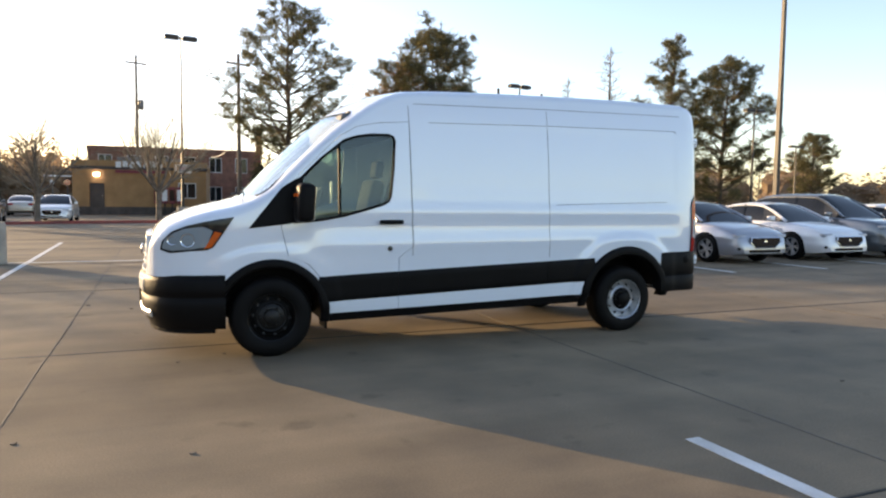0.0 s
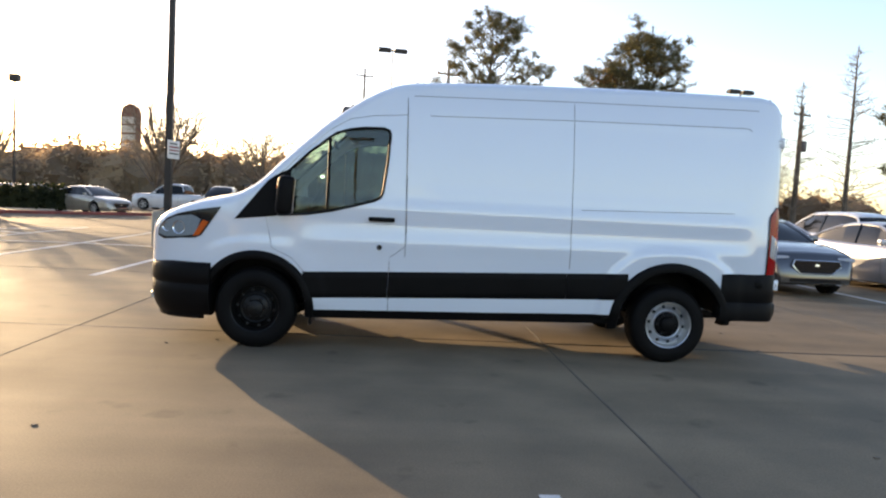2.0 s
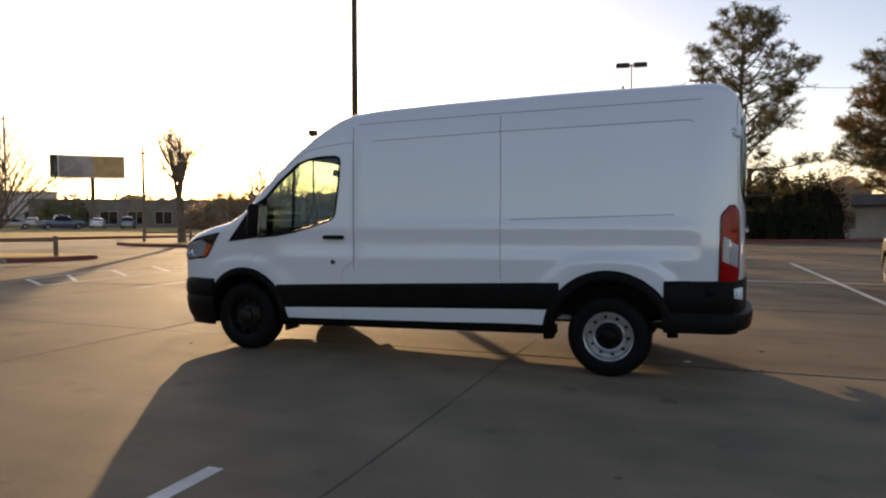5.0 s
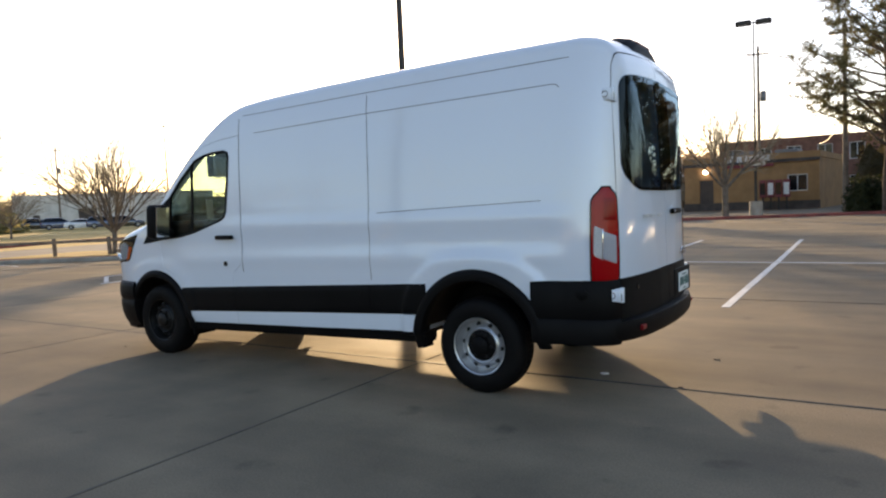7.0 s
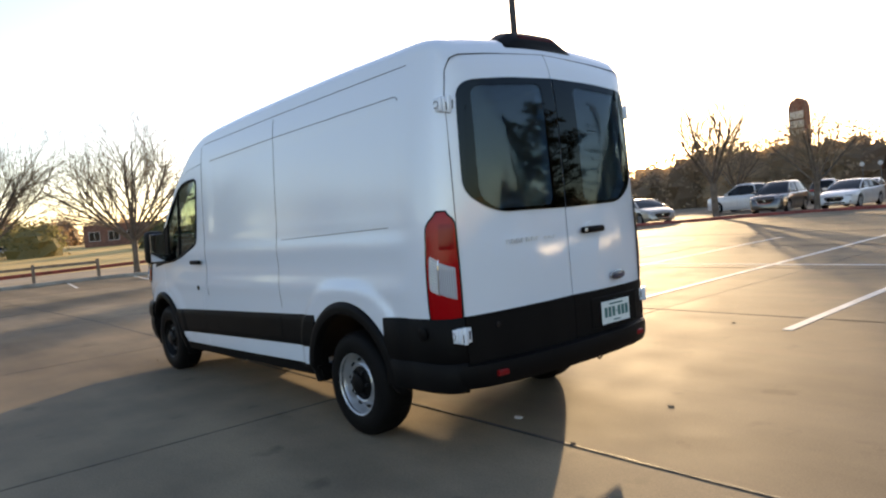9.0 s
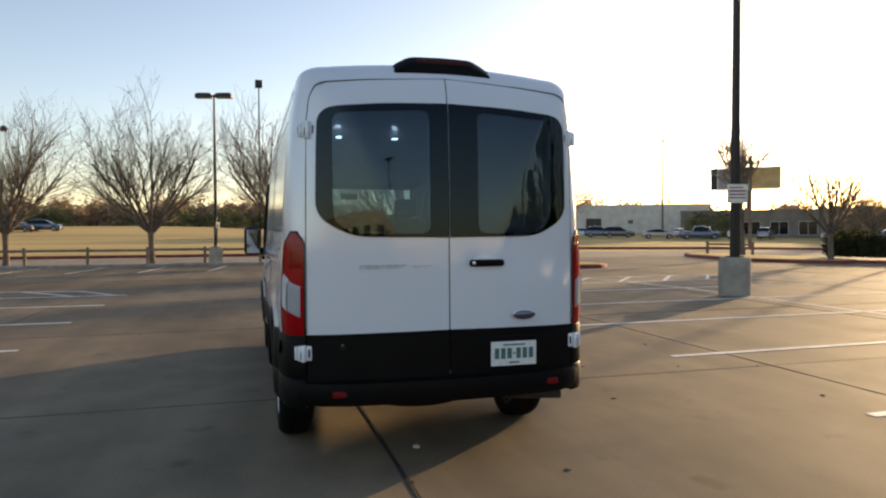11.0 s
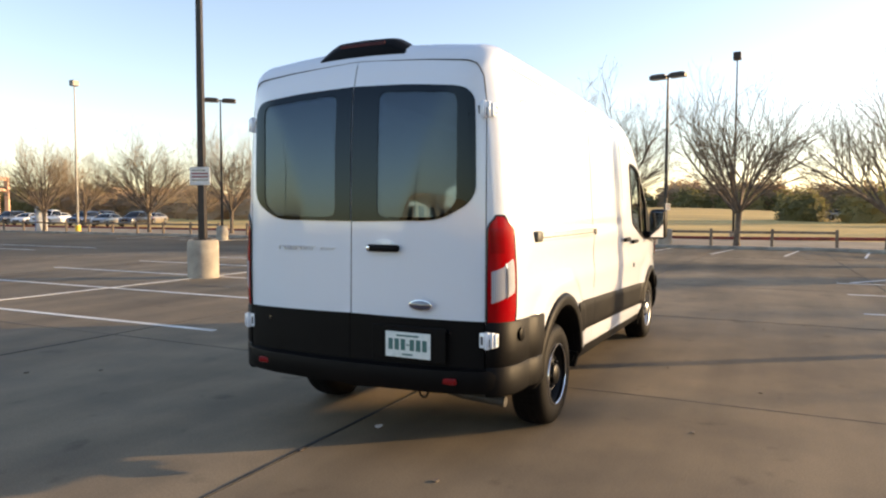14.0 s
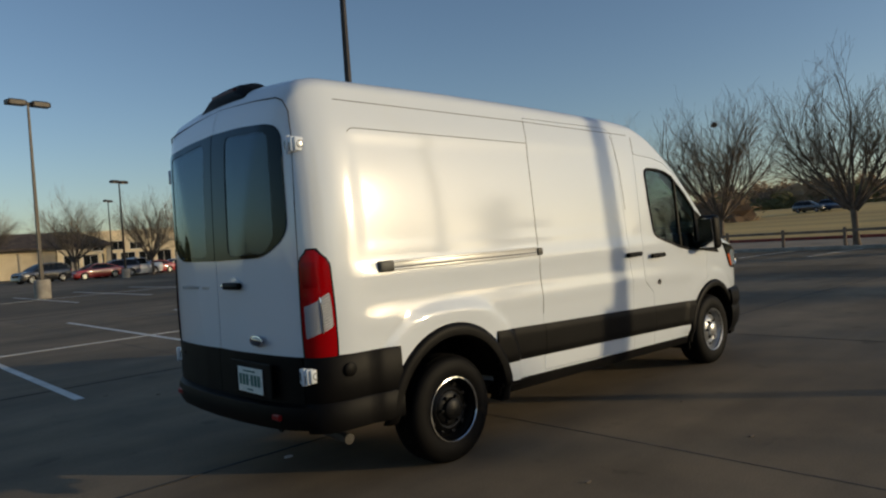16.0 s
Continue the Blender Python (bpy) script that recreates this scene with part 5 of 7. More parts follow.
for k in range(-4, 8):
    x = -2.58 + 2.71 * k
    stripe(x, -24.0, x, -34.8)
stripe(-13.5, -29.4, 17, -29.4)

# ---------------------------------------------------------------- lamp posts and poles
def lamp_post(x, y, h, base=0.85, heads=2, turn=0.0, sign=None, mat="pole", r=0.075, label="bronze steel lamp post with two flat heads on a concrete base", yellow=False):
    t = thing("lamp_post", label, "lamp post", "lamp posts of the lot", m=pose(x, y, rise(x, y), 0, 0, turn))
    rb = 0.33 if base > 0.5 else 0.22
    part("base", Mb().lathe([(rb + 0.01, -0.1), (rb + 0.01, base * 0.92), (rb - 0.02, base), (0, base)], Matrix.Identity(4), 28), M["yellow"] if yellow else M["base_conc"], t, "round concrete base", True, 40)
    part("base_plate", Mb().box(-0.14, -0.14, base, 0.14, 0.14, base + 0.025), M[mat], t)
    part("pole", Mb().rings([[(a * k, b * k, z) for a, b in ((-1, -1), (1, -1), (1, 1), (-1, 1))] for k, z in ((r, base + 0.025), (r * 0.86, 0.35 * h), (r * 0.5, h))]), M[mat], t)
    arm = Mb()
    if heads == 2:
        arm.add(*soft_box(-0.3, -0.035, h - 0.10, 0.3, 0.035, h - 0.04, 0.01))
        part("arm", arm, M[mat], t)
        for s in (-1, 1):
            mm = pose(s * 0.50, 0, h - 0.06, 0, 0, 0)
            head = part("lamp_head", Mb().rings([[(mm @ Vector((a * 0.40, b * 0.24, z)))[:] for a, b in ((-1, -0.8), (-0.8, -1), (0.8, -1), (1, -0.8), (1, 0.8), (0.8, 1), (-0.8, 1), (-1, 0.8))] for z in (-0.11, 0.07)] +
                        [[(mm @ Vector((a * 0.30, b * 0.16, 0.13)))[:] for a, b in ((-1, -0.8), (-0.8, -1), (0.8, -1), (1, -0.8), (1, 0.8), (0.8, 1), (-0.8, 1), (-1, 0.8))]]), M[mat], t, "flat dark lamp head")
            part("lens", Mb().box(s * 0.50 - 0.30, -0.15, h - 0.185, s * 0.50 + 0.30, 0.15, h - 0.171), M["clear_lens"], head)
    else:
        part("lamp_head", Mb().add(*soft_box(-0.30, -0.25, h - 0.22, 0.30, 0.25, h + 0.26, 0.04)), M[mat], t, "square dark lamp head")
    if sign:
        z, w, hh, mode = sign
        a = pose(0, 0, z, 0, 0, mode)
        board = part("sign", Mb().add(*soft_box(-w / 2, -0.125, -hh / 2, w / 2, -0.105, hh / 2, 0.006, 1, a)), M["sign_white"], t, "white notice board with dark bars")
        for i in range(4):
            part("sign_bar", Mb().box(-w * 0.4, -0.129, hh * (0.28 - 0.18 * i), w * (0.4 - 0.12 * (i == 0)), -0.127, hh * (0.36 - 0.18 * i), a), M["sign_ink"] if i in (1, 2) else M["slate"], board)
    return t


lamp_post(-6.0, 9.35, 11.5, sign=(2.27, 0.46, 0.42, 75))
lamp_post(-5.0, -9.30, 11.5, turn=20, sign=(2.28, 0.46, 0.40, 95))
lamp_post(-1.4, 36.0, 10.6, sign=(3.05, 0.95, 0.50, 5), turn=8)
lamp_post(20.9, 36.2, 9.5, turn=10)
lamp_post(15.7, 9.40, 12.0)
lamp_post(36.2, 29.8, 8.0)
lamp_post(57, 44, 7.3)
lamp_post(77, 67, 6.4)
lamp_post(34, -9.3, 11.5)
lamp_post(52, 9.4, 11.5)
lamp_post(34, -40, 11.5)
lamp_post(-29.2, -2.7, 8.5, base=0.9, sign=(2.0, 0.55, 0.32, 90), turn=75)
lamp_post(-42.8, -0.3, 11.9, base=0.4, heads=1, label="tall lamp post with one square head by the grass")
lamp_post(-33, -52.0, 12.6, base=0.5, heads=1, mat="pole_grey", yellow=True, label="tall grey lamp post on a yellow base")
lamp_post(-24.9, -27.8, 8.4, turn=-45)
lamp_post(-2.9, -30.5, 8.8, turn=10)
lamp_post(-24.6, -58.2, 9.5, turn=-27)
lamp_post(-15.6, -58.0, 8.4, base=0.8, turn=30)
lamp_post(-22, -81.6, 8.8, turn=50)
lamp_post(-57.7, -37.1, 8.1, base=0.4, heads=1, yellow=True, label="far lamp post on a yellow base")
lamp_post(-26, 40.3, 8.3, base=0.4, heads=1, label="lamp post with one square head in the far lot")


def utility_pole(x, y, h, lean=0.0, box=True, arm=True):
    t = thing("utility_pole", "weathered timber utility pole" + (" with a crossarm" if arm else " with a bare top"), "utility pole", "utility poles", m=pose(x, y, rise(x, y), 0, lean, 20))
    part("pole", Mb().tube([(0, 0, -0.2), (0, 0, h * 0.5), (0, 0, h)], [0.17, 0.14, 0.10], 10), M["fence"], t, "", True)
    if arm:
        part("crossarm", Mb().box(-0.9, -0.05, h - 0.75, 0.9, 0.05, h - 0.62), M["fence"], t)
    for s in (-0.8, -0.3, 0.3, 0.8) if arm else ():
        part("insulator", Mb().lathe([(0.03, 0), (0.05, 0.05), (0.03, 0.12), (0, 0.13)], pose(s, 0, h - 0.62), 8), M["pole_grey"], t)
    if box:
        part("transformer", Mb().lathe([(0, 0), (0.22, 0), (0.24, 0.05), (0.24, 0.75), (0.18, 0.85), (0, 0.86)], pose(0.38, 0, h * 0.66), 14), M["pole_grey"], t, "", True)
    return t


for p in ((-4.3, 59, 13.6, 0, True), (2.6, 43.5, 11.4, 0, False), (20.4, 38.5, 9.6, 0, False, False), (25.8, 41.5, 10.0, 0, True, False), (31, 46, 10.5, 0, True), (-104, 53.6, 12.6, 0, True), (-94, 66, 16.5, 0, False), (-46, 43.3, 8.4, 0, False), (-118, 40.0, 11.5, 0, True)):
    utility_pole(*p)
for (ax, ay, az), (bx, by, bz), sag in (((-4.3, 59, 13.2), (2.6, 43.5, 11), 0.8), ((2.6, 43.5, 11), (20.4, 38.5, 9.2), 0.9), ((20.4, 38.5, 9.2), (31, 46, 10), 0.6), ((2.6, 43.5, 6.0), (1.0, 47, 4.4), 0.5)):
    pts = [(ax + (bx - ax) * k / 12, ay + (by - ay) * k / 12, az + (bz - az) * k / 12 - sag * 4 * (k / 12) * (1 - k / 12)) for k in range(13)]
    tagged(part("cable", Mb().tube(pts, 0.018, 4), M["slate"]), "thin dark overhead cable between utility poles", "cable", "overhead cables")

# ---------------------------------------------------------------- rail fence
def fence_run(pts, gap=2.7):
    total = 0
    posts = []
    for (ax, ay), (bx, by) in zip(pts, pts[1:]):
        n = max(1, round(math.hypot(bx - ax, by - ay) / gap))
        posts += [(ax + (bx - ax) * i / n, ay + (by - ay) * i / n) for i in range(n)]
    posts.append(pts[-1])
    t = thing("rail_fence", "weathered timber fence with posts and one rail", "fence", m=pose(posts[0][0], posts[0][1], 0))
    ox, oy = posts[0]
    post = mesh_of("post", Mb().add(*soft_box(-0.065, -0.065, -0.1, 0.065, 0.065, 0.92, 0.012, 1)), M["fence"])
    for x, y in posts:
        o = part("post", post, None, t)
        o.location = (x - ox, y - oy, rise(x, y) + 0.02)
        o.rotation_euler = (radians(random.uniform(-1.5, 1.5)), radians(random.uniform(-1.5, 1.5)), random.uniform(-0.2, 0.2))
    for (ax, ay), (bx, by) in zip(posts, posts[1:]):
        d = Vector((bx - ax, by - ay, rise(bx, by) - rise(ax, ay)))
        for z in (0.78,):
            j = random.uniform(-0.015, 0.015)
            m = Matrix.Translation((ax - ox, ay - oy, rise(ax, ay) + z + j)) @ Vector((1, 0, 0)).rotation_difference(d).to_matrix().to_4x4()
            part("rail", Mb().box(0, -0.025, -0.06, d.length, 0.025, 0.06, m), M["fence"], t)
    return t


fence_run([(-29.3, 4.8), (-29.5, -30)])
fence_run([(-29.5, -32.5), (-29.5, -62)])
fence_run([(-29.3, 7.2), (-25.2, 10.4), (-20.6, 12.5)])
fence_run([(-30.0, 26.7), (-27.4, 27.9)])

# ---------------------------------------------------------------- trees
def bare_tree_mesh(seed, h, trunk=1.7, limbs=12, spread=0.95, girth=1.0):
    rnd = random.Random(seed)
    wood, twigs = Mb(), Mb()

    def grow_branch(p, d, length, r, level):
        if level >= 2 and (p.x / (0.40 * h)) ** 2 + (p.y / (0.40 * h)) ** 2 + ((p.z - 0.50 * h) / (0.47 * h)) ** 2 > 1:
            return
        n = 4 if level < 2 else 3
        pts, rs = [p], [r]
        for i in range(n):
            d = (d + Vector((rnd.uniform(-1, 1), rnd.uniform(-1, 1), rnd.uniform(-0.4, 0.9))) * (0.13 if level < 3 else 0.2)).normalized()
            p = p + d * length / n
            pts.append(p)
            rs.append(max(r * (1 - 0.55 * (i + 1) / n), 0.0045))
        (wood if level < 2 else twigs).tube(pts, rs, 6 if level == 0 else 5 if level == 1 else 3, level < 2)
        if level >= 4:
            return
        kids = (0, 8, 6, 4)[level]
        for k in range(kids):
            t = 0.25 + 0.75 * (k + rnd.random()) / kids
            i = min(int(t * n), n - 1)
            q = pts[i].lerp(pts[i + 1], t * n - i)
            side = d.orthogonal().normalized()
            side.rotate(Matrix.Rotation(rnd.uniform(0, 6.28), 3, d))
            nd = (d * 1.0 + side * rnd.uniform(0.45, 0.95) + Vector((0, 0, 0.12))).normalized()
            grow_branch(q, nd, length * rnd.uniform(0.44, 0.62), rs[i + 1] * 0.66, level + 1)

    lean = Vector((rnd.uniform(-0.05, 0.05), rnd.uniform(-0.05, 0.05), 1))
    wood.tube([(0, 0, -0.15), (0, 0, 0.15), lean * trunk * 0.5, lean * trunk], [0.30 * girth, 0.21 * girth, 0.17 * girth, 0.19 * girth], 9)
    for k in range(limbs):
        a = 2 * math.pi * (k + rnd.uniform(-0.25, 0.25)) / limbs
        out = spread * rnd.uniform(0.3, 1.6) if k else 0.1
        d = Vector((math.cos(a) * out, math.sin(a) * out, 1)).normalized()
        grow_branch(lean * trunk * rnd.uniform(0.88, 1.0), d, (h - trunk) * rnd.uniform(0.42, 0.60), rnd.uniform(0.075, 0.115) * girth, 1)
    return wood, twigs


def bare_tree(seed, h, x, y, turn=0, label="leafless tree with a fan of fine upright twigs", **kw):
    wood, twigs = bare_tree_mesh(seed, h, **kw)
    t = thing("bare_tree", label, "tree", "leafless trees", m=pose(x, y, rise(x, y), 0, 0, turn))
    part("trunk", wood, M["bark"], t, "", True, 60)
    part("crown", twigs, M["twig"], t, "bare brown twigs")
    return t


protos = [bare_tree(11, 10.4, -31.0, 7.0, 0, limbs=15, spread=0.9, girth=0.8), bare_tree(23, 10.2, -31.2, 0.5, 0, limbs=15, spread=0.9, girth=0.8), bare_tree(37, 9.8, -31.0, -5.9, 40, limbs=16, spread=0.9, girth=0.8),
          bare_tree(51, 9.6, -13.6, 32.7, 0, "leafless tree with a few long open limbs", trunk=2.0, limbs=8, spread=0.9)]
bare_tree(67, 8.6, -27.3, 27.0, 30, "leafless tree with a stout trunk and few cut limbs", trunk=2.9, limbs=6, spread=0.5, girth=1.25)
row = [(-32.3, -12.9, 1, 150, 1.0), (-33.5, -21.0, 0, 80, 0.92), (-34, -29.0, 2, 200, 1.0), (-35, -36.5, 1, 10, 0.95), (-34, -44.5, 0, 250, 1.0), (-31, -53.5, 2, 120, 1.0), (-27.5, -62, 1, 300, 1.05),
       (-22.8, 11.6, 1, 60, 0.70), (-19.8, 26.0, 3, 0, 0.75), (-8.4, 33.0, 3, 220, 0.74), (-2.7, 34.4, 3, 90, 0.86), (-18, 44, 3, 20, 0.8),
       (26, 45, 1, 35, 1.0), (23.8, 40.6, 2, 75, 0.8), (-70, 30, 0, 0, 0.7), (-50, 62, 1, 0, 0.8), (-44, -66, 1, 70, 1.0), (-9, -82, 0, 0, 1.0), (-16, -74, 2, 40, 1.0), (-30, -76, 1, 99, 1.0), (-22, -69, 0, 160, 0.95), (-55, -60, 2, 10, 0.9)]
for x, y, k, a, s in row:
    o = copy_thing(protos[k], pose(x, y, rise(x, y), 0, 0, a))
    o.scale = (s, s, s * random.uniform(0.95, 1.05))
nest = Mb()
for i in range(150):
    a, b, c = random.uniform(0, 6.28), random.uniform(-1, 1), random.uniform(0.05, 0.30)
    q = math.sqrt(1 - 0.8 * b * b)
    nest.tube([(c * q * math.cos(a), c * q * math.sin(a), b * 0.20), (c * q * math.cos(a + 1.1), c * q * math.sin(a + 1.1), b * 0.17 + 0.02)], 0.022, 3)
o = tagged(part("bird_nest", nest, M["pine_bark"]), "dark twig nest high in a leafless tree", "nest")
o.location = (-32.0, -12.8, 6.6)
o.scale = (0.65, 0.65, 0.75)
# a bare conifer-like tree with level branches
rnd = random.Random(5)
wood, twigs = Mb(), Mb()
wood.tube([(0, 0, -0.2), (0, 0, 5), (0, 0, 9), (0, 0, 13)], [0.2, 0.14, 0.09, 0.02], 7)
for i in range(70):
    z = 2.5 + 10.2 * i / 70
    a = rnd.uniform(0, 6.28)
    ln = (13.4 - z) * 0.34 * rnd.uniform(0.6, 1.1)
    d = Vector((math.cos(a), math.sin(a), rnd.uniform(0.05, 0.5)))
    p0, p1 = Vector((0, 0, z)), Vector((0, 0, z)) + d * ln
    twigs.tube([p0, p0.lerp(p1, 0.5), p1], [0.035, 0.022, 0.008], 3, False)
    for k in range(7):
        q = p0.lerp(p1, rnd.uniform(0.25, 1))
        twigs.tube([q, q + Vector((rnd.uniform(-0.5, 0.5), rnd.uniform(-0.5, 0.5), rnd.uniform(0, 0.5)))], [0.014, 0.006], 3, False)
for x, y, s in ((28.8, 36.6, 1.0), (27.0, 39.5, 0.85)):
    t = thing("bare_larch", "leafless tree with a straight trunk and level branches", "tree", "leafless trees", m=pose(x, y, 0))
    t.scale = (s, s, s)
    part("trunk", wood, M["bark"], t, "", True)
    part("crown", twigs, M["twig"], t)


def pine(seed, h, radius, x, y, first=2.0, dense=1.0, needles="needles", lean=0.0, label="tall pine with a ragged open crown"):
    rnd = random.Random(seed)
    wood, crown = Mb(), Mb()
    bend = Vector((rnd.uniform(-0.6, 0.6) + lean, rnd.uniform(-0.4, 0.4), 0))
    spine = [Vector((0, 0, -0.2))] + [bend * (k / 8) ** 2 + Vector((rnd.uniform(-0.1, 0.1), rnd.uniform(-0.1, 0.1), h * k / 8)) for k in range(1, 9)]
    wood.tube(spine, [0.26] + [0.24 * (1 - k / 8.6) + 0.015 for k in range(1, 9)], 8)

    def clump(c, size):
        for _ in range(8):
            d = Vector((rnd.gauss(0, 1), rnd.gauss(0, 1), rnd.gauss(0.25, 0.9))).normalized()
            e = d.orthogonal().normalized()
            e.rotate(Matrix.Rotation(rnd.uniform(0, 6.28), 3, d))
            ln, w = size * rnd.uniform(0.6, 1.2), size * rnd.uniform(0.03, 0.06)
            crown.add([c - e * w, c + e * w, c + d * ln + e * w * 0.3, c + d * ln - e * w * 0.3], [(0, 1, 2, 3)])

    n = int(74 * dense)
    for i in range(n):
        t = (i + rnd.random()) / n
        z = first + (h - first) * t
        s = z / h * 8
        k = min(int(s), 7)
        p = spine[k].lerp(spine[k + 1], s - k)
        shape = (0.62 + 0.38 * math.sin(math.pi * min(1, t * 1.2 + 0.1))) if t < 0.55 else max(0.16, 1.15 * (1 - t) ** 0.55 + 0.08)
        ln = radius * shape * rnd.uniform(0.5, 1.15)
        a = rnd.uniform(0, 2 * math.pi)
        d = Vector((math.cos(a), math.sin(a), rnd.uniform(-0.1, 0.4) + 0.6 * t)).normalized()
        q, pts, rs = p.copy(), [p.copy()], [0.075 * (1 - 0.7 * t) + 0.015]
        for j in range(4):
            d = (d + Vector((rnd.uniform(-0.22, 0.22), rnd.uniform(-0.22, 0.22), rnd.uniform(-0.05, 0.22)))).normalized()
            q = q + d * ln / 4
            pts.append(q.copy())
            rs.append(rs[0] * (1 - 0.2 * (j + 1)))
        wood.tube(pts, rs, 5, False)
        for j in range(max(5, int(ln * 6.6 * dense))):
            u = 0.30 + 0.70 * rnd.random() ** 0.6
            m = min(int(u * 4), 3)
            c = pts[m].lerp(pts[m + 1], u * 4 - m)
            side = Vector((rnd.uniform(-1, 1), rnd.uniform(-1, 1), rnd.uniform(-0.35, 0.8))) * (0.30 * ln * (1.15 - u) + 0.34)
            e = c + side
            wood.tube([c, e], [0.016, 0.007], 3, False)
            for v in (0.35, 0.52, 0.70, 0.86, 1.0):
                clump(c.lerp(e, v) + Vector((rnd.uniform(-0.08, 0.08), rnd.uniform(-0.08, 0.08), rnd.uniform(-0.06, 0.08))), rnd.uniform(0.20, 0.36))
    t = thing("pine_tree", label, "pine", "pines at the lot edge", m=pose(x, y, 0, 0, 0, seed * 37 % 360))
    part("trunk", wood, M["pine_bark"], t, "", True, 60)
    part("crown", crown, M[needles], t, "clumped needles with gaps")
    return t


pine(3, 12.7, 4.9, 4.7, 35.8, 2.6, 0.85, "needles", 0.3)
pine(8, 12.5, 5.6, 15.2, 37.4, 2.2, 1.05, "needles")
pine(21, 10.6, 4.0, 13.6, 39.6, 2.0, 0.9, "needles_brown", label="pine with browning needles beside a greener one")
pine(14, 12.6, 4.7, 39.3, 36.0, 1.4, 1.1, "needles")
pine(17, 13.9, 3.7, 34.2, 36.2, 2.4, 0.95, "needles")
pine(29, 9.6, 4.0, 18.0, 40.8, 2.0, 0.8, "needles")
pine(35, 9.0, 3.6, 66, 49.5, 1.5, 1.0, "needles", label="rounded evergreen far across the lot")


def thicket(name, spots, mat, label, seed=1, per=110, leaf=0.5):
    """Woods or a hedge: many small leafy flakes in uneven heaps, with trunks between."""
    rnd = random.Random(seed)
    v, f = [], []
    for x, y, z, rx, ry, h in spots:
        n = int(per)
        i0 = len(v)
        ph, pk = rnd.uniform(0, 6), rnd.uniform(0, 6)
        for a in range(6):                      # an uneven inner mass
            for k in range(10):
                el, az = math.pi / 2 * a / 5.5, 2 * math.pi * k / 10
                w = 0.84 + 0.16 * math.sin(3 * az + ph + 2 * a) + 0.08 * math.sin(5 * az + pk - a)
                q = math.cos(el) ** 0.5
                v.append((x + rx * w * q * math.cos(az), y + ry * w * q * math.sin(az), z + h * 0.80 * math.sin(el) * (0.95 + 0.08 * math.sin(2 * az + pk))))
        for a in range(5):
            for k in range(10):
                q = (k + 1) % 10
                f.append((i0 + a * 10 + k, i0 + a * 10 + q, i0 + (a + 1) * 10 + q, i0 + (a + 1) * 10 + k))
        for _ in range(n):
            a, u = rnd.uniform(0, 6.28), rnd.uniform(0.75, 1.12)
            zz = rnd.random() ** 0.8
            k = math.sqrt(max(0.05, 1 - (1.25 * zz - 0.3) ** 2))
            c = Vector((x + rx * u * k * math.cos(a), y + ry * u * k * math.sin(a), z + h * zz * rnd.uniform(0.8, 1.05)))
            d = Vector((rnd.gauss(0, 1), rnd.gauss(0, 1), rnd.gauss(0, 0.7))).normalized()
            e = d.orthogonal().normalized()
            s = leaf * rnd.uniform(0.35, 1.0)
            i = len(v)
            v += [tuple(c - d * s), tuple(c + e * s * 0.5), tuple(c + d * s), tuple(c - e * s * 0.45)]
            f.append((i, i + 1, i + 2, i + 3))
    me = bpy.data.meshes.new(name)
    me.from_pydata(v, [], f)
    me.materials.append(mat)
    return tagged(new(name, me), label, "woods", kind="stuff")


def belt(a, b, n, h, width, seed, z=None):
    rnd = random.Random(seed)
    out = []
    for i in range(n):
        t = (i + rnd.random()) / n
        x, y = a[0] + (b[0] - a[0]) * t + rnd.uniform(-width, width), a[1] + (b[1] - a[1]) * t + rnd.uniform(-width, width)
        hh = h * rnd.uniform(0.55, 1.15)
        out.append((x, y, rise(x, y) - 0.4, rnd.uniform(2.5, 5.5), rnd.uniform(2.5, 5.5), hh))
    return out


thicket("woodland", belt((-165, -150), (-168, 40), 110, 7.2, 8, 2) + belt((-150, 60), (-110, 120), 40, 7, 8, 3), M["scrub"], "brown leafless woods along the far edge of the field", 4, 240, 0.6)
thicket("woodland", belt((-160, -140), (-160, 30), 34, 5.2, 6, 5) + belt((-95, 70), (-60, 110), 16, 5, 5, 6) + belt((-88, 26), (-92, 40), 5, 5.5, 2, 7), M["scrub_green"], "dark evergreen clumps in front of the woods", 6, 230, 0.6)
thicket("woodland", belt((-60, 92), (70, 98), 60, 8.0, 6, 8) + belt((-34, 68), (-6, 76), 30, 6.8, 3, 9) + belt((-66, 78), (-34, 68), 26, 6, 3, 19), M["scrub"], "brown leafless woods behind the restaurant", 9, 420, 0.36)
thicket("woodland", belt((70, 95), (90, 56), 14, 8, 8, 10) + belt((135, 56), (160, -120), 46, 4.5, 6, 10), M["scrub"], "brown leafless woods beyond the lot", 11, 420, 0.42)
thicket("woodland", belt((-140, -140), (40, -150), 70, 7, 6, 12), M["scrub_green"], "mixed woods behind the stores", 13, 300, 0.5)
thicket("woodland", belt((-95, -175), (-80, -70), 34, 6.4, 5, 21) + belt((-80, -70), (-92, -40), 10, 5.2, 3, 22), M["scrub"], "brown leafless woods behind the far parked cars", 23, 300, 0.42)
thicket("hedge", [(3.4 + 0.62 * i, 38.3 + random.uniform(-0.2, 0.2), 0.02, 0.75, 0.8, 1.95) for i in range(10)], M["hedge"], "dark clipped hedge behind the red kerb", 14, 420, 0.16)
thicket("thicket", [(4.2 + 0.75 * i, 42.4 + random.uniform(-0.5, 0.5), 0.0, 1.1, 1.0, random.uniform(3.2, 5.0)) for i in range(9)], M["scrub_shaded"], "tangled thicket behind the clipped hedge, shade put into its colour", 31, 900, 0.16)
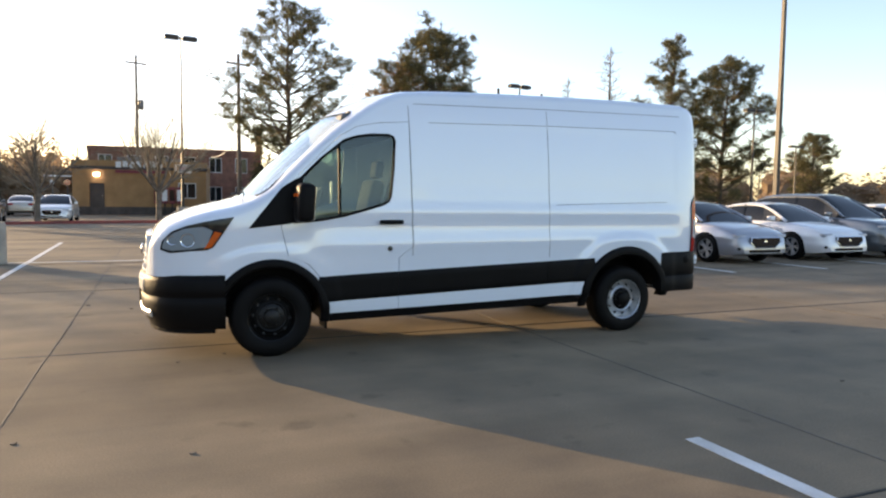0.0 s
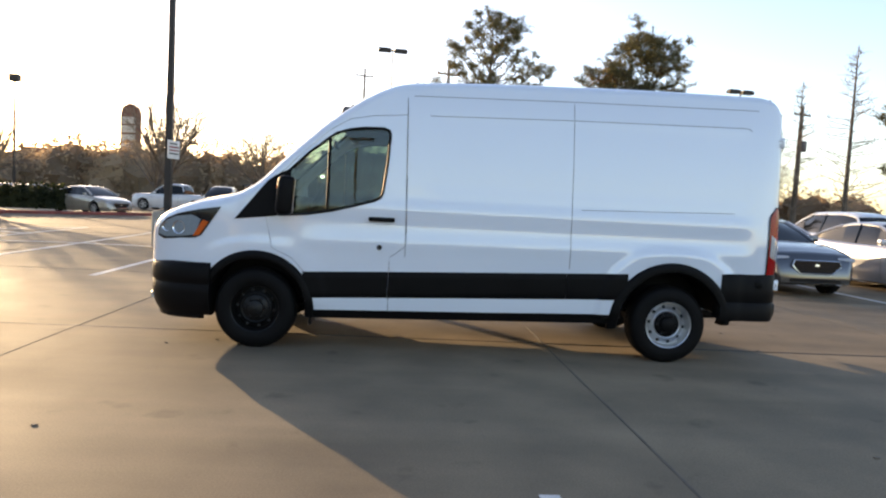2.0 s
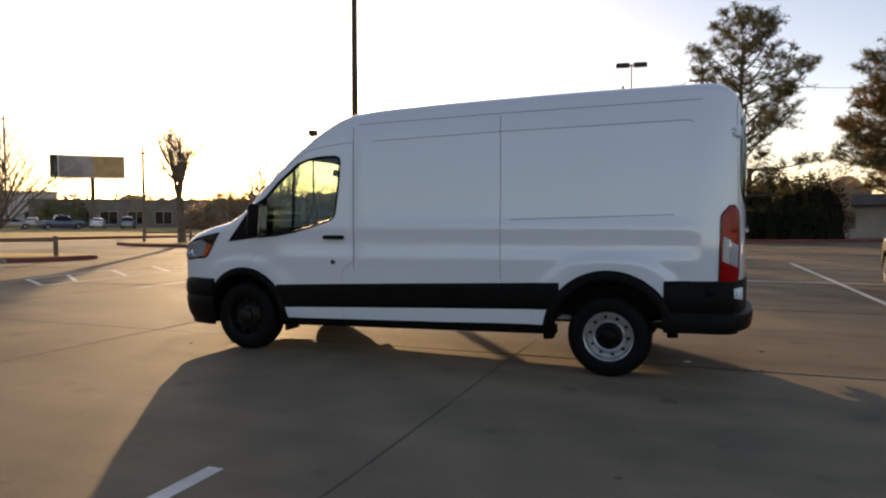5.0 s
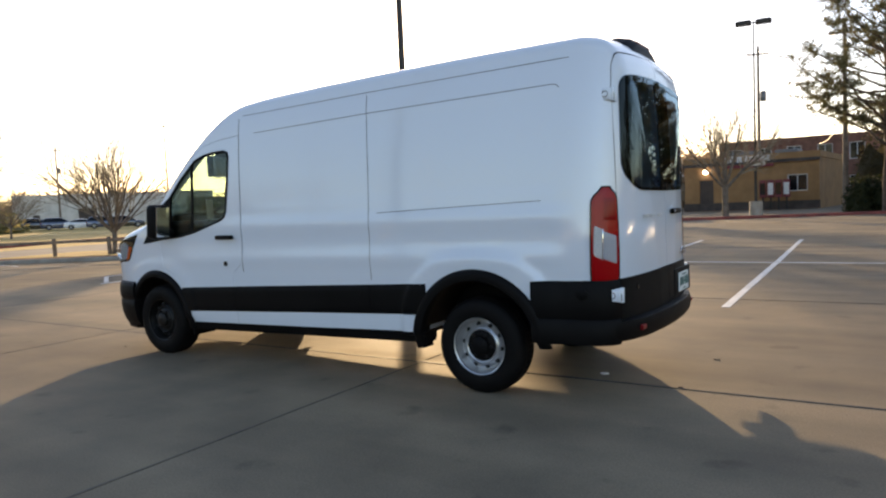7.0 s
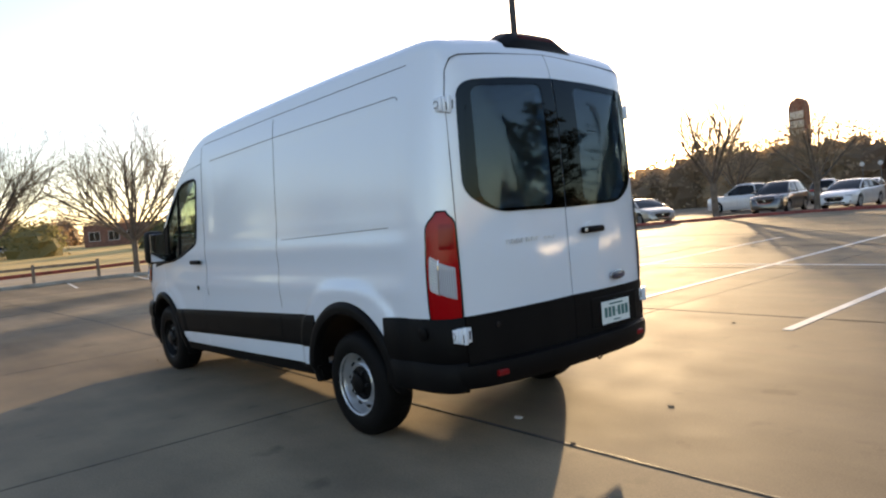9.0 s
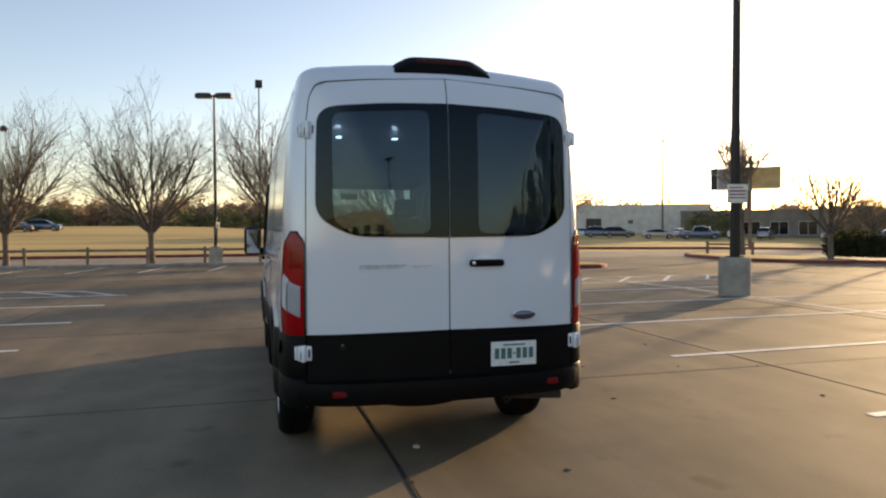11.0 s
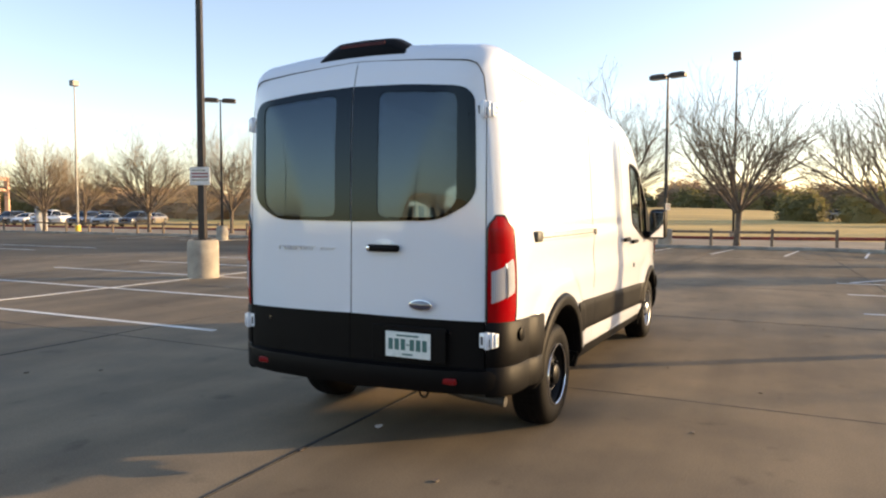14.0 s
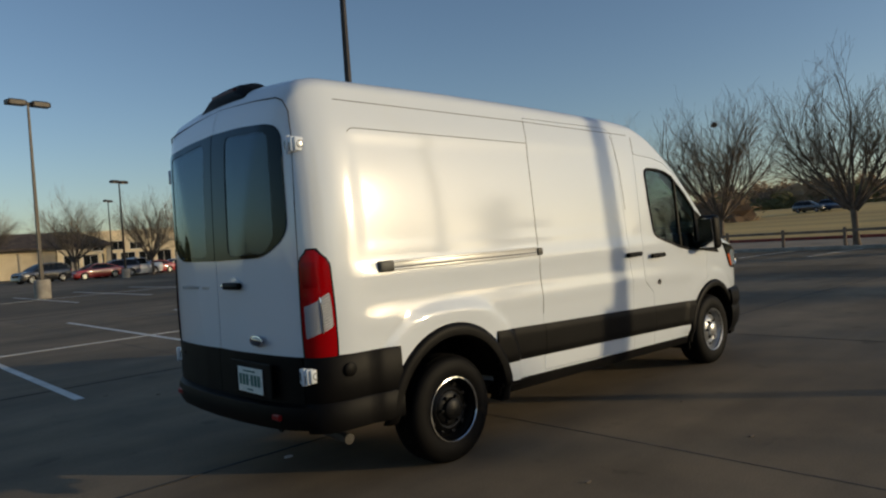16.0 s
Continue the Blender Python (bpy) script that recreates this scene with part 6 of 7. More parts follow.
thicket("hedge", [(-22.5 + 0.7 * i, 29.2 + 0.25 * i, 0.0, 0.7, 0.7, 1.35) for i in range(9)], M["hedge"], "dark hedge beside the far parking lot", 15, 300, 0.15)
thicket("shrub", [(-89, 12, rise(-89, 12) - 0.2, 3.5, 3.5, 5.0), (-91, 5, rise(-91, 5) - 0.2, 3, 3, 4.4)], M["scrub_green"], "round evergreen trees across the grass", 17, 700, 0.35)

# ---------------------------------------------------------------- parked cars (each points along its own +x)
CAR = {
    "sedan": dict(L=4.75, W=0.90, belt=[(-2.375, 0.62), (-2.34, 0.86), (-2.2, 0.97), (-1.75, 1.02), (-1.0, 0.98), (0.9, 0.95), (1.15, 0.94), (1.7, 0.86), (2.1, 0.75), (2.3, 0.62), (2.375, 0.45)],
                  cab=[(-1.85, 1.00), (-1.35, 1.22), (-0.85, 1.38), (-0.30, 1.435), (0.15, 1.42), (0.60, 1.27), (1.22, 0.95)], axle=(-1.42, 1.43), R=0.335),
    "coupe": dict(L=4.70, W=0.925, belt=[(-2.35, 0.60), (-2.32, 0.84), (-2.2, 0.95), (-1.8, 1.0), (-1.0, 0.97), (0.7, 0.95), (1.0, 0.955), (1.6, 0.90), (2.0, 0.82), (2.25, 0.70), (2.35, 0.48)],
                  cab=[(-1.95, 0.99), (-1.45, 1.19), (-0.95, 1.335), (-0.45, 1.385), (-0.05, 1.37), (0.38, 1.23), (0.90, 0.97)], axle=(-1.40, 1.45), R=0.345),
    "suv": dict(L=4.70, W=0.93, belt=[(-2.35, 0.60), (-2.33, 0.95), (-2.25, 1.08), (-1.7, 1.10), (-1.0, 1.08), (0.9, 1.06), (1.15, 1.05), (1.7, 1.0), (2.1, 0.93), (2.28, 0.78), (2.35, 0.5)],
                cab=[(-2.24, 1.08), (-2.05, 1.40), (-1.8, 1.62), (-1.0, 1.70), (0.0, 1.69), (0.45, 1.52), (1.18, 1.06)], axle=(-1.35, 1.42), R=0.36),
    "pickup": dict(L=5.6, W=0.97, belt=[(-2.8, 0.7), (-2.79, 1.12), (-2.7, 1.15), (-0.9, 1.15), (0.0, 1.12), (1.1, 1.12), (1.9, 1.10), (2.5, 1.04), (2.72, 0.85), (2.8, 0.5)],
                   cab=[(-0.95, 1.12), (-0.85, 1.55), (-0.65, 1.80), (0.0, 1.85), (0.45, 1.82), (0.75, 1.62), (1.35, 1.12)], axle=(-1.75, 1.85), R=0.39),
}


def car(kind, paint, x, y, turn, label, group="parked cars", z=0.0):
    C = CAR[kind]
    W, top, cab = C["W"], curve_of(C["belt"]), curve_of(C["cab"])
    x0, x1 = C["belt"][0][0], C["belt"][-1][0]
    c0, c1 = C["cab"][0][0], C["cab"][-1][0]
    ends = curve_of([(x0, 0.80), (x0 + 0.12, 0.92), (x0 + 0.5, 0.98), (0, 1.0), (x1 - 0.8, 0.985), (x1 - 0.35, 0.93), (x1 - 0.12, 0.84), (x1, 0.70)])
    low = curve_of([(x0, 0.36), (x0 + 0.4, 0.22), (0, 0.19), (x1 - 0.4, 0.20), (x1, 0.26)])
    t = thing("car", label, "car", group, m=pose(x, y, z, 0, 0, turn))
    arch = C["R"] + 0.055

    def w_at(px, pz):
        k = (pz - 0.2) / (top(px) - 0.2 + 1e-6)
        wide = curve_of([(0, 0.90), (0.25, 0.985), (0.55, 1.0), (0.75, 0.985), (1, 0.93)])(min(max(k, 0), 1))
        y = W * ends(px) * wide
        y -= 0.012 * math.exp(-((pz - 0.52) / 0.05) ** 2)
        for a in C["axle"]:
            d = math.hypot(px - a, pz - C["R"])
            y += 0.015 * (1 - step(arch + 0.01, arch + 0.12, d))
        return y

    rings = []
    n = 60
    for i in range(n + 1):
        u = i / n
        px = x0 + (x1 - x0) * (u + 0.10 * math.sin(2 * math.pi * u) / (2 * math.pi) * -1)
        zt, zb = top(px), low(px)
        half = [(0, zb)]
        for k in range(14):
            zz = zb + (zt - 0.05 - zb) * k / 13
            half.append((w_at(px, zz), zz))
        ye = half[-1][0]
        half += [(ye - 0.02, zt - 0.018), (ye - 0.06, zt), (ye * 0.6, zt + 0.02), (0, zt + 0.03)]
        rings.append([(px, a, b) for a, b in half] + [(px, -a, b) for a, b in half[-2:0:-1]])
    wells = Mb()
    for a in C["axle"]:
        for s in (-1, 1):
            wells.lathe([(arch, 0.55), (arch, 1.3)], pose(a, 0, C["R"], -90 * s, 0, 0), 28)
    me = carve(mesh_of("body", Mb().rings(rings), None), [wells])
    body = part("body", finish(me, M[paint], 40), None, t, paint.replace("car", "") + " painted body")
    part("underside", Mb().box(x0 + 0.3, -W * 0.7, 0.2, x1 - 0.3, W * 0.7, 0.5), M["dark"], t)

    def cab_half(px, grow_by=0.0):
        zt = cab(px)
        zb = min(top(px), zt) - 0.03
        wb = w_at(px, top(px) - 0.06) - 0.06
        ht = max(zt - zb, 0.001)
        wt = wb - 0.42 * min(ht, 0.60)
        return [(wb + grow_by, zb), (wb - 0.10 * (wb - wt) + grow_by, zb + 0.1 * ht), (wt + 0.05 + grow_by, zt - 0.10 * ht), (wt - 0.01, zt - 0.02 * ht + grow_by), (wt * 0.5, zt + 0.012 + grow_by), (0, zt + 0.018 + grow_by)]

    rings = []
    for i in range(31):
        px = c0 + (c1 - c0) * i / 30
        h = cab_half(px)
        rings.append([(px, a, b) for a, b in h] + [(px, -a, b) for a, b in h[-2::-1]])
    part("glasshouse", Mb().rings(rings), M["window_dark"], t, "dark tinted car windows", True, 40)
    zt_max = max(v for _, v in C["cab"])
    r0 = [p for p, v in C["cab"] if v > zt_max - 0.10]
    rings = []
    for i in range(17):
        px = r0[0] - 0.08 + (r0[-1] - r0[0] + 0.22) * i / 16
        h = cab_half(px, 0.008)[2:]
        inner = [(a, b - 0.025) for a, b in h]
        rings.append([(px, a, b) for a, b in h] + [(px, -a, b) for a, b in h[-2::-1]] + [(px, -a, b) for a, b in inner[:-1]] + [(px, a, b) for a, b in inner[::-1]])
    part("roof", Mb().rings(rings), M[paint], t, "", True, 40)
    for s in (-1, 1):
        for pts in ([c1 - 0.03, r0[-1] + 0.10], [c0 + 0.05, r0[0] - 0.06]):
            a, b = pts
            line = []
            for k in range(6):
                px = a + (b - a) * k / 5
                h = cab_half(px)
                line.append((px, s * (h[2][0] * 0.75 + h[3][0] * 0.25), h[2][1] * 0.7 + h[3][1] * 0.3))
            part("pillar", Mb().tube(line, 0.035, 6), M[paint], t, "", True)
        px = (c0 + c1) / 2 + 0.05
        h = cab_half(px)
        part("door_pillar", Mb().tube([(px + 0.05, s * (h[0][0] + 0.002), h[0][1] + 0.02), (px, s * (h[1][0] + 0.002), h[1][1]), (px - 0.04, s * (h[2][0] + 0.002), h[2][1])], 0.025, 5), M["gloss_black"], t)
        for dx in (px + 0.05, px + 1.0, px - 0.85):
            part("door_seam", Mb().tube([(dx, s * (w_at(dx, z0) + 0.001), z0) for z0 in np.linspace(0.27, top(dx) - 0.05, 8)], 0.004, 4), M["seam"], body)
        part("door_handle", Mb().add(*soft_box(px - 0.06, s * (w_at(px, 0.80)) - 0.012, 0.79, px + 0.10, s * (w_at(px, 0.80)) + 0.022, 0.815, 0.008, 1)), M[paint], t)
        part("mirror", Mb().add(*soft_box(c1 - 0.42, min(s * (W + 0.0), s * (W + 0.17)), top(c1 - 0.4) + 0.02, c1 - 0.27, max(s * W, s * (W + 0.17)), top(c1 - 0.4) + 0.14, 0.03, 2)), M[paint], t, "", True)
        hz = top(x1 - 0.30) - 0.12
        lamp = part("head_lamp", Mb().add(*soft_box(x1 - 0.34, min(s * 0.45, s * (W * 0.86)), hz - 0.03, x1 - 0.10, max(s * 0.45, s * (W * 0.86)), hz + 0.055, 0.03, 2)), M["clear_lens"], t, "clear swept head lamp", True)
        part("fog_lamp", Mb().add(*soft_box(x1 - 0.16, min(s * 0.55, s * 0.74), 0.33, x1 - 0.05, max(s * 0.55, s * 0.74), 0.40, 0.02, 1)), M["gloss_black"], t)
        tz = top(x0 + 0.1) - 0.12
        part("tail_lamp", Mb().add(*soft_box(x0 - 0.01, min(s * 0.45, s * W * 0.86), tz - 0.06, x0 + 0.12, max(s * 0.45, s * W * 0.86), tz + 0.05, 0.02, 1)), M["red_lens"], t)
    gz = top(x1 - 0.12) - 0.05
    g = part("grille", Mb().rings([[(px, yy * sc, zz) for yy, zz in ((-0.42, gz), (-0.46, gz - 0.10), (-0.30, gz - 0.24), (0.30, gz - 0.24), (0.46, gz - 0.10), (0.42, gz))] for px, sc in ((x1 - 0.12, 1.0), (x1 + 0.012, 0.97))]), M["gloss_black"], t, "dark grille with a bright frame")
    part("grille_frame", Mb().tube([(x1 + 0.012, yy, zz) for yy, zz in ((-0.42, gz), (-0.455, gz - 0.10), (-0.30, gz - 0.235), (0.30, gz - 0.235), (0.455, gz - 0.10), (0.42, gz), (-0.42, gz))], 0.012, 6), M["chrome"], g)
    part("badge", Mb().lathe([(0, 0), (0.055, 0), (0.05, 0.01), (0, 0.012)], pose(x1 + 0.012, 0, gz - 0.09, 0, 90, 0) @ Matrix.Diagonal((0.5, 1, 1, 1)), 16), M["chrome"], g)
    part("air_intake", Mb().add(*soft_box(x1 - 0.12, -0.50, 0.265, x1 + 0.006, 0.50, 0.36, 0.02, 1)), M["gloss_black"], t)
    R = C["R"]
    for a in C["axle"]:
        for s in (-1, 1):
            m = pose(a, s * (W - 0.01), R, -90 * s, 0, 0)
            w = part("wheel", Mb().lathe([(R * 0.66, -0.01), (R * 0.8, 0.004), (R - 0.015, -0.012), (R, -0.04), (R, -0.19), (R * 0.66, -0.21)], m, 36, True), M["rubber"], t, "", True, 50)
            part("rim_barrel", Mb().lathe([(R * 0.67, 0.0), (R * 0.67, -0.02), (R * 0.60, -0.09), (0, -0.10), (0, -0.14), (R * 0.66, -0.15)], m, 32, True), M["steel_black"], w, "", True, 40)
            sp = Mb()
            for k in range(10):
                am = m @ pose(0, 0, 0, 0, 0, 36 * k + (7 if k % 2 else -7))
                sp.add(*soft_box(-0.017, 0.02, -0.05, 0.017, R * 0.66, -0.012, 0.006, 1, am))
            sp.lathe([(R * 0.68, 0.002), (R * 0.68, -0.03), (R * 0.63, -0.02), (R * 0.63, 0.0)], m, 32, True)
            sp.lathe([(0.055, -0.05), (0.055, -0.006), (0, -0.004)], m, 16)
            part("rim", sp, M["steel_silver"], w, "silver alloy rim")
    return t


coupe = car("coupe", "graphite", 6.95, 7.15, -90, "dark grey metallic coupe parked nose out in a stall")
sed = car("sedan", "silver", 10.2, 7.1, -90, "silver sedan parked nose out beside a dark coupe")
wht = car("sedan", "carwhite", 13.0, 7.1, -90, "white sedan parked nose out in the row")
slt = car("suv", "slate", 15.3, 7.2, -90, "slate grey sport utility car in the row")
copy_thing(wht, pose(18.0, 7.2, 0, 0, 0, -90))
copy_thing(sed, pose(9.9, 12.9, 0, 0, 0, 90))
wsuv = car("suv", "carwhite", 12.6, 12.9, 90, "white sport utility car parked tail to tail")
copy_thing(slt, pose(20.7, 12.9, 0, 0, 0, 90))
copy_thing(coupe, pose(23.3, 7.2, 0, 0, 0, -90))
dsuv = car("suv", "black", -11.2, 35.2, -84, "black sport utility car parked by the red kerb", "cars in the far lot", rise(-11.2, 35.2))
wsed = car("sedan", "carwhite", -7.85, 36.0, -90, "white sedan parked by the red kerb", "cars in the far lot", rise(-7.85, 36.0))
champ = car("sedan", "champagne", -16.9, 30.6, -30, "pale gold sedan parked beside the kerb", "cars in the far lot", rise(-16.9, 30.6))
pick = car("pickup", "carwhite", -15.9, 41.5, 172, "white pickup truck in the far lot", "cars in the far lot", rise(-15.9, 41.5))
redc = car("sedan", "red", -15.5, -66, 10, "red sedan parked before the store", "cars by the stores", rise(-15.5, -66))
bluc = car("suv", "blue", -91.8, 46.8, 62, "dark blue sport utility car by the far drive", "cars in the far lot", rise(-91.8, 46.8))
dpick = car("pickup", "blue", -76, 60, 62, "dark blue pickup truck by the far drive", "cars in the far lot", rise(-76, 60))
for src, x, y, a in ((dsuv, -14.2, 50, 100), (champ, -11.9, 51.5, 95), (champ, -24.5, 40, 60), (wsed, -28, 44, 80), (dsuv, -33, 47, 70), (champ, -84.1, 62.5, 131), (dsuv, -81, 65.1, 131), (wsed, -78, 67.7, 131), (bluc, -75, 70.3, 131), (wsed, -69, 75.5, 131), (champ, -66, 78.1, 131), (wsed, -60, 83.4, 131), (dsuv, -57, 86, 131), (wsed, -54, 88.6, 131),
                     (wsed, -97.5, 40.5, 62), (champ, -95.6, 42.6, 62), (dsuv, -93.7, 44.7, 62), (wsed, -89.9, 48.9, 62), (bluc, -88, 51, 62), (dsuv, -86.1, 53.1, 62), (champ, -80, 56, 62),
                     (dsuv, -106, -33.2, 80), (bluc, -108, -30.2, 86), (champ, -96, 10, 80),
                     (dsuv, -10.5, -64, 20), (pick, -20.5, -70, 15), (redc, -23.5, -73, 10), (champ, -27, -76, 20), (wsed, -31, -80, 20), (redc, -34, -84, 10), (bluc, -17.8, -68, 0), (dsuv, -39, -88, 10),
                     (wsed, -48.5, -106, 20), (dsuv, -47.6, -100.5, 24), (champ, -48.4, -95.8, 20), (bluc, -47.9, -91, 22), (dsuv, -48.6, -86.5, 18), (wsed, -48, -82, 25), (pick, -47.5, -76.8, 22), (bluc, -48.4, -72, 20), (champ, -48, -67.5, 24), (dsuv, -48.2, -63, 20), (redc, -57, -99, 20), (wsed, -57.5, -90, 20), (dsuv, -57, -80, 20), (champ, -57.6, -71, 20), (wsed, -64, -58, 30), (bluc, -68, -53, 30)):
    copy_thing(src, pose(x, y, rise(x, y), 0, 0, a))

# ---------------------------------------------------------------- buildings
def block(mb, x0, y0, x1, y1, z0, z1):
    return mb.box(x0, y0, z0, x1, y1, z1)


def building(name, label, m, w, d, h, wall, openings=(), parapet=0.35, roof="roof_dark", category="building"):
    """A flat-roofed house: front along local x at y = 0, facing -y; openings: (x, z, width, height, kind)."""
    t = thing(name, label, category, m=m)
    cuts = [Mb().box(x - ww / 2, -0.5, z, x + ww / 2, 0.15, z + hh) for x, z, ww, hh, kind in openings]
    me = mesh_of("wall", Mb().box(-w / 2, 0, -0.3, w / 2, d, h), None)
    if cuts:
        me = carve(me, cuts)
    wob = part("wall", finish(me, M[wall], 20), None, t)
    part("roof", Mb().box(-w / 2 + 0.25, 0.25, h, w / 2 - 0.25, d - 0.25, h + 0.06), M[roof], t)
    for a in ((-w / 2 - 0.06, -0.06, w / 2 + 0.06, 0.22), (-w / 2 - 0.06, d - 0.22, w / 2 + 0.06, d + 0.06), (-w / 2 - 0.06, 0.22, -w / 2 + 0.22, d - 0.22), (w / 2 - 0.22, 0.22, w / 2 + 0.06, d - 0.22)):
        part("parapet", Mb().box(a[0], a[1], h + 0.001, a[2], a[3], h + parapet), M[wall], t)
    for x, z, ww, hh, kind in openings:
        if kind == "door":
            dr = part("door", Mb().box(x - ww / 2 + 0.03, 0.08, z + 0.02, x + ww / 2 - 0.03, 0.13, z + hh - 0.03), M["door_dark"], t, "dark steel door")
            part("handle", Mb().add(*soft_box(x + ww * 0.33, 0.03, z + 1.0, x + ww * 0.38, 0.08, z + 1.12, 0.01, 1)), M["chrome"], dr)
        else:
            wd = part("window", Mb().box(x - ww / 2 + 0.04, 0.10, z + 0.04, x + ww / 2 - 0.04, 0.12, z + hh - 0.04), M["window_dark"], t)
            fr = Mb()
            for q in ((x - ww / 2, z, x - ww / 2 + 0.06, z + hh), (x + ww / 2 - 0.06, z, x + ww / 2, z + hh), (x - ww / 2 + 0.06, z, x + ww / 2 - 0.06, z + 0.06), (x - ww / 2 + 0.06, z + hh - 0.06, x + ww / 2 - 0.06, z + hh), (x - 0.025, z + 0.06, x + 0.025, z + hh - 0.06)):
                fr.box(q[0], 0.06, q[1], q[2], 0.098, q[3])
            part("frame", fr, M["sign_white"], wd)
    return t


rest = building("restaurant", "ochre stucco restaurant with dark parapet and drive-through menus", pose(-3.9, 50.3, 0.30, 0, 0, -5), 9.4, 13, 3.35, "stucco",
                [(-3.05, 0, 1.05, 2.1, "door"), (3.3, 1.0, 1.3, 1.2, "window")], 0.45)
part("cornice", Mb().box(-4.78, -0.14, 3.12, 4.78, -0.062, 3.35), M["roof_dark"], rest, "dark cornice band")
for k in range(7):
    part("sign_letter", Mb().add(*soft_box(-1.72 + 0.48 * k, -0.17, 3.28 + (0.05 if k % 2 else 0), -1.35 + 0.48 * k, -0.145, 3.72 + (0.05 if k % 2 else 0), 0.01, 2)), M["sign_white"], rest, "plain white block in place of a letter")
part("sign_strip", Mb().box(-1.75, -0.165, 2.88, 1.75, -0.002, 3.08), M["maroon"], rest)
part("plinth", Mb().box(-4.75, -0.05, -0.28, 4.75, -0.002, 0.32), M["roof_dark"], rest, "dark band along the wall foot")
for k in range(4):
    mp_ = part("menu_board", Mb().add(*soft_box(1.0 + 0.52 * k, -1.1, 0.6, 1.46 + 0.52 * k, -0.95, 1.85, 0.04, 1)), M["maroon"], rest, "dark red drive-through menu board")
    part("menu_panel", Mb().box(1.05 + 0.52 * k, -1.112, 0.8, 1.41 + 0.52 * k, -1.102, 1.65), M["sign_white"] if k % 2 else M["window_dark"], mp_)
    part("menu_foot", Mb().box(1.18 + 0.52 * k, -1.07, -0.3, 1.28 + 0.52 * k, -0.98, 0.6), M["pole"], mp_)
lampm, lnt, lb = mat_nodes("lit wall lamp")
lb.inputs["Emission Color"].default_value, lb.inputs["Emission Strength"].default_value = (1, 0.93, 0.8, 1), 9
part("wall_lamp", Mb().add(*soft_box(-3.22, -0.22, 2.62, -2.88, -0.005, 2.82, 0.04, 2)), lampm, rest, "lit wall lamp")
part("awning_arm", Mb().box(-6.5, -0.35, 2.50, -4.702, -0.22, 2.60), M["sign_white"], rest, "pale clearance bar beside the drive-through")
part("roof_unit", Mb().add(*soft_box(-2.2, 4, 3.4, -0.3, 6, 4.3, 0.05, 1)), M["pole_grey"], rest)
part("roof_unit", Mb().add(*soft_box(1.2, 3, 3.4, 2.8, 5, 4.2, 0.05, 1)), M["pole_grey"], rest)
sign = thing("yellow_sign", "tall narrow sign with a yellow panel on a post", "sign", m=pose(4.9, 50.5, 0, 0, 0, -10))
part("post", Mb().box(-0.08, -0.08, 0, 0.08, 0.08, 5.6), M["maroon"], sign)
part("panel", Mb().add(*soft_box(-0.28, -0.12, 4.9, 0.28, 0.12, 7.0, 0.06, 2)), M["stucco"], sign)
brk = building("brick_building", "two-storey brown brick building behind the restaurant", pose(-0.8, 66, 0, 0, 0, 0), 16, 10, 5.7, "brick", [(x, z, 1.2, 1.5, "window") for x in (-6.5, -4, -1.5, 1, 3.5, 6) for z in (1.0, 3.9)], 0.5)
house = thing("pale_house", "pale single-storey hall with a dark pitched roof", "house", m=pose(21.5, 46.5, 0, 0, 0, -12))
hw, hd, he, hr = 13.0, 9.0, 2.9, 5.6
part("wall", Mb().rings([[(-hw / 2, y, -0.2), (hw / 2, y, -0.2), (hw / 2, y, he), (0, y, hr), (-hw / 2, y, he)] for y in (0, hd)]), M["white_wall"], house)
for s in (-1, 1):
    part("roof", Mb().rings([[(s * (hw / 2 + 0.5), y, he - 0.12), (s * (hw / 2 + 0.5), y, he + 0.03), (0, y, hr + 0.18), (0, y, hr + 0.02)] for y in (-0.5, hd + 0.5)]), M["roof_dark"], house)
for x in (-4.6, -2.4, 2.6, 4.8):
    wd = part("window", Mb().box(x - 0.55, -0.03, 0.9, x + 0.55, -0.003, 2.1), M["window_dark"], house)
    part("frame", Mb().box(x - 0.63, -0.06, 2.1, x + 0.63, -0.003, 2.2).box(x - 0.63, -0.06, 0.82, x + 0.63, -0.003, 0.9).box(x - 0.63, -0.05, 0.9, x - 0.55, -0.003, 2.1).box(x + 0.55, -0.05, 0.9, x + 0.63, -0.003, 2.1), M["sign_white"], wd)
part("wing_wall", Mb().box(-8.9, 0.3, -0.2, -hw / 2 - 0.003, 5.0, 2.15), M["white_wall"], house)
part("wing_roof", Mb().rings([[(x, -0.2, 2.151), (x, -0.2, 2.28), (x, 2.6, 3.1), (x, 5.4, 2.28), (x, 5.4, 2.151)] for x in (-9.2, -hw / 2 - 0.52)]), M["roof_dark"], house)
part("porch_roof", Mb().rings([[(-6.5, -2.2, 2.35), (-6.5, -0.01, 3.0), (-6.5, -0.01, 3.15), (-6.5, -2.3, 2.5)], [(0.5, -2.2, 2.35), (0.5, -0.01, 3.0), (0.5, -0.01, 3.15), (0.5, -2.3, 2.5)]]), M["roof_dark"], house)
for x in (-6.3, -4.0, -1.7, 0.3):
    part("porch_post", Mb().add(*soft_box(x - 0.1, -2.1, -0.1, x + 0.1, -1.9, 2.42, 0.02, 1)), M["white_wall"], house)

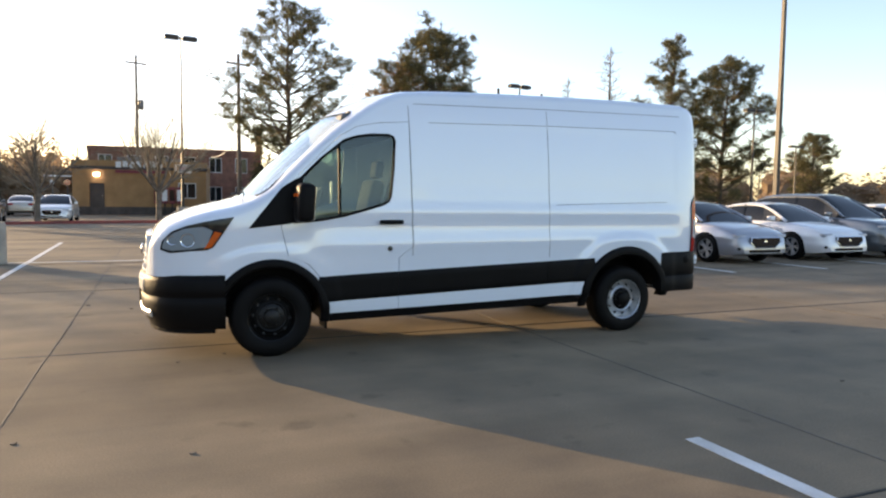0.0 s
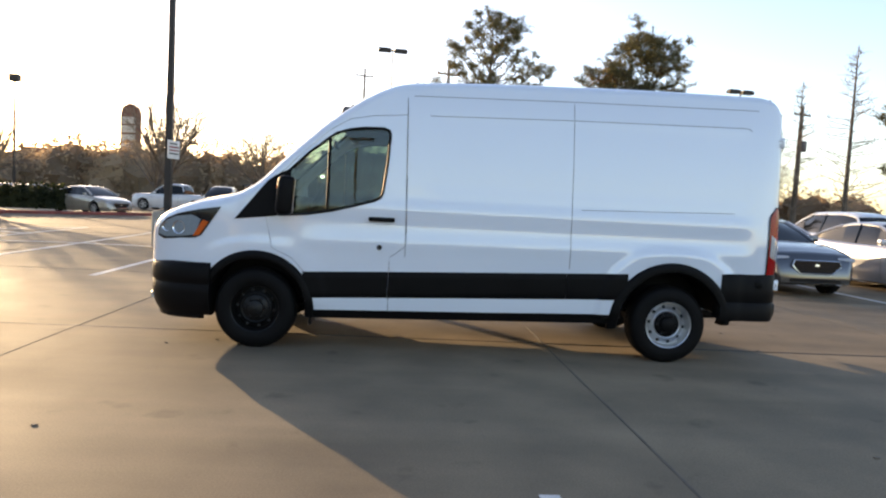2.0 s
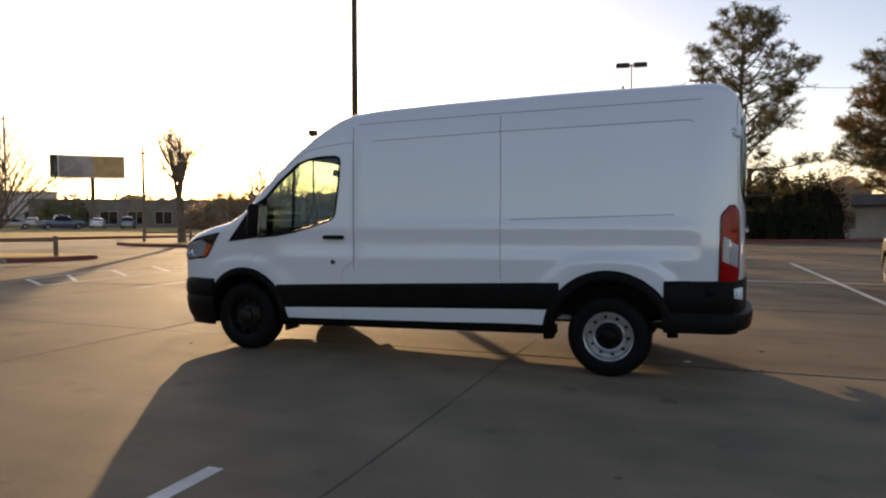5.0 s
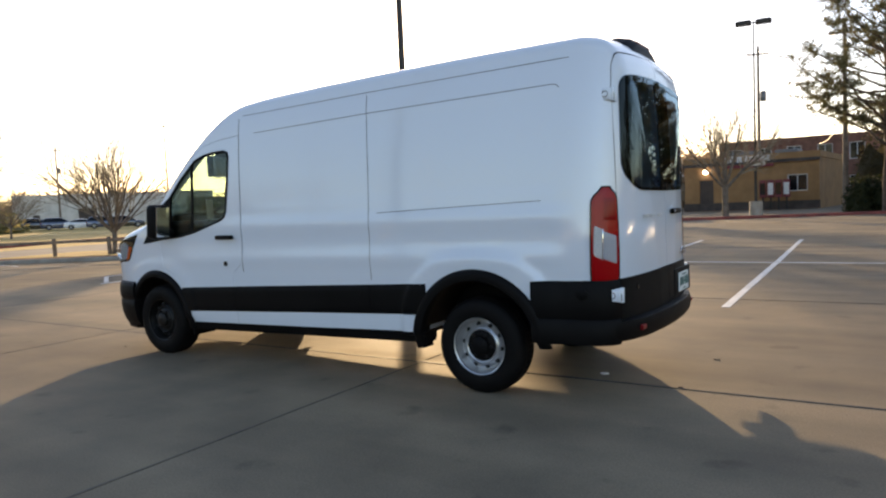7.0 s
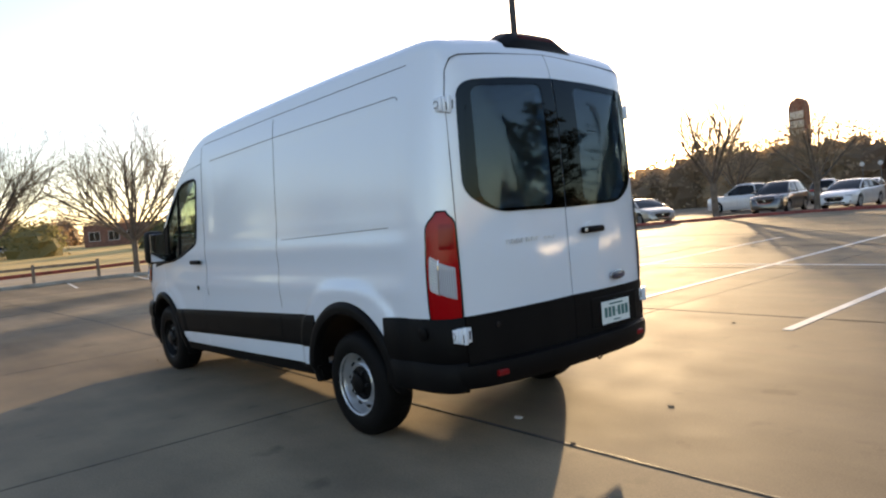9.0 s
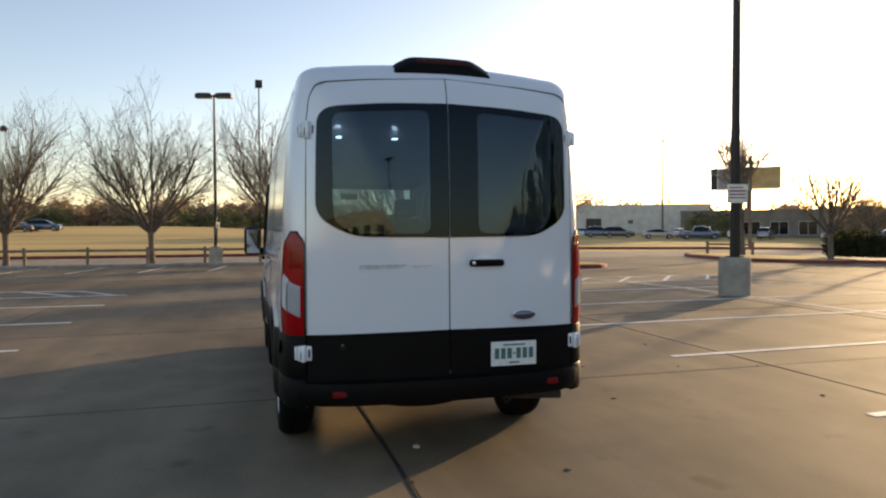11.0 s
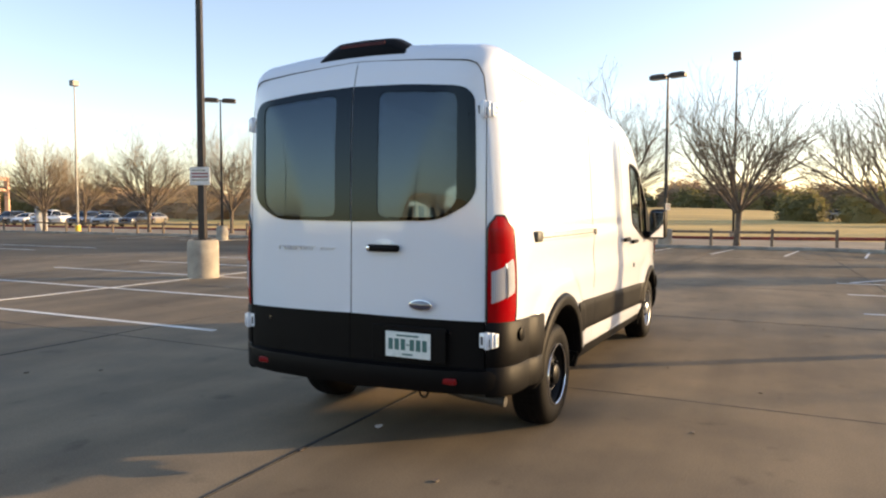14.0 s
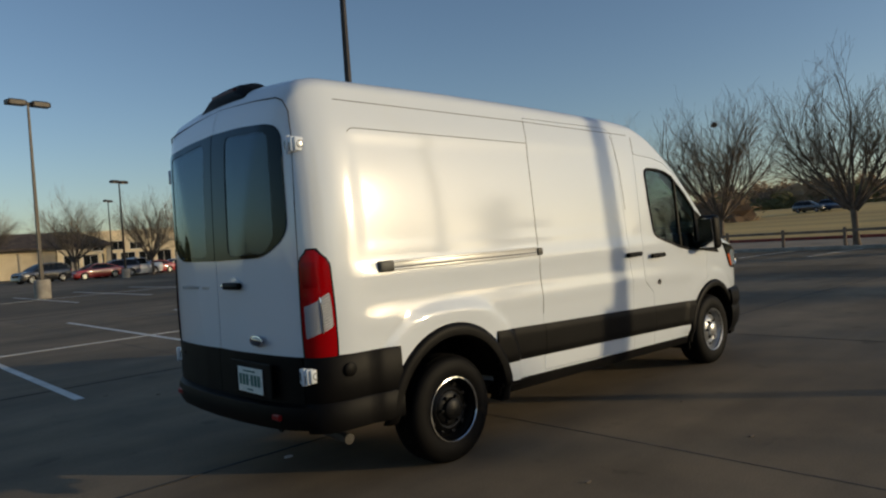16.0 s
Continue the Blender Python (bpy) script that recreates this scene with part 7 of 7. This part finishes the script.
pyl = thing("pylon_sign", "tall brown sign tower with pale boards and an arched top", "sign", m=pose(-97.7, 250, 0, 0, 0, -15))
pyl.scale = (2.09, 2.09, 2.09)
part("panel", Mb().rings([[(-1.6, y, 6.4), (1.6, y, 6.4), (1.6, y, 13.2), (1.2, y, 14.3), (0, y, 14.9), (-1.2, y, 14.3), (-1.6, y, 13.2)] for y in (-0.6, 0.6)]), M["brick"], pyl)
for k in range(4):
    part("board", Mb().add(*soft_box(-1.3, -0.75, 6.9 + 1.5 * k, 1.3, -0.602, 8.1 + 1.5 * k, 0.03, 1)), M["white_wall"], pyl)
for s in (-1.0, 1.0):
    part("leg", Mb().add(*soft_box(s - 0.45, -0.45, -0.1, s + 0.45, 0.45, 6.4, 0.04, 1)), M["brick"], pyl)

bb = thing("billboard", "large two-sided billboard on a steel post", "billboard", m=pose(-114, 100, -0.3, 0, 0, 42))
bb.scale = (1.18, 1.18, 1.4)
part("post", Mb().tube([(0, 0, -0.2), (0, 0, 7.2)], 0.35, 12), M["pole"], bb, "", True)
pb = part("panel", Mb().add(*soft_box(-5.2, -0.9, 7.1, 5.2, -0.6, 10.4, 0.05, 1)), M["sign_white"], bb)
part("poster", Mb().box(-5.0, -0.93, 7.3, 0.2, -0.903, 10.2), M["poster_grey"], pb)
part("poster", Mb().box(0.2, -0.93, 7.3, 5.0, -0.903, 10.2), M["poster"], pb)
part("panel", Mb().add(*soft_box(-6.6, 0.6, 7.2, 3.8, 0.9, 10.5, 0.05, 1)), M["pole"], bb)
part("catwalk", Mb().box(-5.4, -1.5, 6.9, 5.4, -0.9, 7.0), M["pole"], bb)

building("warehouse", "long pale warehouse with a flat roof", pose(-112, 68.5, 0.3, 0, 0, 56), 33, 18, 5.6, "white_wall", [(-13, 0.3, 1.1, 2.1, "door"), (-5, 0.3, 3.0, 3.0, "door"), (2, 2.2, 1.0, 0.8, "window"), (12, 0.3, 1.1, 2.1, "door")], 0.3)
building("office_building", "flat-roofed brown brick office building beyond the far lot", pose(-54, 113, 0, 0, 0, 14), 18, 10, 6.6, "brick", [(x, z, 1.4, 1.3, "window") for x in (-7, -4.2, -1.4, 1.4, 4.2, 7) for z in (1.0, 4.2)], 0.5)
building("shop_row", "long row of low shops behind the parked cars", pose(-78, 82, 0, 0, 0, 41), 40, 12, 3.8, "drab_wall", [(x, 0.5, 2.6, 2.1, "window") for x in range(-17, 19, 4)], 0.7)
building("brick_shop", "low red brick shop across the grass", pose(-113, 28.5, 0.9, 0, 0, 76), 11, 9, 3.0, "brick", [(x, 0.7, 1.6, 1.5, "window") for x in (-4, -1.2, 1.6, 4.2)], 0.3)
store = building("store", "big tan store with a tall glazed entrance", pose(-38, -124, 0, 0, 0, 158), 44, 18, 6.2, "tan_wall", [(x, 0.4, 2.4, 2.4, "window") for x in (-9, -6, -3, 0, 3, 6, 9)] + [(-4.5, 3.3, 2.2, 1.2, "window"), (-1.5, 3.3, 2.2, 1.6, "window"), (1.5, 3.3, 2.2, 1.2, "window")], 0.6)
can = thing("canopy_building", "tan bank with a dark hipped canopy roof", "building", m=pose(-15.5, -92, 0, 0, 0, 165))
part("wall", Mb().box(-8, 0, -0.1, 3, 8, 3.4), M["tan_wall"], can)
part("roof", Mb().rings([[(-9, -1, 3.401), (9.5, -1, 3.401), (9.5, 9, 3.401), (-9, 9, 3.401)], [(-9, -1, 3.7), (9.5, -1, 3.7), (9.5, 9, 3.7), (-9, 9, 3.7)], [(-5, 3, 5.6), (5.5, 3, 5.6), (5.5, 5, 5.6), (-5, 5, 5.6)]]), M["roof_dark"], can)
for x, y in ((5, -0.5), (9, -0.5), (5, 8.4), (9, 8.4)):
    part("column", Mb().add(*soft_box(x - 0.35, y - 0.35, -0.1, x + 0.35, y + 0.35, 3.4, 0.03, 1)), M["tan_wall"], can)
building("far_store", "long pale store beyond the east side of the lot", pose(110, 0, 0, 0, 0, -90), 90, 20, 4.6, "tan_wall", [(x, 0.4, 3.0, 2.6, "window") for x in range(-36, 37, 6)], 0.6)

kiosk = thing("kiosk", "narrow blue and white kiosk beside the fence", "kiosk", m=pose(-31.2, -54.2, rise(-31.2, -54.2), 0, 0, 60))
part("body", Mb().add(*soft_box(-0.42, -0.42, -0.05, 0.42, 0.42, 1.95, 0.04, 2)), M["sign_white"], kiosk)
part("door", Mb().add(*soft_box(-0.36, -0.45, 0.05, 0.36, -0.425, 1.80, 0.01, 1)), M["kiosk_blue"], kiosk, "bright blue door panel")
part("roof", Mb().add(*soft_box(-0.47, -0.47, 1.951, 0.47, 0.47, 2.10, 0.05, 2)), M["sign_white"], kiosk)
portal = thing("portal_frame", "square terracotta frame before the shops", "portal", m=pose(-62, -110, 0, 0, 0, 30))
for x in (-1.5, 1.5):
    part("post", Mb().add(*soft_box(x - 0.3, -0.3, -0.1, x + 0.3, 0.3, 7.0, 0.03, 1)), M["terracotta"], portal)
for z in (4.6, 6.4):
    part("beam", Mb().add(*soft_box(-1.2, -0.2, z, 1.2, 0.2, z + 0.5, 0.03, 1)), M["terracotta"], portal)

for x, y, a, lab in ((-9.95, 44, 170, "round white sign on a thin post"), (-9.1, 44.5, 170, "white sign on a thin post")):
    t = thing("road_sign", lab, "sign", "small road signs", m=pose(x, y, 0, 0, 0, a))
    part("post", Mb().tube([(0, 0, 0), (0, 0, 2.3)], 0.03, 6), M["pole_grey"], t)
    part("plate", Mb().lathe([(0, 0), (0.15, 0), (0.15, 0.01), (0, 0.012)], pose(0, 0.045, 2.3, -90, 0, 0), 20), M["sign_white"], t)
t = thing("stop_sign", "red eight-sided stop sign on a thin post", "sign", "small road signs", m=pose(-8.4, 46.0, 0, 0, 0, 170))
part("post", Mb().tube([(0, 0, 0), (0, 0, 2.4)], 0.03, 6), M["pole_grey"], t)
part("plate", Mb().lathe([(0, 0), (0.22, 0), (0.22, 0.01), (0, 0.012)], pose(0, 0.045, 2.3, -90, 0, 22.5), 8), M["red"], t)

# leaf scraps and stains on the concrete
def scrap(x, y, s, mat, label):
    mb = Mb().rings([[(x + s * math.cos(a) * (1 + 0.3 * math.sin(3 * a)), y + s * 0.7 * math.sin(a), z) for a in np.linspace(0, 2 * math.pi, 9)[:-1]] for z in (0.001, 0.008)])
    tagged(part("leaf_scrap", mb, mat), label, "litter", "scraps on the concrete")


scrap(2.52, -0.10, 0.035, M["sign_white"], "small pale scrap lying on the concrete")
rnd = random.Random(12)
for _ in range(26):
    scrap(rnd.uniform(-4, 8), rnd.uniform(-6, 6), rnd.uniform(0.012, 0.03), M["bark"], "small dry leaf scrap on the concrete")

# ---------------------------------------------------------------- concrete slabs
S = 4.572
X0, Y0, GX, GY = 0.88, -0.30, 0.003, 0.010
sm = Mb()
hx, hy = S / 2 - GX, S / 2 - GY
sm.rings([[(a * hx, b * hy, -0.12) for a, b in ((-1, -1), (1, -1), (1, 1), (-1, 1))], [(a * hx, b * hy, -0.006) for a, b in ((-1, -1), (1, -1), (1, 1), (-1, 1))],
          [(a * (hx - 0.002), b * (hy - 0.006), 0.0) for a, b in ((-1, -1), (1, -1), (1, 1), (-1, 1))]])
slab = mesh_of("slab", sm, M["concrete"])
rnd = random.Random(44)
far = Mb()
cells = [(X0 + S * (i + 0.5), Y0 + S * (k + 0.5)) for i in range(-7, 24) for k in range(-27, 25)]
cells = [c for c in cells if c[0] - S / 2 > -32.0]
near = {c for c in cells if abs(c[0] - 0) < 31 and -27 < c[1] < 27}
for x, y in cells:
    if (x, y) in near:
        o = part("slab", slab, None, lot)
        o.location = (x, y, rise(x, y) + rnd.uniform(-0.002, 0.0015))
        if -21.9 < x < -8.3:
            o.rotation_euler = (0, -math.atan(0.24 / 13.716), 0)
    else:
        far.add([(p[0] + x, p[1] + y, p[2] + rise(p[0] + x, y)) for p in sm.v], sm.f)
tagged(part("far_slabs", far, M["concrete"], lot), "", "", kind="stuff")


# tarred sealant in the joints, uneven and a little proud of the slabs
def sealant(ax, ay, bx, by, w, seed, mat="joint"):
    rs = random.Random(seed)
    n = max(2, int(math.hypot(bx - ax, by - ay) / 0.16))
    d = Vector((bx - ax, by - ay)).normalized()
    nx, ny = -d.y, d.x
    rings = []
    for i in range(n + 1):
        x, y = ax + (bx - ax) * i / n, ay + (by - ay) * i / n
        j = 0.004 * math.sin(i * 0.31 + seed) + rs.uniform(-0.0025, 0.0025)
        h = w * rs.uniform(0.36, 0.62)
        z = rise(x, y)
        rings.append([(x + nx * (j + o), y + ny * (j + o), z + q) for o, q in ((-h, -0.01), (-h, 0.0022), (0, 0.0035), (h, 0.0022), (h, -0.01))])
    return tagged(part("joint_sealant", Mb().rings(rings), M[mat], lot), kind="stuff")


for k in range(-4, 5):
    sealant(-20.0, Y0 + S * k, 24.0, Y0 + S * k, 0.024 if k == 0 else 0.012, 60 + k)
for k in range(-5, 6):
    sealant(X0 + S * k, -16.0, X0 + S * k, 20.0, 0.015, 80 + k, "joint_worn")
